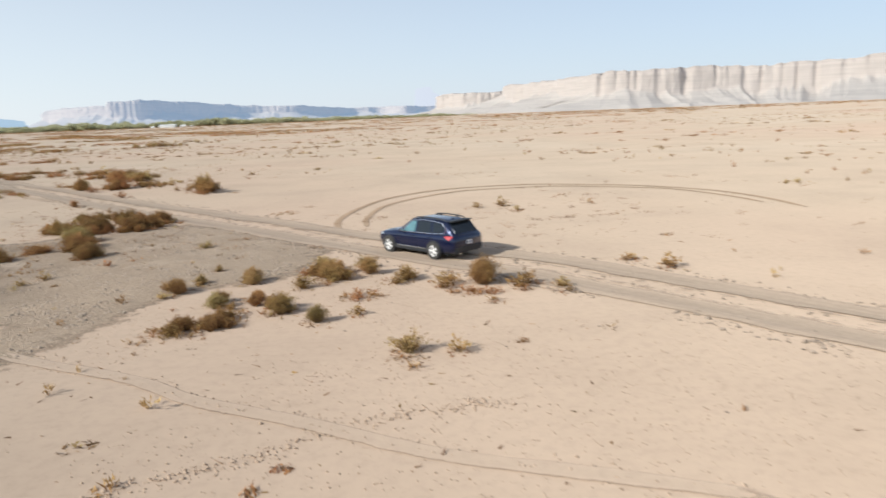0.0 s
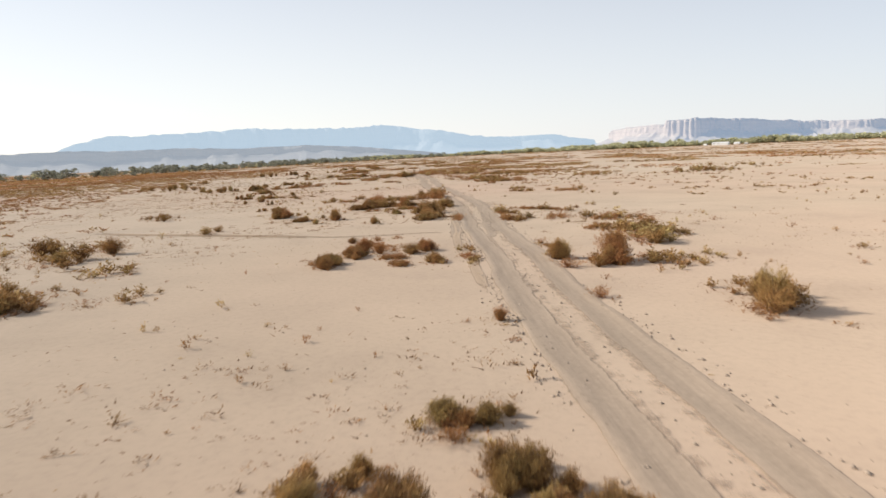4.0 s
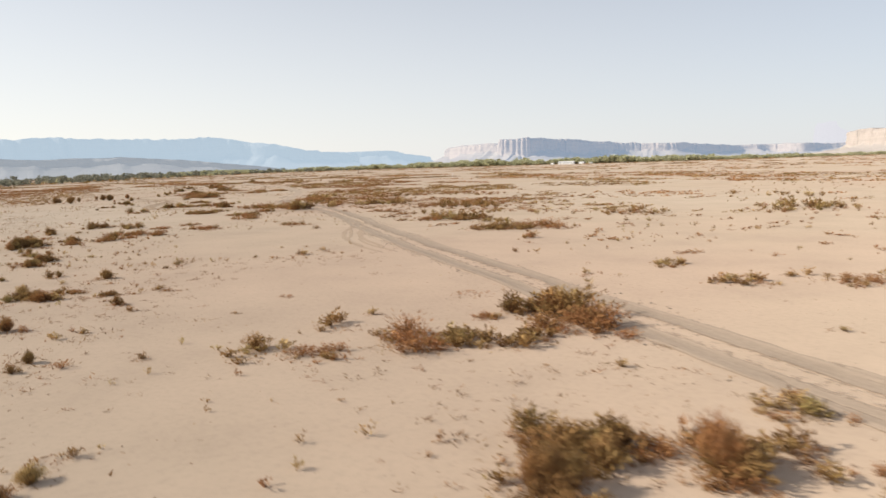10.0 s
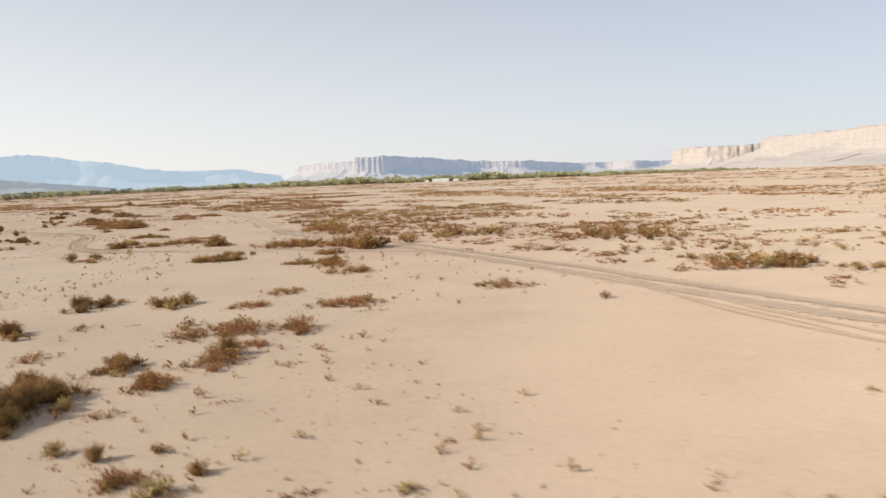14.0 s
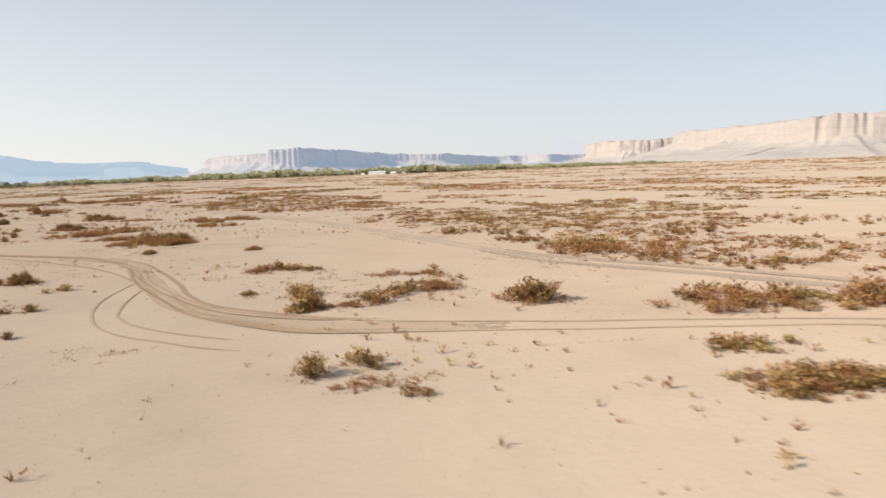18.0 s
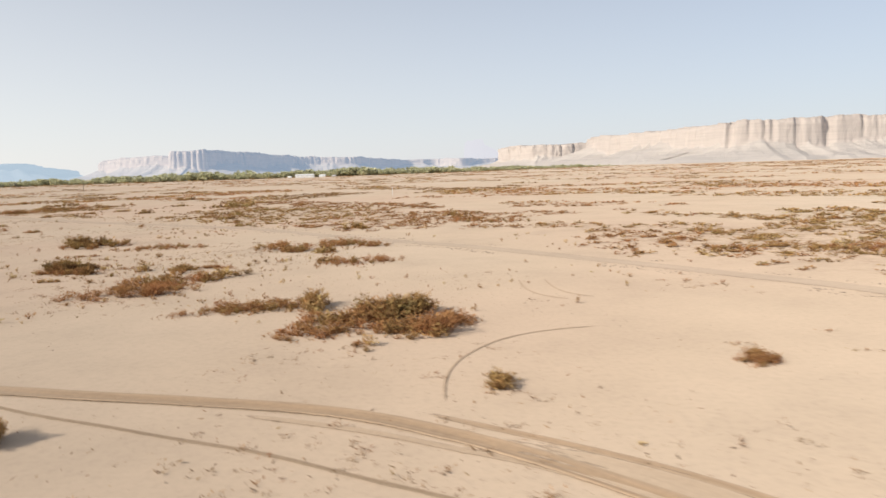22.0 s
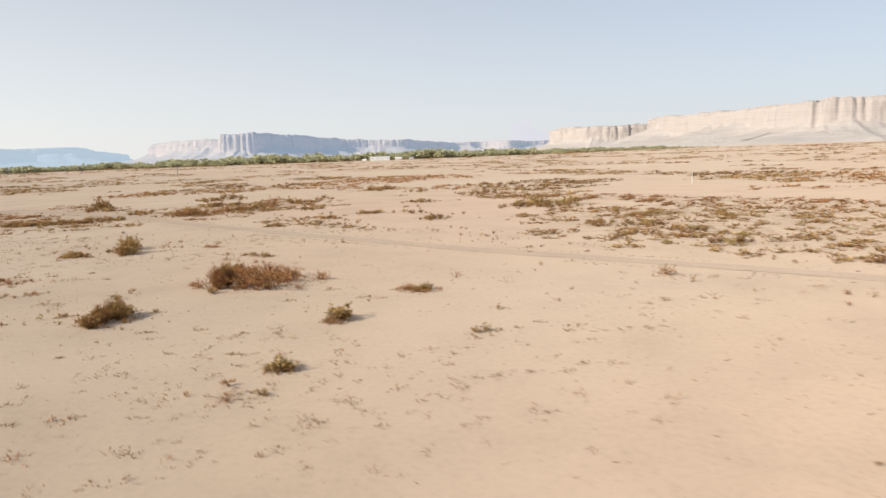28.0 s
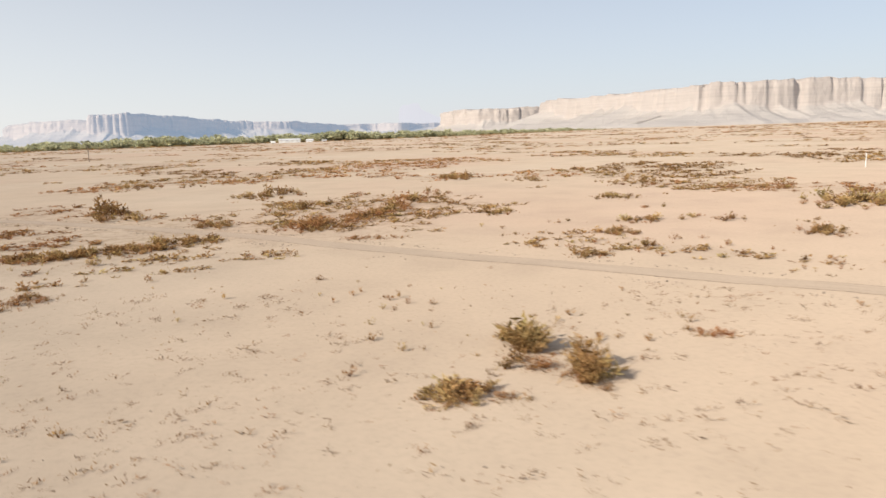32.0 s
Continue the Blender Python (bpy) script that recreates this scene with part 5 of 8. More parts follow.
patch(-254.2, 281.7, 1.36, 0.81, -6, 3, 0.57, "olive")
patch(-251.5, 278.9, 0.33, 0.57, -9, 1, 0.44, "olive")
patch(-256.5, 286.4, 0.32, 0.69, -3, 1, 0.86, "dark")
patch(-233.5, 281.3, 1.22, 0.94, -23, 2, 0.49, "olive")
patch(-290.7, 265.0, 0.32, 0.10, -7, 3, 0.64, "olive")
patch(-305.5, 279.2, 0.16, 0.17, 23, 1, 0.54, "olive")
patch(-304.0, 275.1, 0.43, 0.26, 24, 3, 0.42, "rust")
patch(-301.1, 275.4, 0.16, 0.12, 18, 1, 0.31, "olive")
patch(-296.8, 271.5, 0.24, 0.10, 11, 1, 0.13, "dark")
patch(-293.6, 267.3, 0.24, 0.10, 3, 1, 0.14, "dark")
patch(-309.4, 278.0, 0.46, 0.23, 30, 1, 0.24, "dark")
patch(-308.5, 272.9, 0.21, 0.17, 34, 2, 0.37, "rust")
patch(-305.9, 274.6, 0.31, 0.17, 28, 2, 0.32, "rust")
patch(-308.5, 271.9, 0.18, 0.12, 35, 1, 0.13, "rust")
patch(-301.3, 267.1, 0.14, 0.10, 26, 1, 0.10, "rust")
patch(-312.2, 274.6, 0.26, 0.21, 38, 2, 0.35, "olive")
patch(-315.0, 280.4, 0.85, 0.60, 36, 4, 0.28, "rust")
patch(-274.6, 298.7, 1.16, 0.55, -20, 2, 0.38, "ochre")
patch(-280.5, 304.1, 1.27, 0.63, -12, 2, 0.30, "olive")
patch(-345.8, 331.1, 2.76, 0.98, 23, 8, 0.83, "ochre")
patch(-347.4, 329.5, 1.44, 0.64, 25, 4, 0.51, "ochre")
patch(-342.6, 326.7, 0.25, 0.41, 22, 1, 0.75, "yellow")
patch(-341.7, 332.4, 1.80, 0.98, 19, 5, 0.82, "ochre")
patch(-339.5, 334.5, 1.75, 1.02, 16, 5, 1.05, "ochre")
patch(-336.9, 335.7, 1.16, 0.69, 14, 4, 0.74, "ochre")
patch(-329.4, 341.0, 1.74, 1.17, 6, 5, 1.46, "rust")
patch(-326.2, 343.8, 1.90, 1.27, 3, 5, 1.29, "rust")
patch(-323.5, 349.6, 1.82, 1.49, 0, 5, 1.27, "rust")
patch(-321.0, 354.6, 0.78, 2.27, -1, 3, 1.90, "rust")
patch(-318.1, 364.0, 0.78, 1.79, -3, 2, 1.53, "ochre")
patch(-315.1, 372.1, 1.52, 2.16, -5, 3, 1.01, "rust")
patch(-323.5, 333.6, 1.90, 0.61, 1, 4, 0.40, "rust")
patch(-354.0, 361.1, 0.84, 2.27, 20, 3, 2.35, "dark")
patch(-351.4, 353.2, 3.16, 1.57, 21, 6, 1.14, "ochre")
patch(-359.0, 355.5, 1.44, 1.42, 25, 3, 0.76, "ochre")
patch(-338.9, 344.4, 1.33, 0.91, 14, 3, 0.85, "ochre")
patch(-337.9, 347.1, 0.61, 0.73, 12, 2, 0.63, "rust")
patch(-333.3, 339.0, 0.75, 0.75, 10, 2, 0.66, "ochre")
patch(-332.1, 359.7, 1.20, 1.64, 6, 3, 1.17, "olive")
patch(-329.4, 362.7, 0.96, 1.40, 4, 2, 1.06, "olive")
patch(-295.1, 336.3, 1.04, 0.82, -26, 2, 0.69, "olive")
patch(-292.7, 334.7, 0.62, 0.81, -28, 2, 0.80, "dark")
patch(-304.1, 323.7, 0.59, 0.48, -22, 2, 0.80, "ochre")
patch(-300.0, 336.9, 1.24, 0.78, -21, 3, 0.79, "ochre")
patch(-304.5, 330.6, 1.09, 0.61, -19, 3, 0.70, "ochre")
patch(-309.1, 321.8, 0.75, 0.52, -18, 3, 0.50, "ochre")
patch(-299.7, 319.6, 0.42, 0.34, -29, 1, 0.43, "ochre")
patch(-300.7, 322.6, 0.81, 0.49, -27, 2, 0.54, "ochre")
patch(-289.8, 326.0, 1.10, 0.84, -35, 3, 0.83, "ochre")
patch(-286.4, 331.4, 1.10, 1.03, -34, 2, 0.58, "ochre")
patch(-310.9, 346.7, 1.07, 0.95, -10, 3, 0.87, "olive")
patch(-312.2, 331.9, 0.79, 0.45, -11, 2, 0.30, "olive")
patch(-273.6, 343.1, 1.26, 1.93, -37, 2, 1.81, "yellow")
patch(-276.7, 342.2, 2.52, 1.52, -36, 4, 0.98, "ochre")
patch(-294.6, 345.4, 0.93, 1.04, -23, 2, 0.65, "olive")
patch(-294.5, 358.0, 1.78, 1.40, -20, 3, 0.75, "olive")
patch(-306.3, 338.1, 1.10, 0.57, -16, 2, 0.44, "ochre")
patch(-7.4, 22.0, 0.18, 0.31, 19, 2, 0.74, "olive")
patch(-6.2, 22.1, 0.13, 0.23, 16, 2, 0.63, "ochre")
patch(-5.2, 21.0, 0.05, 0.21, 14, 2, 1.08, "olive")
patch(-6.7, 20.3, 0.21, 0.27, 18, 2, 0.59, "ochre")
patch(-7.3, 19.3, 0.77, 0.32, 21, 4, 0.47, "dark")
patch(-7.8, 19.3, 0.15, 0.16, 22, 1, 0.48, "dark")
patch(-5.0, 23.7, 0.08, 0.17, 12, 1, 0.55, "ochre")
patch(-4.2, 25.0, 0.16, 0.28, 10, 3, 1.26, "ochre")
patch(-2.8, 25.6, 0.05, 0.14, 6, 1, 0.81, "yellow")
patch(-1.6, 24.3, 0.29, 0.26, 4, 2, 0.66, "ochre")
patch(0.1, 23.4, 0.23, 0.24, 0, 2, 0.64, "ochre")
patch(1.4, 23.7, 0.05, 0.24, -3, 2, 1.07, "ochre")
patch(1.0, 22.3, 0.64, 0.18, -3, 4, 0.29, "rust")
patch(2.8, 22.9, 0.21, 0.19, -7, 2, 0.67, "ochre")
patch(4.0, 22.3, 0.12, 0.19, -10, 2, 0.62, "ochre")
patch(-2.8, 22.2, 0.54, 0.22, 7, 3, 0.29, "rust")
patch(-3.8, 19.6, 0.16, 0.18, 11, 1, 0.64, "olive")
patch(-2.7, 20.2, 0.05, 0.12, 8, 1, 0.41, "olive")
patch(1.7, 21.1, 0.25, 0.13, -4, 2, 0.27, "ochre")
patch(-1.0, 16.6, 0.05, 0.11, 4, 1, 0.62, "olive")
patch(0.3, 16.5, 0.05, 0.10, -1, 1, 0.49, "yellow")
patch(-0.8, 15.5, 0.08, 0.10, 3, 1, 0.21, "ochre")
patch(-1.0, 16.1, 0.35, 0.10, 4, 2, 0.18, "rust")
patch(2.0, 17.1, 0.11, 0.10, -7, 1, 0.10, "dark")
patch(-7.0, 12.0, 0.17, 0.10, 30, 1, 0.19, "ochre")
patch(-5.7, 10.5, 0.11, 0.10, 29, 1, 0.26, "yellow")
patch(-2.9, 10.9, 0.09, 0.10, 15, 1, 0.10, "rust")
patch(-3.3, 10.2, 0.06, 0.10, 18, 1, 0.10, "yellow")
patch(2.2, 42.3, 0.27, 0.38, -3, 1, 0.45, "ochre")
patch(3.8, 42.6, 0.05, 0.10, -5, 1, 0.69, "ochre")
patch(4.5, 40.9, 0.22, 0.36, -6, 1, 0.44, "ochre")
patch(7.3, 26.1, 0.24, 0.21, -16, 2, 0.39, "yellow")
patch(8.4, 24.7, 0.22, 0.20, -19, 1, 0.61, "olive")
patch(10.3, 31.2, 0.16, 0.15, -18, 1, 0.15, "olive")
patch(25.3, 48.8, 0.70, 0.63, -27, 2, 0.49, "yellow")
patch(-65.2, 48.8, 2.56, 2.87, 61, 5, 1.58, "ochre")
patch(-68.7, 52.7, 1.17, 2.06, 60, 2, 0.95, "ochre")
patch(-54.1, 47.6, 0.85, 1.33, 57, 2, 0.98, "olive")
patch(-45.5, 45.6, 0.56, 0.80, 54, 2, 0.76, "ochre")
patch(-50.8, 43.4, 0.72, 1.13, 59, 2, 0.50, "rust")
patch(-46.6, 43.5, 0.77, 0.79, 57, 1, 0.24, "rust")
patch(-53.6, 48.5, 0.13, 0.10, 56, 1, 0.66, "olive")
patch(-19.6, 27.3, 0.09, 0.14, 53, 1, 0.43, "ochre")
patch(-20.1, 26.2, 0.43, 0.20, 56, 2, 0.27, "rust")
patch(-17.5, 27.6, 0.39, 0.12, 48, 2, 0.30, "dark")
patch(-16.2, 25.7, 0.17, 0.10, 50, 1, 0.33, "olive")
patch(-21.9, 25.4, 0.43, 0.29, 60, 3, 1.11, "yellow")
patch(-19.9, 24.2, 0.20, 0.12, 60, 1, 0.33, "dark")
patch(-18.8, 23.4, 0.44, 0.13, 61, 2, 0.48, "rust")
patch(-17.7, 24.7, 0.19, 0.15, 56, 2, 0.68, "rust")
patch(-17.0, 24.0, 0.21, 0.12, 56, 2, 0.41, "rust")
patch(-19.3, 25.0, 0.43, 0.15, 58, 3, 0.18, "rust")
patch(-15.8, 26.6, 0.05, 0.10, 48, 1, 0.42, "olive")
patch(-14.8, 25.5, 0.11, 0.10, 48, 1, 0.10, "dark")
patch(-31.2, 28.5, 0.32, 0.37, 64, 2, 1.14, "ochre")
patch(-9.5, 23.8, 0.05, 0.10, 36, 2, 0.92, "ochre")
patch(-8.9, 24.8, 0.06, 0.10, 31, 2, 0.60, "yellow")
patch(-7.0, 24.7, 0.10, 0.10, 23, 2, 0.69, "ochre")
patch(-4.6, 26.3, 0.07, 0.10, 10, 2, 0.83, "yellow")
patch(-4.5, 25.7, 0.40, 0.10, 10, 3, 0.68, "ochre")
patch(-3.1, 26.6, 0.05, 0.10, 3, 1, 0.54, "yellow")
patch(-9.7, 23.0, 0.12, 0.10, 40, 1, 0.34, "yellow")
patch(-8.9, 26.7, 0.05, 0.10, 27, 1, 0.37, "yellow")
patch(-11.2, 32.0, 0.05, 0.10, 26, 1, 0.45, "yellow")
patch(-14.8, 29.0, 0.12, 0.10, 40, 1, 0.11, "rust")
patch(-10.1, 27.6, 0.09, 0.10, 30, 1, 0.12, "olive")
patch(-13.4, 29.8, 0.37, 0.16, 35, 2, 0.28, "rust")
patch(-26.3, 56.4, 0.51, 0.66, 29, 2, 0.69, "rust")
patch(-27.5, 51.5, 0.32, 0.43, 34, 1, 0.56, "rust")
patch(-28.0, 67.0, 1.10, 1.45, 26, 3, 0.83, "ochre")
patch(-22.6, 61.5, 0.68, 0.93, 23, 2, 0.91, "ochre")
patch(-20.2, 58.8, 0.38, 0.80, 22, 3, 1.91, "ochre")
patch(-26.9, 69.2, 1.01, 1.27, 24, 2, 0.53, "ochre")
patch(-20.7, 76.2, 0.34, 0.88, 16, 1, 0.46, "olive")
patch(-17.2, 57.3, 0.31, 0.44, 19, 1, 0.16, "olive")
patch(-14.1, 79.8, 0.19, 0.10, 10, 1, 0.47, "olive")
patch(-22.2, 29.5, 0.87, 0.44, 68, 6, 1.38, "dark")
patch(-24.3, 29.8, 0.40, 0.27, 70, 2, 0.77, "dark")
patch(-23.6, 31.3, 0.11, 0.22, 65, 1, 0.68, "yellow")
patch(-20.4, 30.3, 0.32, 0.27, 63, 4, 1.00, "dark")
patch(-20.6, 29.0, 0.16, 0.15, 68, 2, 0.56, "dark")
patch(-20.2, 27.9, 0.35, 0.17, 71, 2, 0.67, "rust")
patch(-20.0, 29.3, 0.25, 0.14, 66, 2, 0.35, "rust")
patch(-19.7, 31.5, 0.29, 0.12, 58, 2, 0.29, "dark")
patch(-19.2, 32.3, 0.30, 0.19, 55, 3, 0.58, "rust")
patch(-17.6, 32.7, 0.09, 0.23, 50, 4, 1.14, "dark")
patch(-17.6, 33.9, 0.13, 0.15, 46, 2, 0.64, "rust")
patch(-18.7, 35.2, 0.35, 0.27, 46, 4, 1.08, "yellow")
patch(-17.6, 35.0, 0.16, 0.10, 44, 1, 0.30, "rust")
patch(-16.2, 30.7, 0.26, 0.18, 53, 4, 0.82, "dark")
patch(-22.2, 43.2, 0.65, 0.37, 38, 3, 0.72, "olive")
patch(-21.8, 38.3, 0.19, 0.27, 46, 3, 1.05, "ochre")
patch(-19.9, 38.6, 0.54, 0.43, 42, 6, 1.36, "dark")
patch(-21.7, 39.7, 0.23, 0.22, 43, 2, 0.80, "ochre")
patch(-17.5, 39.0, 0.55, 0.44, 35, 7, 1.21, "dark")
patch(-19.1, 41.3, 0.38, 0.28, 35, 3, 1.07, "ochre")
patch(-17.2, 40.9, 0.39, 0.32, 32, 4, 0.92, "dark")
patch(-16.6, 41.4, 0.25, 0.19, 29, 2, 0.65, "dark")
patch(-16.3, 41.8, 0.05, 0.20, 28, 2, 0.75, "olive")
patch(-15.0, 41.2, 0.54, 0.18, 26, 3, 0.32, "rust")
patch(-12.6, 39.0, 0.35, 0.45, 22, 3, 0.22, "rust")
patch(-11.2, 37.4, 0.34, 0.36, 19, 2, 0.14, "rust")
patch(-32.1, 31.8, 0.56, 0.26, 72, 2, 0.29, "dark")
patch(-33.0, 33.3, 0.35, 0.23, 69, 1, 0.30, "dark")
patch(-48.6, 38.9, 2.01, 1.41, 70, 8, 1.36, "ochre")
patch(-48.7, 40.7, 0.62, 1.16, 68, 3, 1.19, "ochre")
patch(-70.7, 46.4, 0.66, 1.29, 70, 1, 0.83, "yellow")
patch(-45.4, 43.1, 0.59, 0.40, 63, 1, 0.30, "dark")
patch(-25.5, 49.7, 0.12, 0.15, 36, 1, 0.17, "dark")
patch(-23.9, 47.6, 0.14, 0.13, 36, 1, 0.13, "dark")
patch(-33.9, 34.7, 0.05, 0.10, 67, 1, 0.37, "yellow")
patch(-9.8, 43.0, 0.80, 0.60, 10, 4, 0.14, "rust")
patch(-8.9, 45.7, 0.43, 0.15, 7, 2, 0.12, "dark")
patch(-180.4, 113.0, 4.99, 5.49, 69, 5, 1.96, "ochre")
patch(-150.2, 109.0, 3.58, 3.46, 66, 5, 1.36, "ochre")
patch(-209.6, 133.6, 5.88, 6.81, 66, 4, 1.52, "ochre")
patch(-202.6, 119.4, 3.46, 5.94, 70, 3, 1.42, "rust")
patch(-98.8, 88.3, 0.61, 0.91, 64, 2, 0.80, "dark")
patch(-105.7, 91.4, 0.69, 0.93, 64, 2, 0.90, "ochre")
patch(-101.5, 92.6, 1.05, 0.84, 61, 2, 0.54, "ochre")
patch(-105.2, 87.8, 0.14, 0.44, 67, 1, 0.66, "olive")
patch(-95.3, 91.0, 0.16, 0.34, 60, 1, 0.39, "olive")
patch(-100.3, 83.8, 0.60, 0.54, 68, 1, 0.25, "rust")
patch(-90.9, 93.7, 0.93, 0.79, 55, 3, 0.93, "ochre")
patch(-88.7, 94.5, 0.85, 0.60, 53, 3, 0.54, "rust")
patch(-91.1, 99.0, 0.56, 0.89, 51, 2, 0.89, "ochre")
patch(-85.9, 97.4, 0.92, 1.04, 48, 4, 1.35, "rust")
patch(-84.6, 98.8, 0.72, 0.74, 46, 3, 0.81, "ochre")
patch(-82.1, 99.4, 1.05, 0.70, 44, 4, 0.96, "ochre")
patch(-81.4, 102.2, 0.36, 0.75, 41, 3, 1.18, "rust")
patch(-79.6, 103.4, 0.67, 1.04, 39, 4, 1.44, "rust")
patch(-76.9, 97.5, 0.40, 0.35, 41, 1, 0.40, "dark")
patch(-75.8, 84.9, 0.28, 0.44, 52, 3, 1.11, "dark")
patch(-75.3, 86.3, 0.64, 0.75, 50, 5, 1.34, "dark")
patch(-77.0, 89.4, 0.88, 0.71, 48, 4, 1.04, "ochre")
patch(-75.4, 89.3, 0.06, 0.50, 47, 2, 1.35, "ochre")
patch(-71.8, 84.2, 0.65, 0.36, 49, 3, 0.40, "rust")
patch(-75.0, 90.2, 0.45, 0.42, 45, 3, 0.85, "dark")
patch(-72.6, 90.1, 0.37, 0.62, 43, 4, 1.30, "rust")
patch(-71.6, 91.4, 0.83, 0.63, 40, 4, 0.99, "dark")
patch(-69.8, 87.4, 0.61, 0.38, 43, 3, 0.53, "ochre")
patch(-69.2, 88.0, 0.64, 0.38, 41, 3, 0.47, "rust")
patch(-70.4, 85.6, 0.46, 0.30, 45, 2, 0.52, "ochre")
patch(-69.6, 84.1, 0.36, 0.22, 46, 1, 0.38, "yellow")
patch(-71.0, 95.2, 0.90, 0.54, 36, 3, 0.63, "olive")
patch(-66.5, 91.1, 0.51, 0.59, 34, 4, 1.14, "ochre")
patch(-68.5, 91.2, 0.47, 0.43, 37, 2, 0.62, "rust")
patch(-67.6, 89.3, 0.66, 0.32, 38, 2, 0.41, "rust")
patch(-66.1, 82.6, 0.27, 0.22, 44, 3, 0.73, "ochre")
patch(-64.1, 83.8, 0.22, 0.25, 39, 2, 1.07, "dark")
patch(-63.4, 84.6, 0.56, 0.51, 37, 5, 1.63, "dark")
patch(-63.2, 86.9, 0.05, 0.19, 34, 1, 0.77, "olive")
patch(-60.8, 81.9, 0.41, 0.32, 36, 4, 1.16, "dark")
patch(-59.0, 80.5, 0.29, 0.32, 34, 4, 1.25, "rust")
patch(-58.7, 81.4, 0.14, 0.23, 32, 2, 0.99, "dark")
patch(-58.0, 78.9, 0.37, 0.28, 34, 4, 1.10, "ochre")
patch(-58.1, 81.9, 0.45, 0.18, 30, 3, 0.28, "rust")
patch(-56.7, 82.0, 0.16, 0.22, 27, 2, 0.82, "ochre")
patch(-55.2, 80.7, 0.13, 0.19, 24, 2, 0.90, "dark")
patch(-55.9, 81.4, 0.21, 0.20, 25, 2, 0.75, "rust")
patch(-54.4, 80.0, 0.40, 0.17, 23, 3, 0.60, "rust")
patch(-76.5, 74.7, 0.59, 0.56, 68, 4, 1.39, "dark")
patch(-75.7, 73.5, 0.17, 0.26, 69, 1, 0.81, "ochre")
patch(-81.8, 75.5, 0.58, 0.38, 70, 2, 0.45, "yellow")
patch(-76.9, 76.4, 0.35, 0.24, 65, 2, 0.46, "dark")
patch(-77.0, 77.4, 0.24, 0.19, 64, 1, 0.41, "olive")
patch(-75.8, 80.7, 0.18, 0.13, 58, 1, 0.30, "dark")
patch(-70.3, 73.1, 0.62, 0.23, 66, 3, 0.57, "dark")
patch(-70.5, 73.8, 0.05, 0.19, 65, 2, 0.92, "ochre")
patch(-70.6, 76.1, 0.18, 0.17, 60, 1, 0.48, "dark")
patch(-69.7, 75.1, 0.21, 0.12, 61, 1, 0.28, "rust")
patch(-67.8, 75.5, 0.05, 0.34, 58, 3, 1.51, "ochre")
patch(-68.0, 75.1, 0.43, 0.17, 59, 2, 0.43, "dark")
patch(-66.8, 75.6, 0.46, 0.16, 57, 2, 0.34, "rust")
patch(-66.7, 72.2, 0.05, 0.10, 64, 1, 0.67, "yellow")
patch(-66.5, 72.9, 0.14, 0.10, 62, 1, 0.24, "rust")
patch(-70.3, 71.2, 0.29, 0.14, 70, 1, 0.31, "rust")
patch(-72.5, 71.0, 0.31, 0.17, 72, 1, 0.33, "rust")
patch(-65.4, 72.7, 0.23, 0.10, 61, 1, 0.10, "rust")
patch(-60.8, 74.7, 0.12, 0.16, 49, 2, 0.92, "yellow")
patch(-62.0, 74.5, 0.24, 0.10, 52, 1, 0.21, "rust")
patch(-63.6, 70.8, 0.32, 0.11, 64, 2, 0.20, "rust")
patch(-62.5, 71.5, 0.32, 0.10, 60, 2, 0.16, "rust")
patch(-65.2, 68.9, 0.26, 0.10, 71, 1, 0.18, "rust")
patch(-88.2, 80.1, 0.51, 0.44, 67, 2, 0.54, "ochre")
patch(-88.0, 81.6, 0.70, 0.45, 65, 2, 0.55, "ochre")
patch(-88.4, 83.2, 0.59, 0.35, 64, 2, 0.40, "ochre")
patch(-69.6, 106.2, 0.54, 0.26, 27, 1, 0.34, "olive")
patch(-56.4, 112.5, 0.05, 0.28, 10, 1, 0.61, "olive")
patch(-56.1, 88.0, 0.22, 0.33, 20, 3, 1.07, "ochre")
patch(-55.2, 87.1, 0.25, 0.23, 18, 2, 0.68, "rust")
patch(-54.6, 87.4, 0.29, 0.19, 17, 2, 0.60, "dark")
patch(-53.9, 87.6, 0.19, 0.19, 15, 1, 0.69, "ochre")
patch(-57.5, 92.3, 0.62, 0.22, 19, 2, 0.39, "rust")
patch(-56.0, 92.7, 0.57, 0.22, 16, 3, 0.50, "rust")
patch(-54.3, 92.6, 0.39, 0.27, 13, 3, 0.60, "rust")
patch(-53.5, 92.4, 0.14, 0.26, 12, 1, 0.85, "ochre")
patch(-52.7, 92.7, 0.58, 0.27, 10, 3, 0.43, "rust")
patch(-51.1, 91.5, 0.41, 0.19, 8, 2, 0.46, "rust")
patch(-50.2, 91.9, 0.05, 0.20, 6, 1, 0.78, "ochre")
patch(-51.2, 94.9, 0.21, 0.18, 7, 1, 0.46, "ochre")
patch(-52.2, 98.5, 0.20, 0.22, 8, 1, 0.38, "olive")
patch(-51.3, 98.3, 0.05, 0.14, 7, 1, 0.44, "olive")
patch(-51.7, 93.0, 0.38, 0.21, 9, 2, 0.32, "ochre")
patch(-55.3, 92.0, 0.60, 0.21, 16, 2, 0.37, "rust")
patch(-51.8, 83.4, 0.31, 0.16, 13, 2, 0.77, "ochre")
patch(-50.8, 82.7, 0.33, 0.15, 10, 2, 0.46, "rust")
patch(-50.2, 82.1, 0.42, 0.19, 9, 3, 0.81, "rust")
patch(-49.7, 84.1, 0.06, 0.22, 7, 2, 0.93, "dark")
patch(-50.0, 82.9, 0.30, 0.20, 8, 2, 0.74, "ochre")
patch(-48.9, 81.5, 0.12, 0.18, 5, 2, 0.69, "ochre")
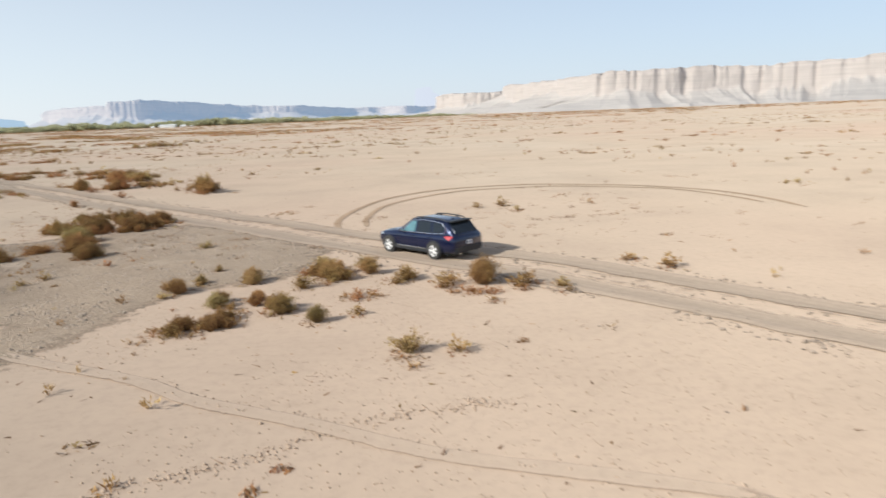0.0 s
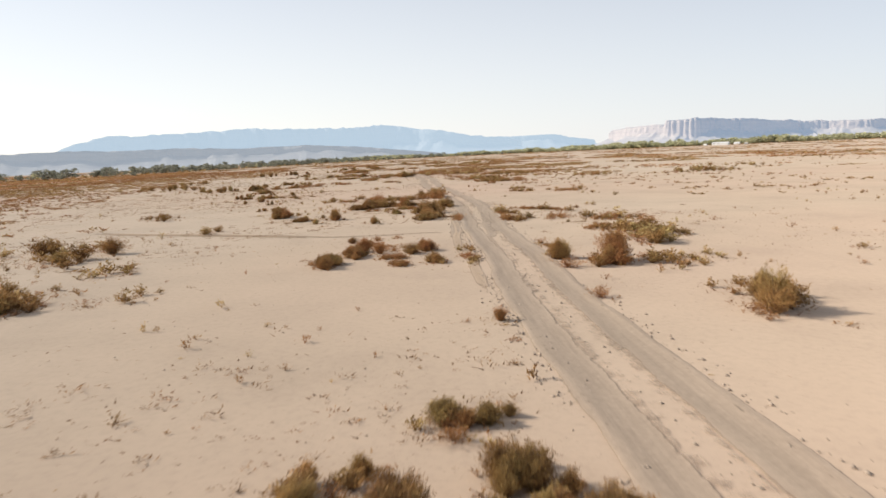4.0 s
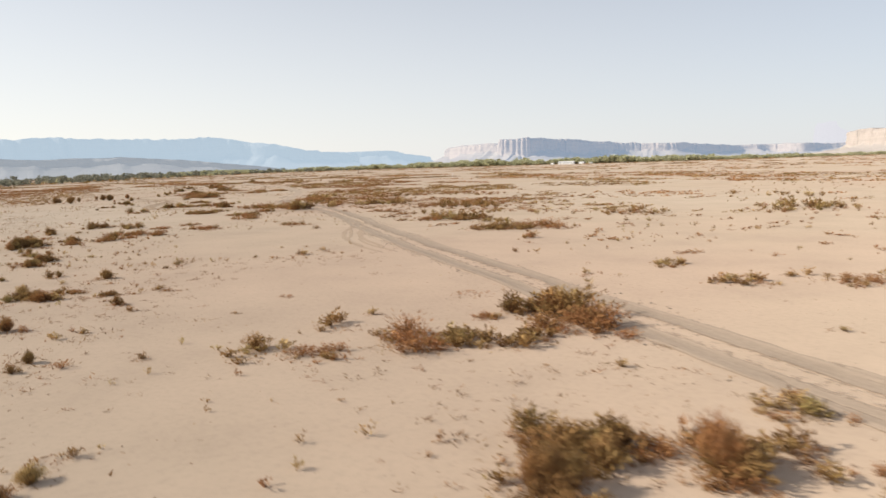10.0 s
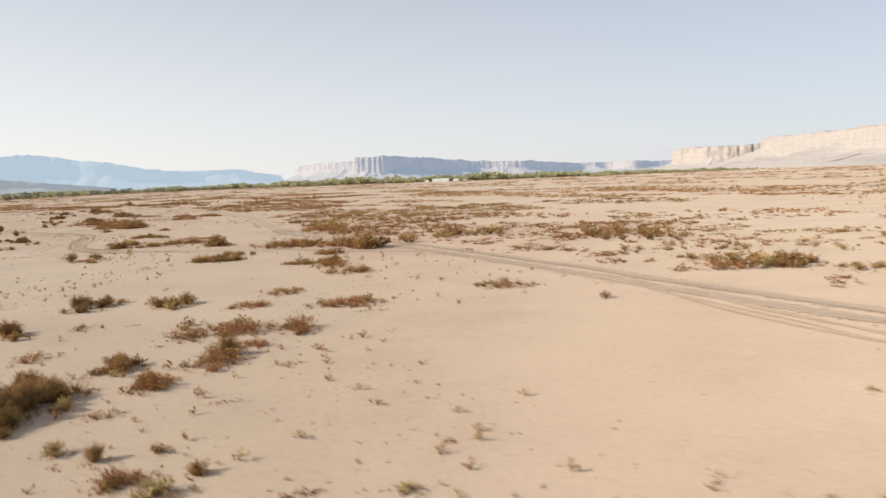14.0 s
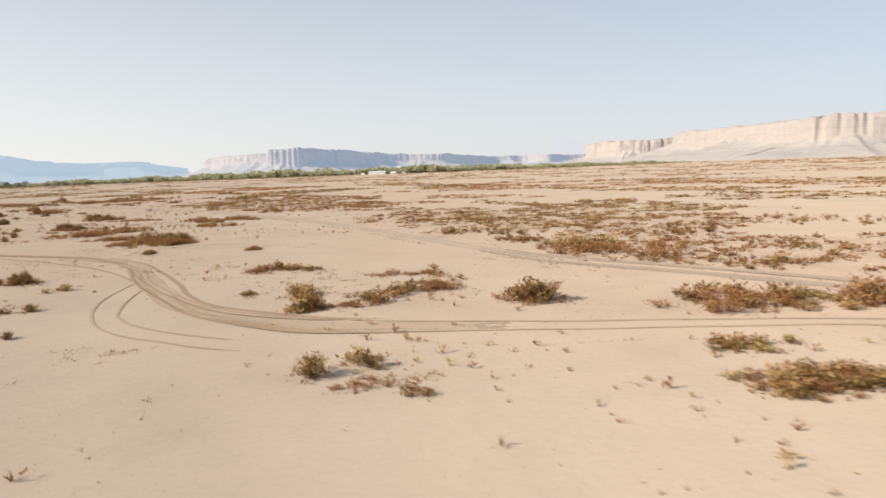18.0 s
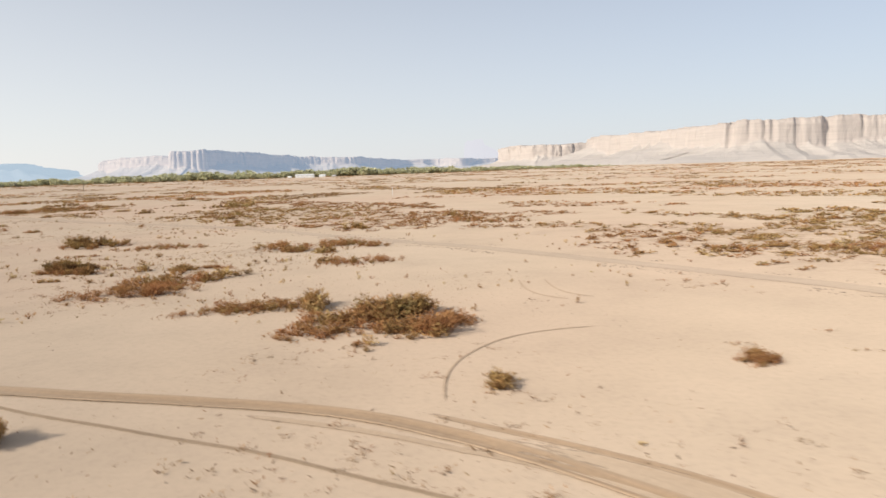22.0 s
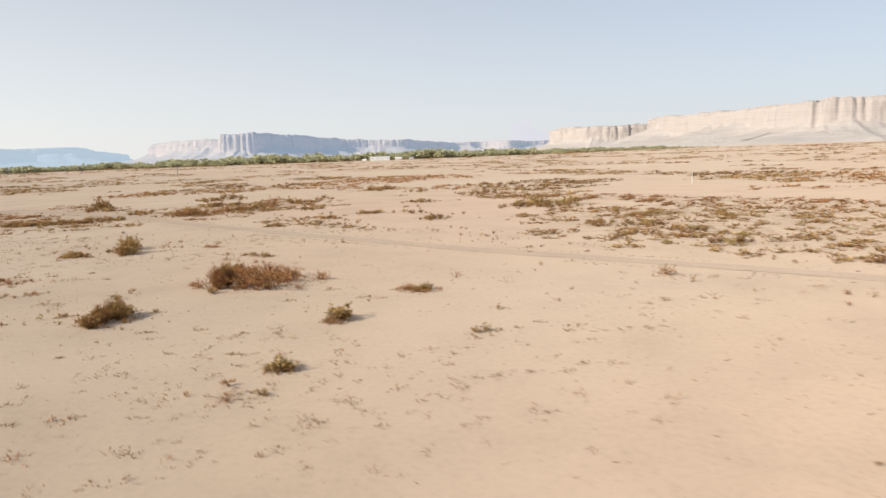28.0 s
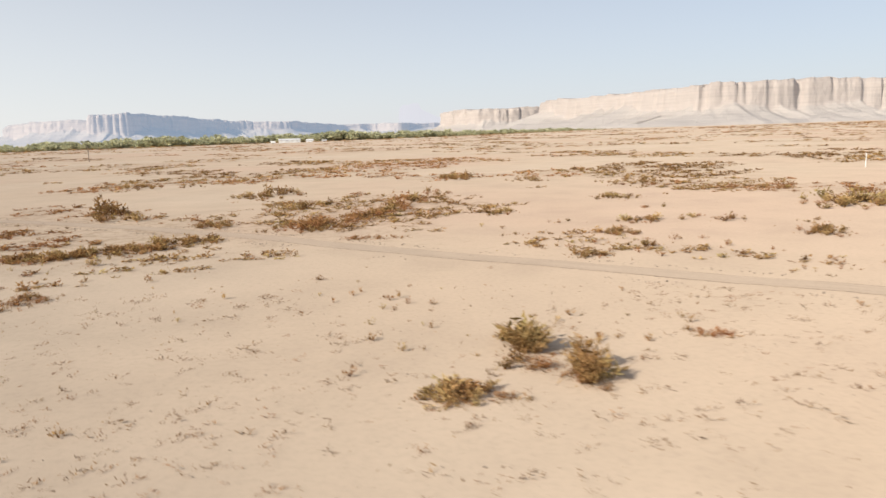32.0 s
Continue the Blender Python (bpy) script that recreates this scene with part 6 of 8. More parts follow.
patch(-49.3, 84.1, 0.33, 0.14, 6, 2, 0.31, "rust")
patch(-93.6, 168.2, 2.32, 2.88, 24, 3, 1.19, "rust")
patch(-79.4, 215.7, 7.11, 5.30, 12, 5, 1.34, "ochre")
patch(-251.6, 194.7, 9.30, 9.48, 54, 6, 1.97, "dark")
patch(-130.0, 106.5, 0.58, 0.53, 54, 3, 0.99, "ochre")
patch(-132.4, 109.2, 0.76, 0.62, 53, 3, 0.76, "dark")
patch(-128.9, 107.6, 0.62, 0.43, 51, 2, 0.49, "dark")
patch(-133.2, 106.8, 0.49, 0.40, 56, 2, 0.53, "rust")
patch(-124.6, 107.6, 0.47, 0.15, 47, 1, 0.19, "rust")
patch(-124.8, 112.3, 0.15, 0.18, 43, 1, 0.28, "yellow")
patch(-121.5, 103.7, 0.47, 0.34, 49, 2, 0.79, "ochre")
patch(-124.8, 100.6, 0.39, 0.35, 57, 2, 0.69, "rust")
patch(-117.0, 104.6, 0.19, 0.29, 42, 2, 0.83, "ochre")
patch(-116.7, 104.9, 0.36, 0.14, 41, 1, 0.21, "dark")
patch(-114.5, 103.2, 0.35, 0.12, 39, 1, 0.24, "rust")
patch(-115.9, 102.4, 0.36, 0.12, 43, 1, 0.24, "rust")
patch(-118.1, 101.9, 0.33, 0.18, 47, 1, 0.35, "yellow")
patch(-118.6, 108.2, 0.46, 0.18, 39, 1, 0.23, "dark")
patch(-120.9, 110.9, 0.48, 0.29, 40, 1, 0.32, "ochre")
patch(-117.4, 111.5, 0.05, 0.13, 34, 1, 0.74, "yellow")
patch(-116.8, 109.8, 0.16, 0.12, 35, 1, 0.35, "dark")
patch(-118.7, 99.5, 0.20, 0.16, 52, 1, 0.43, "dark")
patch(-116.4, 98.1, 0.05, 0.10, 51, 1, 0.77, "yellow")
patch(-117.1, 97.7, 0.14, 0.10, 52, 1, 0.27, "dark")
patch(-115.2, 98.5, 0.53, 0.20, 48, 3, 0.43, "rust")
patch(-113.8, 99.5, 0.73, 0.19, 44, 3, 0.42, "rust")
patch(-114.8, 100.0, 0.44, 0.17, 45, 2, 0.44, "ochre")
patch(-114.4, 96.1, 0.16, 0.22, 51, 2, 0.94, "yellow")
patch(-114.7, 97.3, 0.52, 0.24, 49, 3, 0.61, "dark")
patch(-113.0, 97.4, 0.54, 0.21, 46, 3, 0.68, "dark")
patch(-112.1, 97.9, 0.30, 0.16, 44, 2, 0.58, "ochre")
patch(-113.0, 100.2, 0.21, 0.13, 41, 1, 0.21, "dark")
patch(-110.5, 100.2, 0.40, 0.14, 36, 3, 0.40, "dark")
patch(-109.4, 101.1, 0.26, 0.11, 33, 2, 0.28, "rust")
patch(-110.9, 98.9, 0.28, 0.11, 39, 1, 0.19, "rust")
patch(-108.8, 98.7, 0.18, 0.10, 35, 1, 0.18, "dark")
patch(-110.3, 99.6, 0.19, 0.10, 37, 1, 0.19, "rust")
patch(-116.3, 95.0, 0.56, 0.23, 57, 3, 0.51, "dark")
patch(-117.5, 95.9, 0.29, 0.20, 56, 2, 0.75, "yellow")
patch(-109.2, 103.2, 0.33, 0.16, 30, 2, 0.43, "ochre")
patch(-108.2, 102.8, 0.23, 0.12, 28, 2, 0.29, "rust")
patch(-107.5, 103.1, 0.24, 0.10, 26, 1, 0.12, "rust")
patch(-107.0, 98.2, 0.10, 0.16, 31, 2, 0.81, "ochre")
patch(-106.5, 98.4, 0.14, 0.10, 30, 1, 0.24, "rust")
patch(-104.7, 97.5, 0.11, 0.10, 26, 1, 0.44, "yellow")
patch(-111.3, 119.8, 0.36, 0.34, 20, 2, 0.69, "ochre")
patch(-111.3, 122.8, 0.34, 0.29, 19, 1, 0.45, "ochre")
patch(-110.0, 122.0, 0.25, 0.18, 18, 1, 0.22, "rust")
patch(-114.3, 117.2, 0.08, 0.16, 26, 1, 0.34, "yellow")
patch(-112.1, 117.3, 0.42, 0.23, 23, 2, 0.33, "rust")
patch(-114.6, 124.4, 0.09, 0.10, 22, 1, 0.24, "ochre")
patch(-116.8, 123.3, 0.09, 0.10, 25, 1, 0.24, "ochre")
patch(-108.8, 121.2, 0.11, 0.10, 16, 1, 0.21, "dark")
patch(-96.1, 136.1, 0.28, 0.76, -2, 2, 1.21, "ochre")
patch(-104.1, 143.8, 1.92, 1.20, 6, 5, 0.85, "ochre")
patch(-102.3, 145.3, 2.07, 1.25, 4, 6, 1.19, "ochre")
patch(-99.7, 147.6, 1.34, 1.34, 2, 4, 1.24, "rust")
patch(-96.9, 147.9, 0.86, 1.35, -1, 3, 1.13, "rust")
patch(-120.3, 172.9, 2.02, 1.82, 14, 3, 0.64, "rust")
patch(-94.7, 132.6, 0.64, 0.40, -3, 1, 0.26, "rust")
patch(-93.4, 126.2, 0.05, 0.10, -5, 1, 0.53, "olive")
patch(-98.8, 103.8, 0.35, 0.16, 3, 2, 0.27, "rust")
patch(-98.4, 99.3, 0.21, 0.10, 3, 1, 0.22, "rust")
patch(-107.4, 168.9, 1.82, 1.59, 7, 2, 0.75, "rust")
patch(-172.1, 194.0, 5.11, 3.40, -5, 14, 1.43, "rust")
patch(-164.9, 188.1, 5.37, 2.27, -12, 12, 0.97, "ochre")
patch(-160.4, 214.2, 4.34, 2.77, -12, 7, 0.91, "dark")
patch(-167.6, 171.9, 2.26, 1.16, -14, 7, 1.20, "rust")
patch(-162.5, 172.9, 2.99, 1.11, -20, 6, 1.14, "ochre")
patch(-178.9, 174.1, 0.85, 0.70, 2, 4, 1.11, "rust")
patch(-185.1, 176.7, 2.27, 1.01, 10, 5, 1.05, "rust")
patch(-144.1, 223.0, 7.38, 3.69, -20, 8, 1.05, "rust")
patch(-174.0, 221.4, 5.50, 2.37, -2, 6, 0.69, "rust")
patch(-156.0, 198.1, 3.08, 1.42, -18, 4, 0.64, "ochre")
patch(-167.7, 158.7, 1.49, 0.73, -20, 6, 0.80, "rust")
patch(-169.6, 157.6, 0.40, 0.29, -17, 2, 0.55, "dark")
patch(-243.8, 221.5, 2.75, 1.67, 26, 8, 1.13, "rust")
patch(-235.3, 214.1, 1.71, 0.46, 20, 4, 0.52, "rust")
patch(-234.7, 215.4, 0.36, 0.48, 19, 2, 0.83, "rust")
patch(-232.3, 214.9, 1.39, 0.72, 16, 5, 0.80, "rust")
patch(-229.4, 214.6, 0.48, 0.69, 12, 4, 1.25, "ochre")
patch(-227.8, 208.3, 1.40, 0.62, 12, 5, 0.76, "rust")
patch(-228.0, 210.9, 1.12, 0.71, 12, 5, 0.97, "rust")
patch(-225.6, 211.5, 0.92, 0.86, 8, 6, 1.46, "rust")
patch(-223.6, 212.7, 0.78, 0.90, 4, 6, 1.50, "ochre")
patch(-222.6, 208.5, 0.98, 0.60, 3, 6, 1.34, "rust")
patch(-221.0, 210.5, 0.71, 0.54, 1, 4, 0.79, "rust")
patch(-225.0, 205.7, 0.36, 0.31, 8, 2, 0.69, "ochre")
patch(-223.9, 209.0, 0.54, 0.50, 5, 3, 0.76, "dark")
patch(-229.2, 235.5, 2.17, 1.15, 8, 5, 0.85, "rust")
patch(-219.2, 199.6, 0.27, 0.34, -3, 3, 0.63, "ochre")
patch(-208.6, 202.0, 0.34, 0.38, -24, 4, 0.69, "rust")
patch(-208.4, 204.5, 0.47, 0.17, -22, 1, 0.17, "rust")
patch(-203.5, 206.3, 0.38, 0.20, -29, 1, 0.16, "rust")
patch(-203.8, 202.9, 0.48, 0.23, -31, 1, 0.17, "rust")
patch(-197.2, 235.9, 1.28, 1.09, -21, 3, 0.79, "ochre")
patch(-189.6, 234.8, 2.94, 1.85, -27, 6, 0.93, "ochre")
patch(-185.6, 234.2, 1.92, 1.45, -30, 4, 0.84, "rust")
patch(-263.9, 255.7, 2.26, 1.52, 15, 9, 1.48, "dark")
patch(-265.9, 257.9, 0.58, 1.12, 17, 2, 1.19, "rust")
patch(-254.1, 251.7, 3.39, 1.01, 5, 8, 0.70, "rust")
patch(-253.5, 254.1, 0.73, 0.56, 4, 2, 0.57, "ochre")
patch(-255.5, 252.5, 0.67, 0.63, 6, 2, 0.63, "dark")
patch(-239.2, 248.5, 2.53, 1.30, -15, 9, 1.11, "rust")
patch(-237.7, 245.4, 0.81, 0.49, -19, 3, 0.84, "ochre")
patch(-232.5, 249.8, 3.44, 1.08, -23, 9, 0.88, "rust")
patch(-234.1, 244.1, 0.64, 0.50, -24, 3, 0.84, "ochre")
patch(-235.6, 270.7, 1.66, 1.49, -13, 4, 1.13, "ochre")
patch(-235.0, 303.7, 2.04, 1.90, -9, 2, 0.84, "ochre")
patch(-219.7, 291.5, 2.11, 2.00, -20, 4, 1.08, "ochre")
patch(-216.5, 275.8, 5.32, 1.75, -26, 7, 0.79, "rust")
patch(-256.0, 235.2, 0.96, 0.85, 11, 7, 1.38, "dark")
patch(-256.6, 232.9, 0.15, 0.22, 13, 2, 0.82, "rust")
patch(-256.7, 238.2, 0.44, 0.41, 11, 2, 0.83, "ochre")
patch(-254.4, 236.2, 0.41, 0.45, 8, 3, 0.78, "dark")
patch(-253.8, 233.1, 0.92, 0.36, 7, 5, 0.70, "rust")
patch(-252.3, 232.2, 0.24, 0.27, 4, 3, 0.94, "dark")
patch(-252.1, 234.9, 0.21, 0.20, 3, 1, 0.62, "ochre")
patch(-253.3, 237.2, 0.53, 0.28, 5, 2, 0.53, "rust")
patch(-250.1, 235.4, 1.19, 0.21, -1, 4, 0.30, "rust")
patch(-247.9, 233.5, 0.05, 0.22, -6, 2, 1.06, "yellow")
patch(-249.4, 230.8, 0.22, 0.12, -3, 1, 0.43, "yellow")
patch(-249.6, 227.7, 0.13, 0.12, -3, 1, 0.45, "ochre")
patch(-251.7, 229.9, 0.40, 0.17, 3, 2, 0.33, "dark")
patch(-253.5, 228.6, 0.69, 0.16, 8, 3, 0.35, "ochre")
patch(-253.3, 228.8, 0.17, 0.10, 8, 1, 0.40, "yellow")
patch(-258.1, 231.5, 0.05, 0.10, 17, 1, 0.46, "yellow")
patch(-263.2, 232.7, 0.10, 0.21, 27, 2, 0.88, "ochre")
patch(-264.5, 235.6, 0.65, 0.21, 26, 2, 0.34, "rust")
patch(-265.6, 236.5, 0.13, 0.17, 27, 1, 0.35, "dark")
patch(-265.6, 230.5, 0.42, 0.25, 33, 2, 0.40, "dark")
patch(-264.2, 232.0, 0.88, 0.17, 29, 2, 0.20, "rust")
patch(-262.0, 228.7, 0.26, 0.16, 28, 1, 0.61, "ochre")
patch(-261.6, 229.1, 1.04, 0.16, 27, 3, 0.27, "rust")
patch(-261.2, 229.6, 0.05, 0.10, 26, 1, 0.49, "yellow")
patch(-263.2, 230.8, 0.37, 0.15, 28, 1, 0.19, "rust")
patch(-269.0, 235.0, 0.41, 0.35, 34, 2, 1.00, "ochre")
patch(-256.2, 224.5, 0.05, 0.11, 18, 1, 0.64, "yellow")
patch(-259.2, 224.7, 0.18, 0.10, 27, 1, 0.18, "rust")
patch(-263.2, 242.9, 0.24, 0.22, 20, 1, 0.33, "dark")
patch(-261.7, 244.0, 0.31, 0.23, 17, 1, 0.40, "ochre")
patch(-260.0, 245.3, 1.49, 0.39, 14, 3, 0.34, "rust")
patch(-257.2, 242.9, 0.77, 0.34, 11, 2, 0.32, "rust")
patch(-258.7, 245.8, 0.48, 0.32, 12, 1, 0.41, "rust")
patch(-255.8, 242.6, 0.26, 0.20, 9, 1, 0.44, "yellow")
patch(-251.1, 244.0, 0.05, 0.14, 1, 1, 0.64, "yellow")
patch(-251.2, 240.3, 0.41, 0.23, 1, 1, 0.35, "ochre")
patch(-252.8, 242.6, 0.36, 0.19, 4, 1, 0.19, "rust")
patch(-259.7, 264.1, 0.07, 0.33, 9, 1, 0.50, "yellow")
patch(-257.9, 262.8, 0.11, 0.32, 8, 1, 0.39, "yellow")
patch(-270.3, 246.8, 0.20, 0.30, 27, 1, 0.39, "dark")
patch(-266.8, 242.7, 0.40, 0.23, 25, 1, 0.21, "rust")
patch(-269.6, 238.0, 0.23, 0.20, 32, 1, 0.32, "rust")
patch(-263.4, 238.0, 0.10, 0.12, 23, 1, 0.24, "dark")
patch(-244.7, 234.0, 0.85, 0.40, -12, 4, 0.73, "ochre")
patch(-245.4, 234.9, 0.12, 0.13, -10, 1, 0.45, "yellow")
patch(-242.0, 234.7, 1.16, 0.26, -17, 4, 0.41, "rust")
patch(-244.0, 231.5, 0.26, 0.27, -15, 2, 0.90, "ochre")
patch(-239.0, 238.3, 0.69, 0.23, -20, 2, 0.35, "dark")
patch(-239.8, 241.2, 0.34, 0.20, -18, 1, 0.25, "dark")
patch(-236.6, 238.7, 0.33, 0.18, -24, 1, 0.24, "ochre")
patch(-239.3, 235.5, 0.07, 0.15, -22, 1, 0.43, "ochre")
patch(-232.5, 236.4, 0.76, 0.49, -32, 3, 0.90, "ochre")
patch(-241.9, 230.3, 0.26, 0.20, -21, 1, 0.62, "yellow")
patch(-245.8, 226.7, 0.50, 0.27, -14, 2, 0.88, "rust")
patch(-245.1, 227.4, 0.25, 0.19, -15, 1, 0.69, "ochre")
patch(-246.1, 228.7, 0.11, 0.11, -12, 1, 0.40, "yellow")
patch(-243.2, 228.6, 0.49, 0.39, -19, 2, 0.90, "ochre")
patch(-243.4, 227.0, 0.43, 0.29, -20, 2, 0.92, "rust")
patch(-241.1, 228.5, 0.90, 0.47, -24, 3, 0.92, "rust")
patch(-239.6, 230.2, 0.58, 0.35, -26, 2, 0.68, "ochre")
patch(-238.8, 229.1, 0.58, 0.53, -28, 2, 1.11, "ochre")
patch(-240.3, 227.2, 0.89, 0.39, -27, 3, 0.85, "rust")
patch(-242.8, 224.8, 1.31, 0.42, -24, 4, 0.89, "rust")
patch(-242.9, 226.2, 0.72, 0.33, -22, 2, 0.82, "ochre")
patch(-240.9, 224.8, 0.73, 0.27, -29, 2, 0.55, "rust")
patch(-245.2, 224.0, 0.69, 0.15, -18, 3, 0.41, "rust")
patch(-243.2, 223.4, 1.05, 0.15, -25, 2, 0.50, "rust")
patch(-241.5, 223.4, 0.80, 0.16, -29, 3, 0.43, "rust")
patch(-240.8, 232.5, 0.26, 0.12, -21, 1, 0.19, "rust")
patch(-337.0, 378.8, 2.40, 3.72, 12, 3, 1.94, "dark")
patch(-341.7, 379.3, 1.37, 2.55, 14, 2, 1.18, "ochre")
patch(-343.3, 315.9, 1.83, 0.93, 32, 4, 0.58, "rust")
patch(-344.7, 314.9, 0.95, 0.62, 34, 2, 0.48, "rust")
patch(-326.6, 318.5, 0.49, 0.40, 15, 1, 0.36, "dark")
patch(-317.5, 302.8, 0.28, 0.61, 6, 3, 1.37, "yellow")
patch(-316.0, 299.9, 0.33, 0.41, 4, 3, 1.39, "ochre")
patch(-318.1, 301.7, 0.57, 0.35, 8, 2, 0.65, "dark")
patch(-320.6, 299.2, 0.73, 0.41, 13, 4, 0.78, "ochre")
patch(-319.0, 298.6, 0.36, 0.20, 10, 2, 0.38, "rust")
patch(-321.7, 286.3, 0.15, 0.22, 24, 2, 1.05, "yellow")
patch(-321.3, 286.3, 0.19, 0.11, 23, 1, 0.36, "dark")
patch(-323.6, 289.0, 0.98, 0.23, 26, 4, 0.25, "rust")
patch(-324.3, 287.5, 0.50, 0.13, 29, 2, 0.16, "rust")
patch(-318.8, 286.9, 0.36, 0.13, 16, 3, 0.36, "rust")
patch(-318.4, 288.4, 0.66, 0.12, 13, 3, 0.15, "rust")
patch(-315.8, 288.6, 0.35, 0.10, 6, 2, 0.23, "rust")
patch(-316.1, 284.4, 0.13, 0.10, 9, 1, 0.22, "dark")
patch(-313.3, 289.7, 0.12, 0.10, -1, 1, 0.16, "dark")
patch(-324.8, 285.0, 0.38, 0.10, 34, 1, 0.15, "dark")
patch(-310.3, 286.5, 0.35, 0.10, -11, 1, 0.14, "rust")
patch(-301.9, 288.5, 0.27, 0.18, -31, 2, 0.55, "ochre")
patch(-301.2, 288.4, 0.11, 0.30, -32, 3, 1.17, "ochre")
patch(-300.5, 290.0, 0.28, 0.17, -32, 1, 0.36, "rust")
patch(-305.9, 298.4, 0.36, 0.20, -15, 1, 0.38, "yellow")
patch(-301.9, 296.5, 0.16, 0.19, -23, 1, 0.70, "yellow")
patch(-302.9, 297.3, 1.27, 0.30, -21, 3, 0.38, "ochre")
patch(-304.0, 297.7, 0.25, 0.15, -18, 1, 0.33, "ochre")
patch(-304.8, 295.3, 0.35, 0.17, -18, 1, 0.30, "dark")
patch(-303.5, 294.6, 0.29, 0.12, -21, 1, 0.15, "rust")
patch(-301.7, 293.6, 0.21, 0.16, -26, 1, 0.35, "rust")
patch(-306.3, 290.9, 0.23, 0.10, -18, 1, 0.17, "rust")
patch(-309.6, 303.8, 0.61, 0.32, -7, 3, 0.31, "rust")
patch(-310.4, 304.6, 0.10, 0.13, -5, 1, 0.26, "dark")
patch(-308.9, 399.7, 2.01, 4.21, -2, 3, 1.58, "ochre")
patch(-271.2, 341.8, 0.51, 2.10, -30, 2, 2.04, "yellow")
patch(-273.0, 338.0, 2.95, 1.27, -30, 3, 0.83, "ochre")
patch(-293.8, 313.9, 0.94, 0.37, -24, 2, 0.22, "rust")
patch(-297.9, 283.5, 2.55, 1.23, 9, 7, 1.53, "rust")
patch(-299.6, 286.3, 1.33, 0.87, 11, 4, 1.33, "rust")
patch(-302.7, 273.5, 0.68, 0.52, 23, 4, 1.30, "ochre")
patch(-303.8, 272.9, 0.28, 0.22, 25, 1, 0.66, "dark")
patch(-302.6, 274.9, 0.56, 0.32, 21, 2, 0.89, "ochre")
patch(-290.3, 273.2, 0.34, 0.25, -5, 3, 0.92, "ochre")
patch(-286.9, 280.9, 0.85, 0.32, -10, 3, 0.57, "rust")
patch(-282.7, 270.3, 0.41, 0.24, -25, 2, 0.47, "ochre")
patch(-318.2, 285.1, 2.05, 0.59, 35, 4, 0.39, "rust")
patch(-312.6, 281.1, 1.15, 0.36, 32, 3, 0.27, "rust")
patch(-313.1, 286.6, 0.94, 0.37, 29, 2, 0.30, "rust")
patch(-306.1, 268.4, 0.50, 0.18, 35, 2, 0.26, "rust")
patch(-306.1, 266.8, 0.28, 0.14, 37, 1, 0.25, "dark")
patch(-292.7, 281.4, 0.42, 0.22, 0, 1, 0.29, "rust")
patch(-289.5, 278.8, 0.65, 0.19, -6, 2, 0.27, "rust")
patch(-282.0, 275.2, 0.47, 0.17, -22, 1, 0.30, "rust")
patch(-290.7, 275.6, 0.24, 0.11, -4, 1, 0.24, "dark")
patch(-294.4, 278.1, 0.41, 0.13, 4, 1, 0.21, "dark")
patch(-299.4, 271.0, 0.33, 0.12, 17, 1, 0.17, "dark")
patch(-160.6, 133.5, 1.04, 1.11, 44, 4, 1.08, "dark")
patch(-159.9, 135.5, 0.60, 0.58, 42, 2, 0.64, "rust")
patch(-155.0, 135.2, 1.03, 0.76, 38, 4, 0.94, "ochre")
patch(-155.6, 128.0, 0.51, 0.41, 45, 2, 0.54, "ochre")
patch(-158.5, 125.8, 0.24, 0.63, 49, 2, 1.17, "ochre")
patch(-146.6, 128.6, 2.13, 0.81, 35, 7, 0.75, "rust")
patch(-149.5, 129.6, 0.62, 0.46, 37, 2, 0.58, "ochre")
patch(-142.7, 129.6, 0.52, 0.61, 29, 4, 1.00, "rust")
patch(-149.2, 151.1, 1.42, 0.93, 24, 4, 0.73, "rust")
patch(-143.1, 137.3, 1.75, 0.64, 25, 5, 0.71, "rust")
patch(-140.8, 135.6, 0.76, 0.29, 23, 2, 0.30, "rust")
patch(-152.5, 154.7, 1.26, 1.08, 26, 3, 0.78, "rust")
patch(-143.2, 123.2, 0.74, 0.69, 35, 5, 1.15, "rust")
patch(-139.8, 123.2, 0.49, 0.21, 30, 2, 0.38, "rust")
patch(-144.3, 122.0, 0.21, 0.23, 38, 1, 0.46, "ochre")
patch(-147.1, 121.4, 0.49, 0.49, 42, 3, 0.83, "ochre")
patch(-143.9, 119.3, 0.47, 0.39, 40, 3, 0.69, "rust")
patch(-144.2, 118.7, 0.37, 0.19, 42, 1, 0.32, "dark")
patch(-146.6, 116.4, 0.69, 0.67, 48, 5, 1.32, "ochre")
patch(-145.9, 114.3, 0.07, 0.42, 50, 3, 1.49, "dark")
patch(-146.4, 117.7, 0.54, 0.30, 46, 2, 0.54, "rust")
patch(-142.9, 115.8, 0.52, 0.16, 44, 2, 0.38, "rust")
patch(-147.6, 120.1, 0.24, 0.24, 44, 1, 0.41, "dark")
patch(-141.9, 112.5, 0.15, 0.19, 47, 1, 0.52, "yellow")
patch(-140.3, 112.4, 0.09, 0.23, 45, 1, 0.70, "yellow")
patch(-138.3, 111.2, 0.42, 0.19, 43, 3, 0.49, "rust")
patch(-136.6, 112.2, 0.05, 0.14, 38, 1, 0.55, "yellow")
patch(-137.0, 110.8, 0.25, 0.17, 41, 2, 0.60, "yellow")
patch(-138.8, 113.4, 0.12, 0.14, 40, 1, 0.41, "ochre")
patch(-139.6, 118.0, 0.50, 0.12, 35, 1, 0.14, "rust")
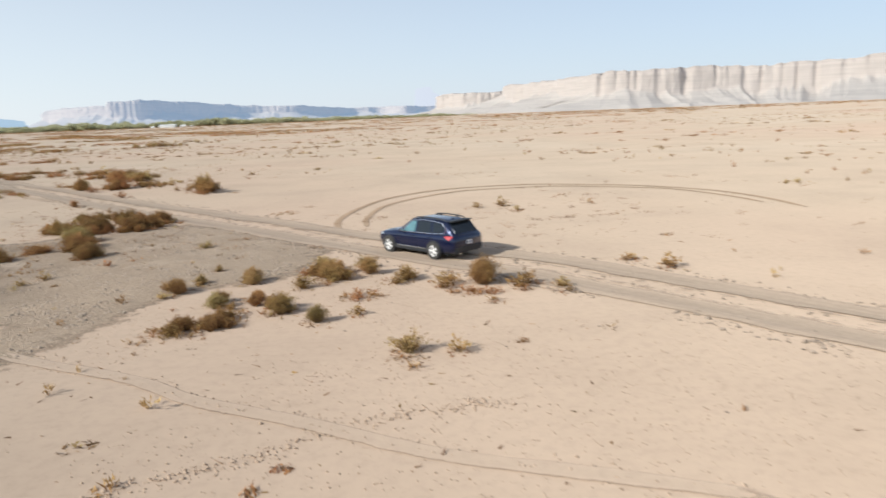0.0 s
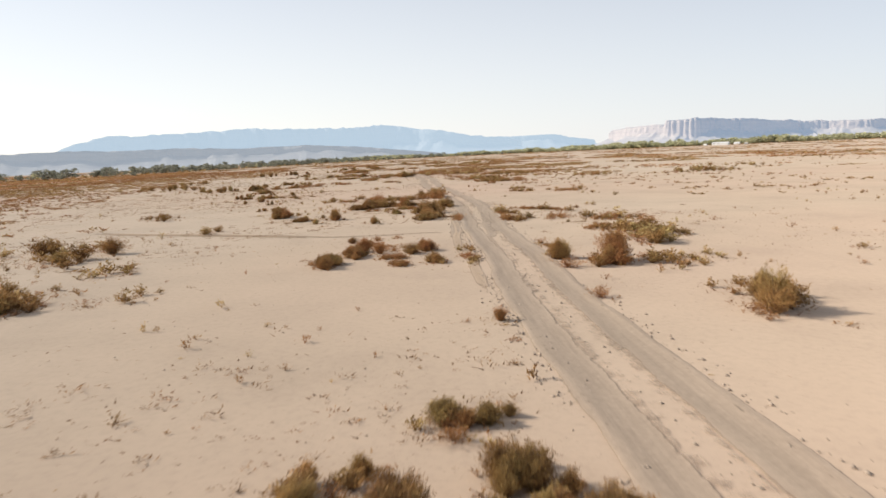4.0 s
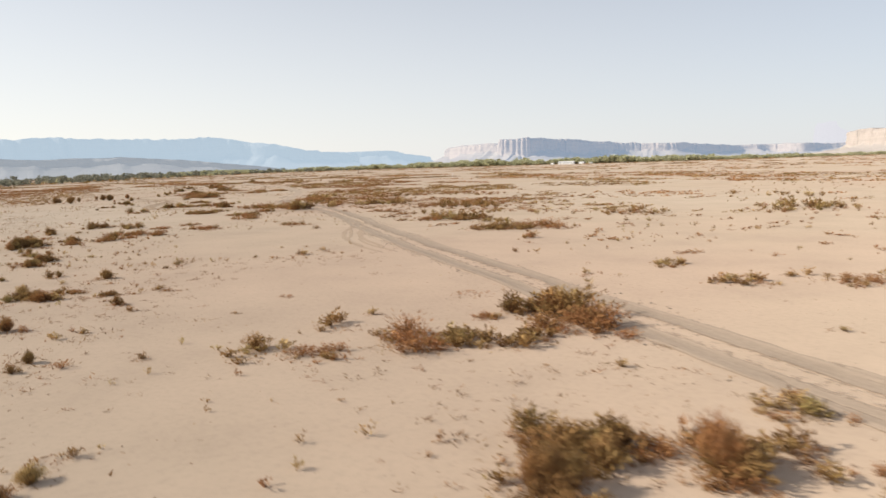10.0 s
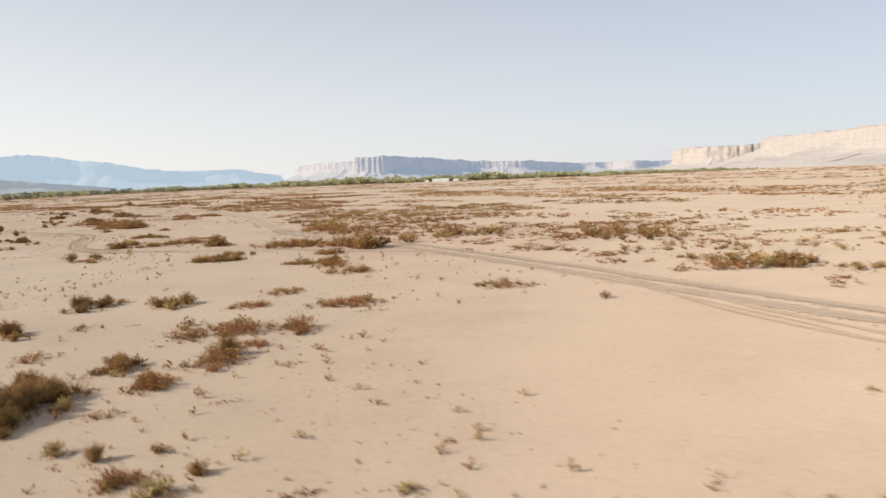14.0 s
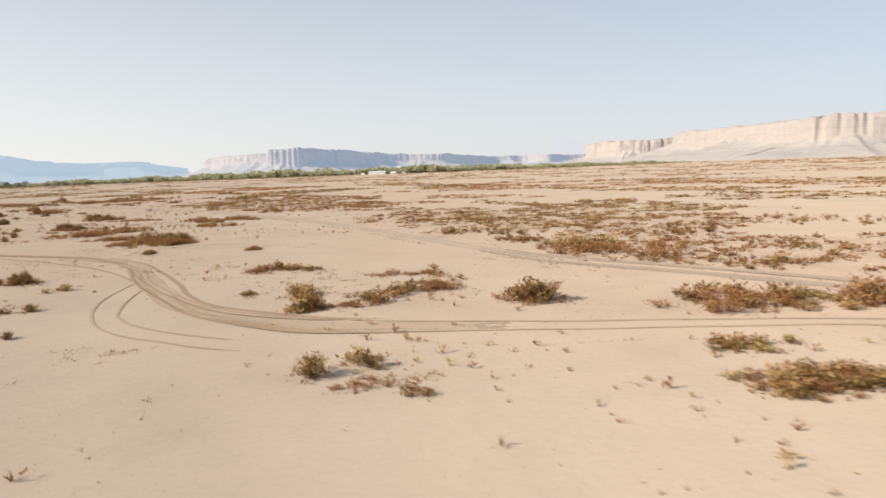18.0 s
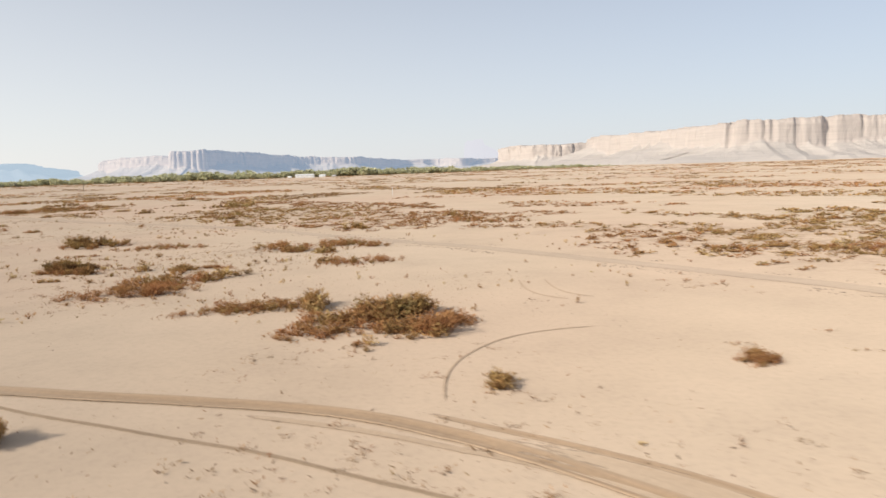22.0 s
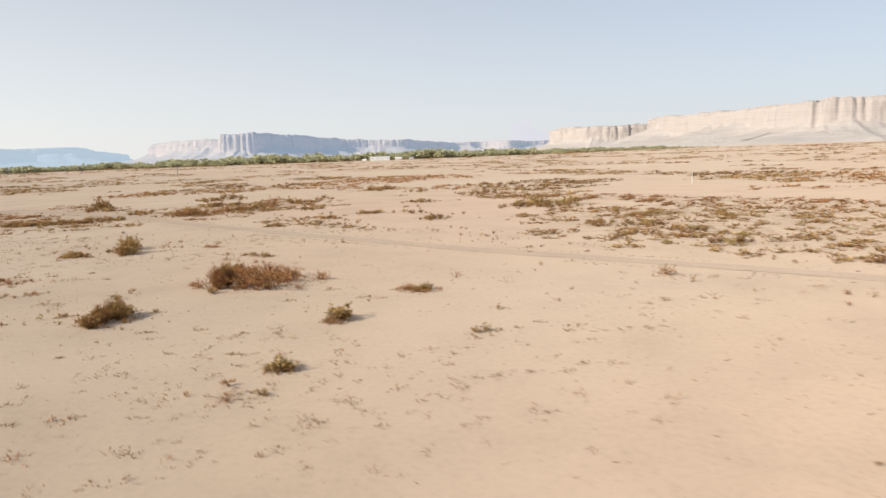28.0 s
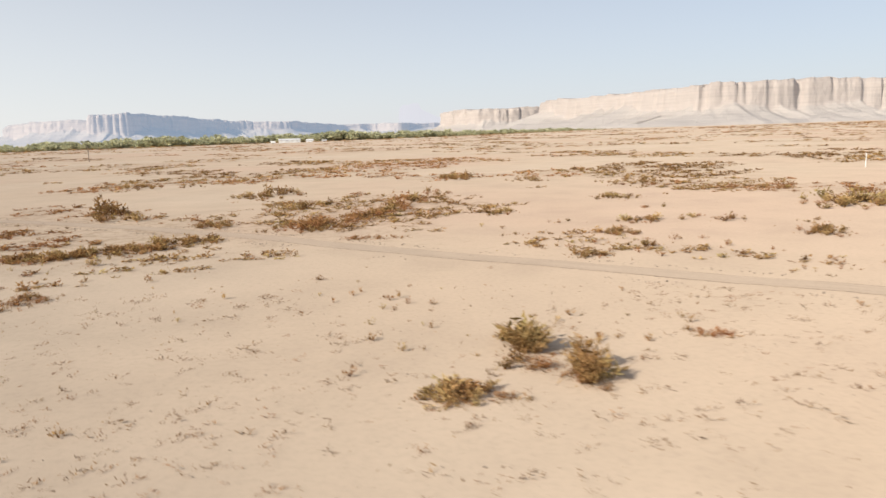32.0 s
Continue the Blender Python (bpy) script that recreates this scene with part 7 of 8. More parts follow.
patch(-132.9, 111.6, 0.34, 0.11, 29, 2, 0.30, "dark")
patch(-130.3, 112.5, 0.30, 0.11, 20, 2, 0.39, "yellow")
patch(-130.3, 115.9, 0.20, 0.10, 17, 1, 0.15, "dark")
patch(-134.3, 145.2, 1.60, 0.65, 11, 4, 0.61, "rust")
patch(-127.0, 140.9, 0.21, 0.42, 3, 1, 0.62, "dark")
patch(-116.2, 157.3, 3.45, 1.94, -8, 8, 1.38, "ochre")
patch(-126.1, 187.3, 4.32, 2.54, 1, 6, 1.25, "rust")
patch(-150.1, 140.9, 1.01, 0.69, 30, 3, 0.63, "rust")
patch(-149.5, 135.4, 0.95, 0.45, 33, 3, 0.49, "rust")
patch(-152.6, 121.8, 0.54, 0.38, 48, 2, 0.60, "rust")
patch(-143.4, 126.2, 0.70, 0.33, 32, 3, 0.44, "rust")
patch(-191.8, 172.7, 0.05, 0.10, -22, 1, 0.56, "olive")
patch(-191.6, 171.3, 0.41, 0.28, -24, 4, 1.15, "olive")
patch(-190.7, 171.4, 0.38, 0.15, -26, 2, 0.39, "dark")
patch(-190.6, 172.2, 0.44, 0.21, -25, 3, 0.28, "rust")
patch(-188.4, 174.3, 0.25, 0.26, -28, 3, 0.90, "olive")
patch(-187.5, 174.1, 0.34, 0.27, -30, 2, 0.46, "dark")
patch(-187.5, 173.3, 0.15, 0.32, -31, 2, 1.11, "olive")
patch(-189.1, 172.4, 0.60, 0.23, -29, 4, 0.42, "rust")
patch(-192.9, 172.7, 0.18, 0.10, -19, 1, 0.10, "rust")

DRIVE = ((0, 0), (-9, 27), (-22, 45), (-60, 69), (-110, 89), (-160, 120), (-200, 153), (-240, 196), (-287, 244), (-323, 278))


def off_line(x, y, line):
    """Distance of places from a bent line."""
    best = np.full(np.shape(x), 1e9)
    for (x0, y0), (x1, y1) in zip(line, line[1:]):
        ex, ey = x1 - x0, y1 - y0
        t = np.clip(((x - x0) * ex + (y - y0) * ey) / (ex * ex + ey * ey), 0, 1)
        best = np.minimum(best, np.hypot(x - x0 - t * ex, y - y0 - t * ey))
    return best


BARE = ((-124, 127, 16, 8), (-200, 202, 18, 12), (-100, 106, 10, 6), (-63, 112, 24, 14), (-204, 172, 12, 8), (-158, 150, 14, 7), (-238, 207, 8, 6), (-10, 55, 18, 14))


def bare(x, y):
    """True on the clear pans of sand, where nothing grows."""
    inside = np.zeros(np.shape(x), bool)
    for cx, cy, rx, ry in BARE:
        u, v = (x - cx) * 0.77 - (y - cy) * 0.64, (x - cx) * 0.64 + (y - cy) * 0.77
        inside |= (u / rx) ** 2 + (v / ry) ** 2 < 0.6 + 0.8 * fnoise(x / 6, y / 6, 97, 2)
    return inside


def gather(name, sets, spots, turns, sizes, flat, material, label):
    """Many small plants of one colour joined into one stuff object."""
    out = []
    for k, (x, y, h) in enumerate(spots):
        v = sets[k % len(sets)]
        c, s, w = math.cos(turns[k]), math.sin(turns[k]), sizes[k]
        out.append(np.column_stack([x + (v[:, 0] * c - v[:, 1] * s) * w, y + (v[:, 0] * s + v[:, 1] * c) * w, v[:, 2] * h, *v[:, 3:].T]))
    if not out:
        return
    verts = np.concatenate(out)
    verts[:, 2] += ground_z(verts[:, 0], verts[:, 1]) - flat
    tagged(new(name, triangles(name, verts, material)), label, "plants", kind="stuff")


def plant_all():
    spots = np.array([p[:3] for p in planted])
    tints = [p[3] for p in planted]
    roadway = off_line(spots[:, 0], spots[:, 1], ROAD_LINE)
    keep = roadway > 1.9
    near = off_line(spots[:, 0], spots[:, 1], DRIVE)
    score = np.where(keep, spots[:, 2] / (near + 7), -1)
    chosen = set(np.argsort(-score)[:290].tolist())
    models = {}
    for k in sorted(chosen):
        x, y, h = spots[k]
        tint = tints[k]
        low = tint == "rust" and h < 0.34
        sets = LOW if low else FULL
        which = k % len(sets) + (10 if low else 0)
        z = gz(x, y) - 0.015
        wide = h * (1.25 if low else 1.36 - 0.3 * min(1, max(0, h - 0.5))) * (0.85 + 0.35 * ((k * 37) % 11) / 10)
        m = pose(x, y, z, 0, 0, (k * 67) % 360)
        if (tint, which) not in models:
            shrub = tagged(new("desert_shrub"), WORDS[tint], "shrub", "desert shrubs")
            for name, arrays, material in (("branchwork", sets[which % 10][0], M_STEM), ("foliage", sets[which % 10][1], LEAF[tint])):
                ob = new(name, triangles(name, arrays, material))
                ob.parent = shrub
            models[tint, which] = shrub
            shrub.matrix_basis = m
        else:
            shrub = copy_thing(models[tint, which], m)
        shrub.scale = (wide, wide, h * (1.35 if low else 1.2 if tint == "rust" else 1.0))
    for tint in LEAF:
        low = tint == "rust"
        close = [np.concatenate(a) for a in (LIGHT_LOW if low else LIGHT)]
        tiny, mid, rest = [], [], []
        for k in range(len(tints)):
            if tints[k] == tint and k not in chosen and keep[k]:
                (tiny if spots[k, 2] <= 0.3 else rest if spots[k, 2] / (near[k] + 7) > 0.042 else mid).append(k)
        gather("low_scrub", SMALL, spots[tiny], np.arange(len(tiny)) * 2.4, spots[tiny, 2] * 1.2, 0.01, LEAF[tint], "low dry twigs and litter under the desert shrubs")
        words = {"ochre": "small ochre shrubs scattered over pale sand", "olive": "small olive shrubs scattered over pale sand", "yellow": "small straw-yellow shrubs scattered over sand", "rust": "low rust-coloured dry saltbush mats on sand", "dark": "small dark woody shrubs scattered on sand"}[tint]
        for sets, group in ((close, rest), (MID_LOW if low else MID, mid)):
            r = np.random.RandomState(len(group))
            gather("desert_scrub", sets, spots[group], r.rand(len(group)) * 6.28, spots[group, 2] * (0.9 + 0.5 * r.rand(len(group))) * (1.6 if low else 1.5), 0.01, LEAF[tint], words)


plant_all()


def twigs(name, x, y, long, lift, material, label, seed):
    """Fallen twigs: thin slivers lying and leaning on the sand."""
    r = np.random.RandomState(seed)
    n = len(x)
    a, tilt = r.rand(n) * 6.283, lift * r.rand(n)
    way = np.column_stack([np.cos(a), np.sin(a), tilt]) * (long / 2)[:, None]
    side = np.column_stack([-np.sin(a), np.cos(a), 0.4 * r.normal(size=n)]) * (0.012 + 0.02 * r.rand(n))[:, None]
    mid = np.column_stack([x, y, ground_z(x, y) + 0.006 + way[:, 2]])
    tri = np.stack([mid - way - side, mid - way + side, mid + way], 1)
    hue = np.repeat((0.1 + 0.6 * r.rand(n))[:, None, None], 3, 1)
    tagged(new(name, triangles(name, np.concatenate([tri, hue], 2).reshape(-1, 4), material)), label, "twigs", kind="stuff")


def fallen_twigs():
    """Dead brush lying under and about the shrubs."""
    r = np.random.RandomState(64)
    lots = {"rust": [], "dark": [], "ochre": []}
    for x, y, across, deep, c, s, height, tint in mats:
        far = float(off_line(np.array([x]), np.array([y]), DRIVE)[0])
        if far > 60 or across * deep > 30:
            continue
        n = int(min(700, 40 * across * deep * (1.6 if tint == "rust" else 1.0) + 25) * (1.0 if far < 30 else 0.5))
        q, a = r.rand(n) ** 0.6 * 1.35, r.rand(n) * 6.283
        u, v = across * q * np.cos(a), deep * q * np.sin(a)
        lots[("rust", "dark", "rust", "ochre")[r.randint(4)]].append(np.column_stack([x + u * c - v * s, y + u * s + v * c, (0.07 + 0.22 * r.rand(n) ** 2) * (0.8 + 0.4 * min(height, 1))]))
    for k, (tint, rows) in enumerate(lots.items()):
        spots = np.concatenate(rows)
        spots = spots[off_line(spots[:, 0], spots[:, 1], ROAD_LINE) > 2.2]
        twigs("fallen_twigs", spots[:, 0], spots[:, 1], spots[:, 2], 0.7, LEAF[tint], "dead dry twigs lying under the desert shrubs", 200 + k)


fallen_twigs()


# ---- dry tufts and far scrub ----
def scatter():
    r = np.random.RandomState(21)
    x, y = r.uniform(-420, 70, 240000), r.uniform(-10, 440, 240000)
    near = off_line(x, y, DRIVE)
    dense = fnoise(x / 22, y / 22, 61, 3)
    ok = (near < 42) & ~bare(x, y) & (off_line(x, y, ROAD_LINE) > 2.0) & (r.rand(240000) < np.clip((dense - 0.53) * 9.0, 0.02, 1.0))
    x, y = x[ok][:7500], y[ok][:7500]
    x, y = (np.repeat(v, 2) + 0.3 * r.normal(size=2 * len(v)) for v in (x, y))
    h = 0.05 + 0.17 * r.rand(len(x)) ** 2
    tuft = [shrub_arrays(600 + k, 6, 2, 1.1, 0.4, 0.22, 0.3, 0.05)[1] for k in range(5)]
    half = len(x) // 4
    for a, b, tint, label in ((0, half, "rust", "tiny dry rust-brown tufts littering the sand"), (half, len(x), "dark", "tiny dark dry twigs littering the sand")):
        gather("dry_tufts", tuft, np.column_stack([x, y, h])[a:b], r.rand(b - a) * 6.28, h[a:b] * 2.6, 0.005, LEAF[tint], label)
    x, y = r.uniform(-420, 70, 400000), r.uniform(-10, 440, 400000)
    ok = (off_line(x, y, DRIVE) < 38) & (off_line(x, y, ROAD_LINE) > 2.0) & (r.rand(400000) < np.where(bare(x, y), 0.25, 1.0) * np.clip((fnoise(x / 13, y / 13, 67, 3) - 0.42) * 4, 0.12, 1))
    x, y = x[ok][:26000], y[ok][:26000]
    twigs("strewn_twigs", x, y, 0.04 + 0.22 * r.rand(len(x)) ** 3, 0.5, LEAF["dark"], "tiny dark twigs strewn over the open sand", 212)


scatter()


def strays():
    """Small single plants between the shrubs."""
    r = np.random.RandomState(88)
    x, y = r.uniform(-420, 70, 60000), r.uniform(-10, 440, 60000)
    thick = fnoise(x / 17, y / 17, 91, 3)
    ok = (off_line(x, y, DRIVE) < 62) & ~bare(x, y) & (off_line(x, y, ROAD_LINE) > 2.6) & (r.rand(60000) < np.clip((thick - 0.50) * 4.0, 0.015, 0.6) * np.where((x < -75) & (x > -250) & (y < np.interp(x, (-250, -75), (215, 85))), 2.6, np.where(x < -235, 3.2, 0.8)))
    x, y = x[ok][:6400], y[ok][:6400]
    h = 0.12 + 0.36 * r.rand(len(x)) ** 1.7
    cut = len(x) // 4
    for k, tint in enumerate(("rust", "ochre", "yellow", "dark")):
        some = slice(k * cut, (k + 1) * cut)
        gather("stray_plants", SMALL, np.column_stack([x, y, h])[some], r.rand(cut) * 6.28, h[some] * 1.15, 0.01, LEAF[tint], "small single dry plants dotted over the sand")
    x, y = r.uniform(-90, 280, 14000), r.uniform(48, 360, 14000)
    ok = (off_line(x, y, DRIVE) > 50) & (off_line(x, y, ROAD_LINE) > 3) & (r.rand(14000) < np.clip((fnoise(x / 24, y / 24, 93, 3) - 0.38) * 3, 0.05, 0.7)) & (y > 60 + 0.1 * x)
    x, y = x[ok][:2600], y[ok][:2600]
    h = 0.18 + 0.38 * r.rand(len(x)) ** 1.8
    cut = len(x) // 3
    for k, tint in enumerate(("olive", "ochre", "rust")):
        some = slice(k * cut, (k + 1) * cut)
        gather("stray_plants", SMALL, np.column_stack([x, y, h])[some], r.rand(cut) * 6.28, h[some] * 1.5, 0.01, LEAF[tint], "small dry plants sprinkled over the open plain")


strays()


def scrub_share(x, y):
    """How thick the scrub stands on the far plain, 0 to 1, in mats and bands."""
    band = fnoise((x + y) / 30, (y - x) / 52, 71, 4)
    wide = fnoise(x / 150, y / 150, 75, 2)
    left = np.clip((-x - 40) / 200 + 0.35, 0.12, 1.0)
    right = np.clip((y - 170 - 0.10 * np.abs(x + 150)) / 110, 0.0, 1.0)
    edge = 0.515 - 0.10 * np.maximum(left * 1.15, right) * np.clip(1.2 - (y - 150) / 190, 0.12, 1) - 0.25 * (wide - 0.5)
    open_pan = np.clip((x + 150 + 110 * (fnoise(x / 40, y / 40, 77, 3) - 0.5)) / 45, 0, 1)
    pan = 1 - open_pan + open_pan * np.clip((y - 195 - 0.9 * (x + 120)) / 70, 0.05, 1)
    return pan * np.clip((band - edge - 0.015) * 22, 0.004, 1) * np.clip(np.maximum(y + x * 0.86, -90 - x) / 60, 0, 1)


def far_scrub():
    """Low mats and bands of scrub on the plain beyond the drive: ovals of close plants, and strays between them."""
    r = np.random.RandomState(33)
    n = 420000
    x, y = r.uniform(-1050, 900, n), r.uniform(-60, 1300, n)
    near = off_line(x, y, DRIVE)
    south = y < np.interp(x, [p[0] for p in DRIVE[::-1]], [p[1] for p in DRIVE[::-1]])
    clear = ((near > 46) | (south & (near > 16) & (r.rand(n) < np.where((x < -70) & (near > 26), 0.6, 0.06)))) & (off_line(x, y, ROAD_LINE) > 5)
    ok = clear & (r.rand(n) < np.maximum(scrub_share(x, y), 0.22 * south) * np.clip(90 / (near + 10), 0.08, 1.0) * np.where(south, 3.2, 1.1))
    x, y, near = x[ok], y[ok], near[ok]
    use = np.r_[np.flatnonzero(near < 110)[:9000], np.flatnonzero((near >= 110) & (near < 240))[:8500], np.flatnonzero(near >= 240)[:5500]]
    x, y, near = x[use], y[use], near[use]
    half = 0.95 * np.exp(0.6 * r.normal(size=len(x))) * (1 + near / 130)
    deep = half * (0.3 + 0.35 * r.rand(len(x)))
    turn = 0.5 + 0.5 * r.normal(size=len(x))
    size = 0.8 * (1 + near / 200)
    count = np.clip(3.0 * half * deep / size**2 * 1.9, 3, 9).astype(int)
    mood = fnoise(x / 45, y / 45, 81, 2) + 0.22 * (r.rand(len(x)) - 0.5)
    each = np.repeat(np.arange(len(x)), count)
    m = len(each)
    a, q = r.rand(m) * 6.283, np.sqrt(r.rand(m)) * (1 + 0.25 * r.normal(size=m))
    u, v = half[each] * q * np.cos(a), deep[each] * q * np.sin(a)
    px = x[each] + u * np.cos(turn[each]) - v * np.sin(turn[each])
    py = y[each] + u * np.sin(turn[each]) + v * np.cos(turn[each])
    h = (0.18 + 0.33 * r.rand(m) ** 1.6) * np.clip(1.15 - 0.5 * q, 0.4, 1.1) * (1 + near[each] / 700)
    w = size[each] * (0.55 + 0.6 * r.rand(m))
    kinds = mood[each] + 0.12 * (r.rand(m) - 0.5)
    for tint, lo, hi, label in (("rust", -1, 0.49, "far mats of rust-brown dry scrub"), ("ochre", 0.49, 0.59, "far ochre scrub over the plain"), ("olive", 0.60, 0.635, "far olive scrub over the plain"), ("ochre", 0.635, 0.70, "far ochre-brown scrub over the plain"), ("yellow", 0.59, 0.60, "far straw-coloured scrub"), ("dark", 0.70, 2, "far dark scrub over the plain")):
        pick = (kinds >= lo) & (kinds < hi)
        for models, some in ((FAR, pick & (near[each] < 110)), (FARTHER, pick & (near[each] >= 110))):
            gather("far_scrub", models, np.column_stack([px, py, h])[some], r.rand(some.sum()) * 6.28, w[some], 0.02, LEAF[tint], label)


far_scrub()


# ---- clods and stones ----
def clods(name, x, y, size, label, seed, material=M_CLOD):
    r = np.random.RandomState(seed)
    base = np.array([[1, 0, 0], [0, 1, 0], [-1, 0, 0], [0, -1, 0], [0, 0, 0.8], [0, 0, -0.3]], float)
    faces = np.array([[0, 1, 4], [1, 2, 4], [2, 3, 4], [3, 0, 4], [1, 0, 5], [2, 1, 5], [3, 2, 5], [0, 3, 5]])
    n = len(x)
    v = base[None] * (0.6 + 0.8 * r.rand(n, 6, 1)) * size[:, None, None]
    a = r.rand(n) * 6.28
    c, s = np.cos(a)[:, None], np.sin(a)[:, None]
    out = np.stack([x[:, None] + v[..., 0] * c - v[..., 1] * s, y[:, None] + (v[..., 0] * s + v[..., 1] * c) * 0.7, v[..., 2] + ground_z(x, y)[:, None] + 0.01], -1)
    all_faces = (faces[None] + (np.arange(n) * 6)[:, None, None]).reshape(-1, 3)
    tagged(new(name, mesh_from(name, out.reshape(-1, 3), all_faces, material)), label, "stones", kind="stuff")


def lay_clods():
    r = np.random.RandomState(5)
    x, y = r.uniform(-40, -4, 90000), r.uniform(14, 42, 90000)
    inside = edge_distance(x, y, WASH) + 1.2 * (fnoise(x / 2, y / 2, 3) - 0.5)
    ok = (inside > 0.1) & (island(x, y) < 0) & (fnoise(x / 1.5, y / 1.5, 13) > 0.40)
    x, y = x[ok][:21000], y[ok][:21000]
    clods("gravel_clods", x, y, 0.02 + 0.075 * r.rand(len(x)) ** 2.2, "grey gravel and mud clods strewn over the wash", 9)
    line = curve_points(ROAD_LINE, 0.05)
    tangent = np.gradient(line, axis=0)
    tangent /= np.hypot(*tangent.T)[:, None]
    side = np.stack([-tangent[:, 1], tangent[:, 0]], -1)
    pick = np.sort((r.rand(12000) ** 1.7 * (len(line) - 1)).astype(int))
    where = line[pick]
    lot = np.where(r.rand(12000) < 0.7, 2.15 + 0.35 * r.normal(size=12000), -2.1 + 0.3 * r.normal(size=12000))
    lot = np.where(r.rand(12000) < 0.1, 0.3 * r.normal(size=12000), lot)
    spot = where + side[pick] * lot[:, None]
    some = vnoise(spot[:, 0] / 4, spot[:, 1] / 4, 19) > 0.42
    clods("road_clods", spot[some, 0], spot[some, 1], 0.025 + 0.07 * r.rand(some.sum()) ** 2, "broken mud clods thrown up along the road edge", 12)
    for seed, crumbled in ((31, FAINT_LINE), (32, ((-7.0, 9.6), (-4.9, 10.7), (-3.5, 11.4), (-2.1, 12.4), (-0.6, 13.0), (1.2, 13.3)))):
        line = curve_points(crumbled, 0.02)
        spot = line[r.randint(0, len(line), 620)] + 0.17 * r.normal(size=(620, 2))
        clods("crumbled_clods", spot[:, 0], spot[:, 1], 0.012 + 0.04 * r.rand(620) ** 2, "pale sand crumbs along an old tyre mark", seed, M_SAND)
    x, y = r.uniform(-16, 14, 30000), r.uniform(4, 27, 30000)
    ok = (edge_distance(x, y, WASH) < 0.2) & (off_line(x, y, ROAD_LINE) > 1.6) & (fnoise(x / 3, y / 3, 29) > 0.44)
    x, y = x[ok][:9000], y[ok][:9000]
    clods("sand_crumbs", x, y, 0.008 + 0.022 * r.rand(len(x)) ** 2, "fine pale crumbs of crusted sand", 33, M_SAND)
    x, y = r.uniform(-400, 60, 90000), r.uniform(-10, 420, 90000)
    ok = (off_line(x, y, DRIVE) < 34) & (fnoise(x / 9, y / 9, 23) > 0.5)
    x, y = x[ok][:9000], y[ok][:9000]
    clods("sand_clods", x, y, 0.012 + 0.04 * r.rand(len(x)) ** 3, "small dry earth crumbs on the sand", 15)


lay_clods()


def plain_ground():
    """One sheet to the horizon; litter lies thick where the scrub stands."""
    xs, ys = stretch(-560, 200, 2.5, 5200), stretch(-16, 640, 2.5, 5200)
    gx, gy = np.meshgrid(xs, ys, indexing="ij")
    verts = np.stack([gx, gy, ground_z(gx, gy)], -1).reshape(-1, 3)
    faces = grid_faces(len(xs), len(ys))[:, ::-1]
    me = mesh_from("ground", verts, faces, M_SAND, True)
    far = np.clip((off_line(gx, gy, DRIVE) - 35) / 30, 0, 1)
    west = gy < np.interp(gx, [p[0] for p in DRIVE[::-1]], [p[1] for p in DRIVE[::-1]])
    litter = np.clip(scrub_share(gx, gy) + 0.45 * west * np.clip((off_line(gx, gy, DRIVE) - 60) / 80, 0, 1), 0, 1) * far
    cover(me, litter.ravel(), "litter")
    ground = new("ground", me)
    tagged(ground, "pale tan desert sand with fine dry litter", "ground", kind="structure")


plain_ground()


# ---- trees and buildings far off ----
def tree_arrays(seed, clumps):
    """A cottonwood one metre high: trunk and limbs, and a crown of leaf clumps with gaps."""
    r = np.random.RandomState(seed)
    wood, leaves = [], []
    limbs = [(np.zeros(3), np.array([0.02, 0.0, 0.42]), 0.035)]
    for k in range(7):
        a = k * 2.4 + r.rand()
        foot = np.array([0.01, 0, 0.2 + 0.2 * r.rand()])
        limbs.append((foot, foot + np.array([math.cos(a) * 0.28, math.sin(a) * 0.28, 0.22 + 0.25 * r.rand()]), 0.016))
    for p, q, thick in limbs:
        for k in range(4):
            a, b = k * math.pi / 2, (k + 1) * math.pi / 2
            u = [np.array([math.cos(t), math.sin(t), 0]) * thick for t in (a, b)]
            wood += [p + u[0], p + u[1], q + u[0] * 0.4, p + u[1], q + u[1] * 0.4, q + u[0] * 0.4]
    for k in range(clumps):
        a, e = r.rand() * 6.28, r.rand()
        rad = (0.20 + 0.22 * r.rand()) * (0.65 + 0.5 * math.sin(3.0 * e))
        mid = np.array([math.cos(a) * rad, math.sin(a) * rad, 0.18 + 0.74 * e])
        for _ in range(5):
            c = mid + r.normal(size=3) * 0.05
            u, v = r.normal(size=3) * 0.064, r.normal(size=3) * 0.064
            leaves += [c - u - v, c + u - v, c + v]
    wood, leaves = np.array(wood), np.array(leaves)
    return np.column_stack([wood, np.zeros(len(wood))]), np.column_stack([leaves, np.repeat(r.rand(len(leaves) // 3), 3)])


TREES = [tree_arrays(40 + k, 26) for k in range(5)]
TREE_LINE = ((-560, 60), (-560, 210), (-610, 330), (-700, 500), (-800, 660), (-880, 860), (-790, 1040), (-640, 1085), (-500, 1120), (-409, 1135), (-298, 1165), (-200, 1240), (-80, 1360), (60, 1500))


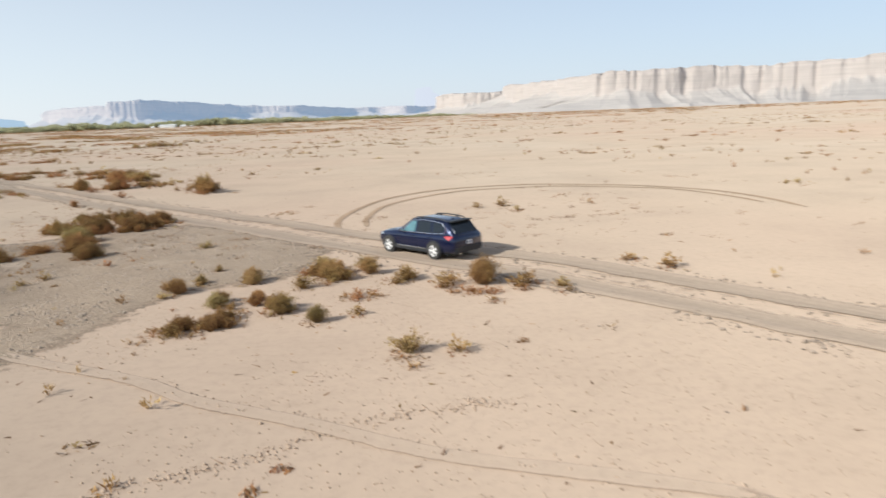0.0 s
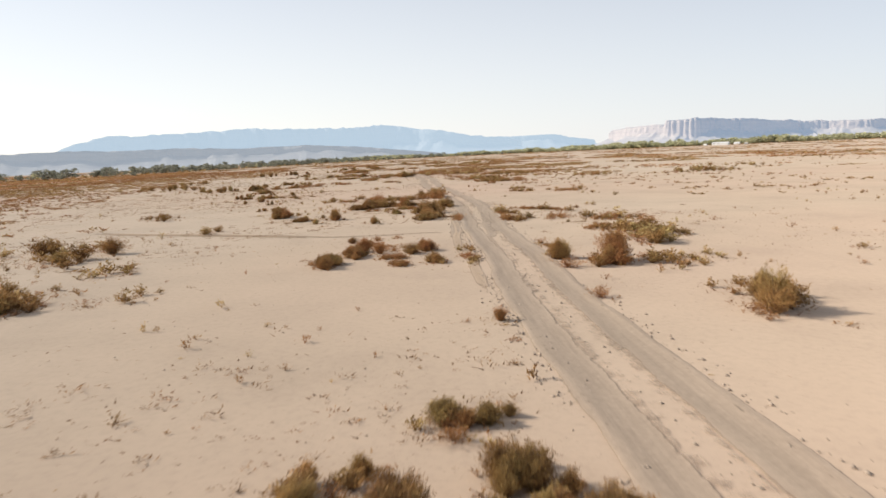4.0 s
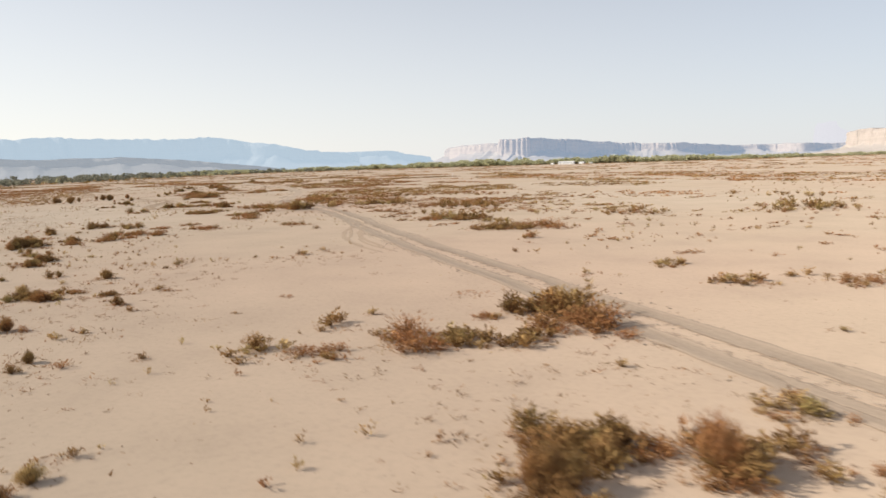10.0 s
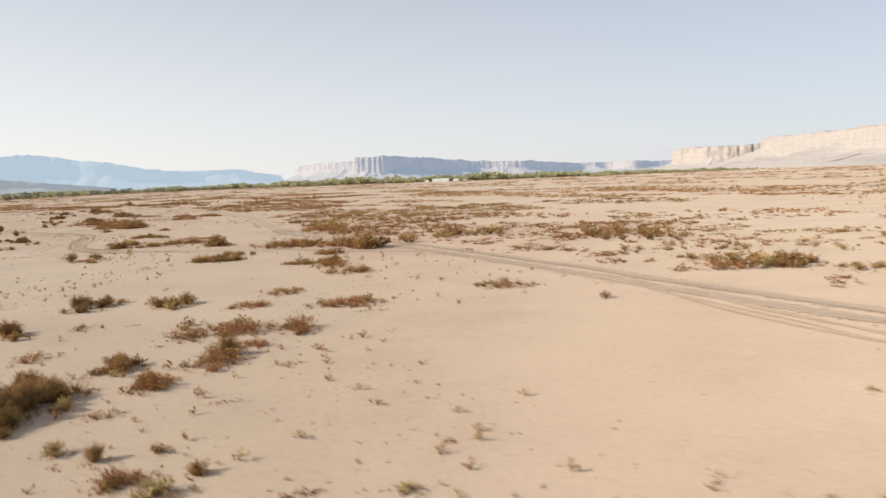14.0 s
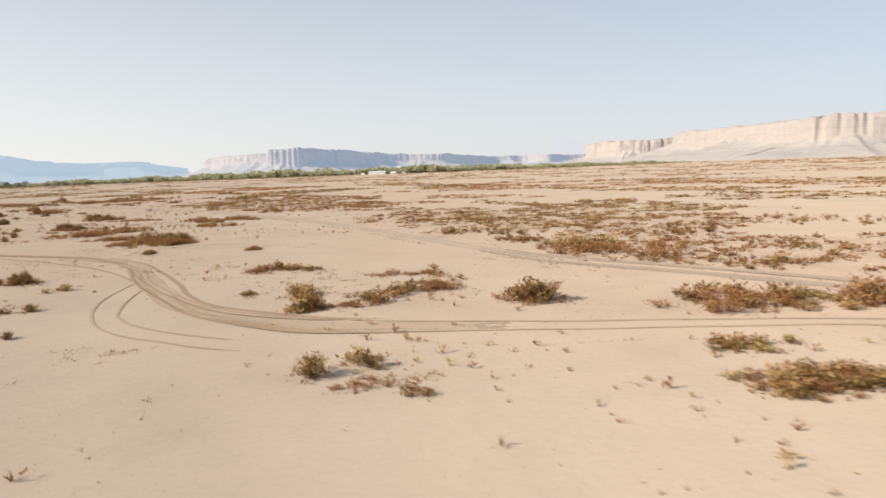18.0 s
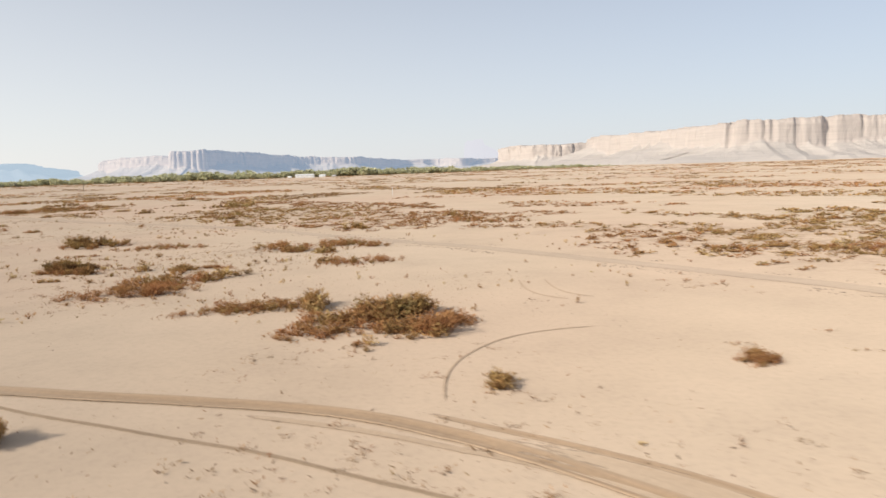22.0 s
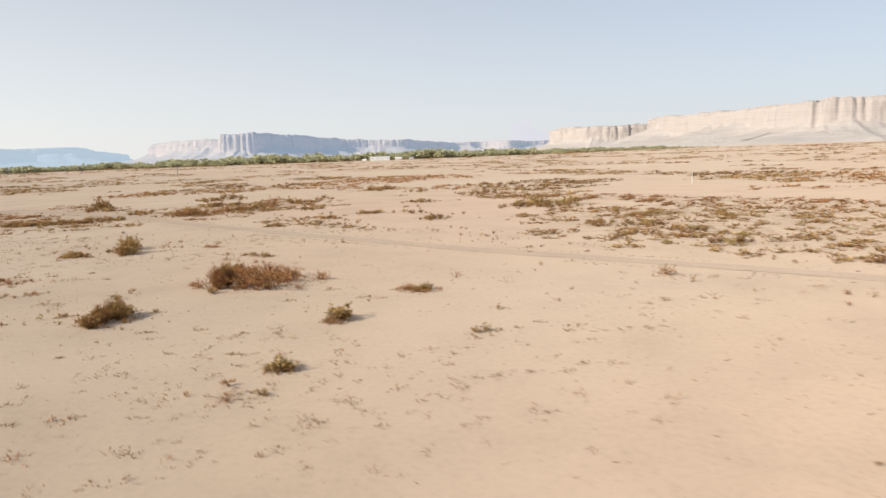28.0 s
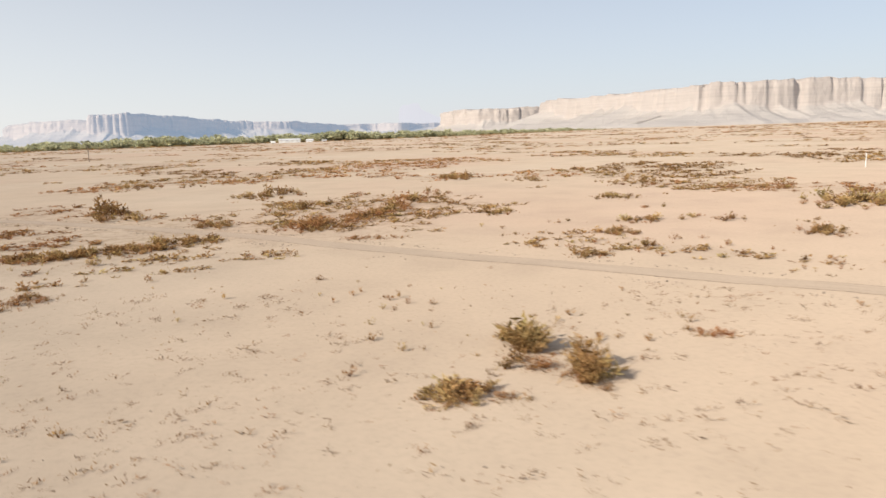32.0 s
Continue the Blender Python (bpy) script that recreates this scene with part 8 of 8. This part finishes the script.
def far_woods():
    line = curve_points(TREE_LINE, 3.0)
    r = np.random.RandomState(77)
    models = []
    for k in range(36):
        p = line[int(len(line) * (0.02 + 0.42 * r.rand()))] + r.normal(size=2) * 14
        h = 2.5 + 3.0 * r.rand()
        m = pose(p[0], p[1], -0.05, 0, 0, r.rand() * 360)
        if k < 5:
            tree = tagged(new("cottonwood_tree"), "dusty green cottonwood tree standing at the edge of the plain", "tree", "trees along the river")
            for name, arrays, material in (("trunk", TREES[k][0], M_STEM), ("crown", TREES[k][1], M_TREE)):
                ob = new(name, triangles(name, arrays, material))
                ob.parent = tree
            tree.matrix_basis = m
            models.append(tree)
        else:
            tree = copy_thing(models[k % 5], m)
        tree.scale = (h * 1.15, h * 1.15, h)
    spots, wide = [], []
    while len(spots) < 1600:
        share = 0.30 + 0.70 * r.rand()
        p = line[int((len(line) - 1) * share)] + np.array([r.normal() * 16, abs(r.normal()) * 26])
        h = (5.2 + 5.0 * r.rand() ** 1.5) * (0.5 + 0.8 * vnoise(np.array([p[0] / 40]), np.array([p[1] / 40]), 3)[0]) * float(np.interp(share, (0.3, 0.5, 0.6, 0.75, 0.85, 1.0), (0.6, 0.7, 1.1, 1.1, 0.65, 0.5)))
        spots.append((p[0], p[1], h))
        wide.append(h * (1.2 + 0.7 * r.rand()))
    gather("river_woods", [np.concatenate(t) for t in TREES], np.array(spots), r.rand(1600) * 6.28, np.array(wide), 0.05, M_TREE, "long belt of dusty green river trees")
    spots = []
    for _ in range(420):
        p = line[int((len(line) - 1) * 0.5 * r.rand())] + r.normal(size=2) * np.array([34, 30])
        spots.append((p[0], p[1], 3.0 + 4.6 * r.rand() ** 1.6))
    gather("river_woods", [np.concatenate(t) for t in TREES], np.array(spots), r.rand(420) * 6.28, np.array([q[2] * (1.1 + 0.6 * r.rand()) for q in spots]), 0.05, M_GREY_TREE, "loose line of grey-green trees before the shale bluff")
    low = []
    for _ in range(1500):
        p = line[int((len(line) - 1) * r.rand())] + r.normal(size=2) * np.array([30, 34])
        low.append((p[0], p[1], 0.8 + 1.6 * r.rand()))
    gather("river_thicket", FAR, np.array(low), r.rand(1500) * 6.28, np.array([s[2] * 2.2 for s in low]), 0.05, LEAF["olive"], "olive thicket along the foot of the river trees")


far_woods()

M_SHED = plain("white_sheet_metal", (0.78, 0.78, 0.76), 0.5, vary=0.06, scale=0.6)
M_SHED_ROOF = plain("pale_roof_metal", (0.70, 0.69, 0.67), 0.45, vary=0.08, scale=0.4)
M_WOOD = plain("weathered_wood", (0.20, 0.16, 0.12), 0.9, vary=0.3)


def farm_shed(x, y, long, deep, high, turn):
    shed = tagged(new("farm_shed"), "long low white metal farm shed before river trees", "shed")
    shed.matrix_world = pose(x, y, 0, 0, 0, turn)
    part("wall", rounded_box((long, deep, high), (0, 0, high / 2), 0.05), M_SHED, shed)
    ends = [[(sx * (long / 2 + 0.4), -deep / 2 - 0.4, high - 0.15), (sx * (long / 2 + 0.4), 0, high + 1.3), (sx * (long / 2 + 0.4), deep / 2 + 0.4, high - 0.15), (sx * (long / 2 + 0.4), 0, high + 1.12)] for sx in (-1, 1)]
    part("roof", loft(ends), M_SHED_ROOF, shed)
    for k in range(4):
        at = -long / 2 + long * (k + 0.5) / 4
        door = part("door", rounded_box((2.6, 0.08, high * 0.78), (at, -deep / 2 - 0.03, high * 0.39), 0.02), M_SHED_ROOF, shed)
        part("door_rail", rounded_box((3.0, 0.10, 0.12), (at, -deep / 2 - 0.06, high * 0.80), 0.02), M_BLACK, door)
    return shed


farm_shed(-420, 1090, 24, 9, 3.4, 6)
farm_shed(-397, 1094, 8, 5, 2.2, -8)


def trailer(x, y, turn):
    cart = tagged(new("white_trailer"), "white box trailer parked beside the farm shed", "trailer")
    cart.matrix_world = pose(x, y, 0, 0, 0, turn)
    part("box", rounded_box((5.2, 2.2, 2.0), (0, 0, 1.6), 0.08), M_SHED, cart)
    part("drawbar", tube([(2.5, 0, 0.6), (3.9, 0, 0.55)], 0.07), M_BLACK, cart)
    for sx in (-0.6, 0.5):
        for side in (1, -1):
            tyre = part("tyre", ring_of(0.1, 0.36, -0.1, 0.1, 18), M_TYRE, cart)
            tyre.matrix_basis = pose(sx, side * 1.05, 0.36)
    return cart


trailer(-380, 1082, 20)
trailer(-436, 1072, -12)


def pole(name, x, y, high, thick, material, label, arm):
    post = tagged(new(name), label, "pole")
    post.matrix_world = pose(x, y, gz(x, y) - 0.1)
    part("shaft", tube([(0, 0, 0), (0.0, 0, high * 0.5), (0.02, 0, high)], thick, 10), material, post)
    if arm:
        part("crossarm", rounded_box((1.8, 0.12, 0.14), (0, 0, high - 0.6), 0.02), material, post)
        for k in (-0.8, 0.0, 0.8):
            part("insulator", tube([(k, 0, high - 0.53), (k, 0, high - 0.33)], 0.05, 8), M_GLASS, post)
    else:
        part("cap", tube([(0.02, 0, high), (0.02, 0, high + 0.06)], thick * 1.35, 10), material, post)


pole("marker_post", -240.2, 388.2, 2.4, 0.07, M_SHED, "pale marker post standing on the open plain", False)
pole("utility_pole", -444, 586, 7.0, 0.14, M_WOOD, "weathered wooden utility pole on the plain", True)
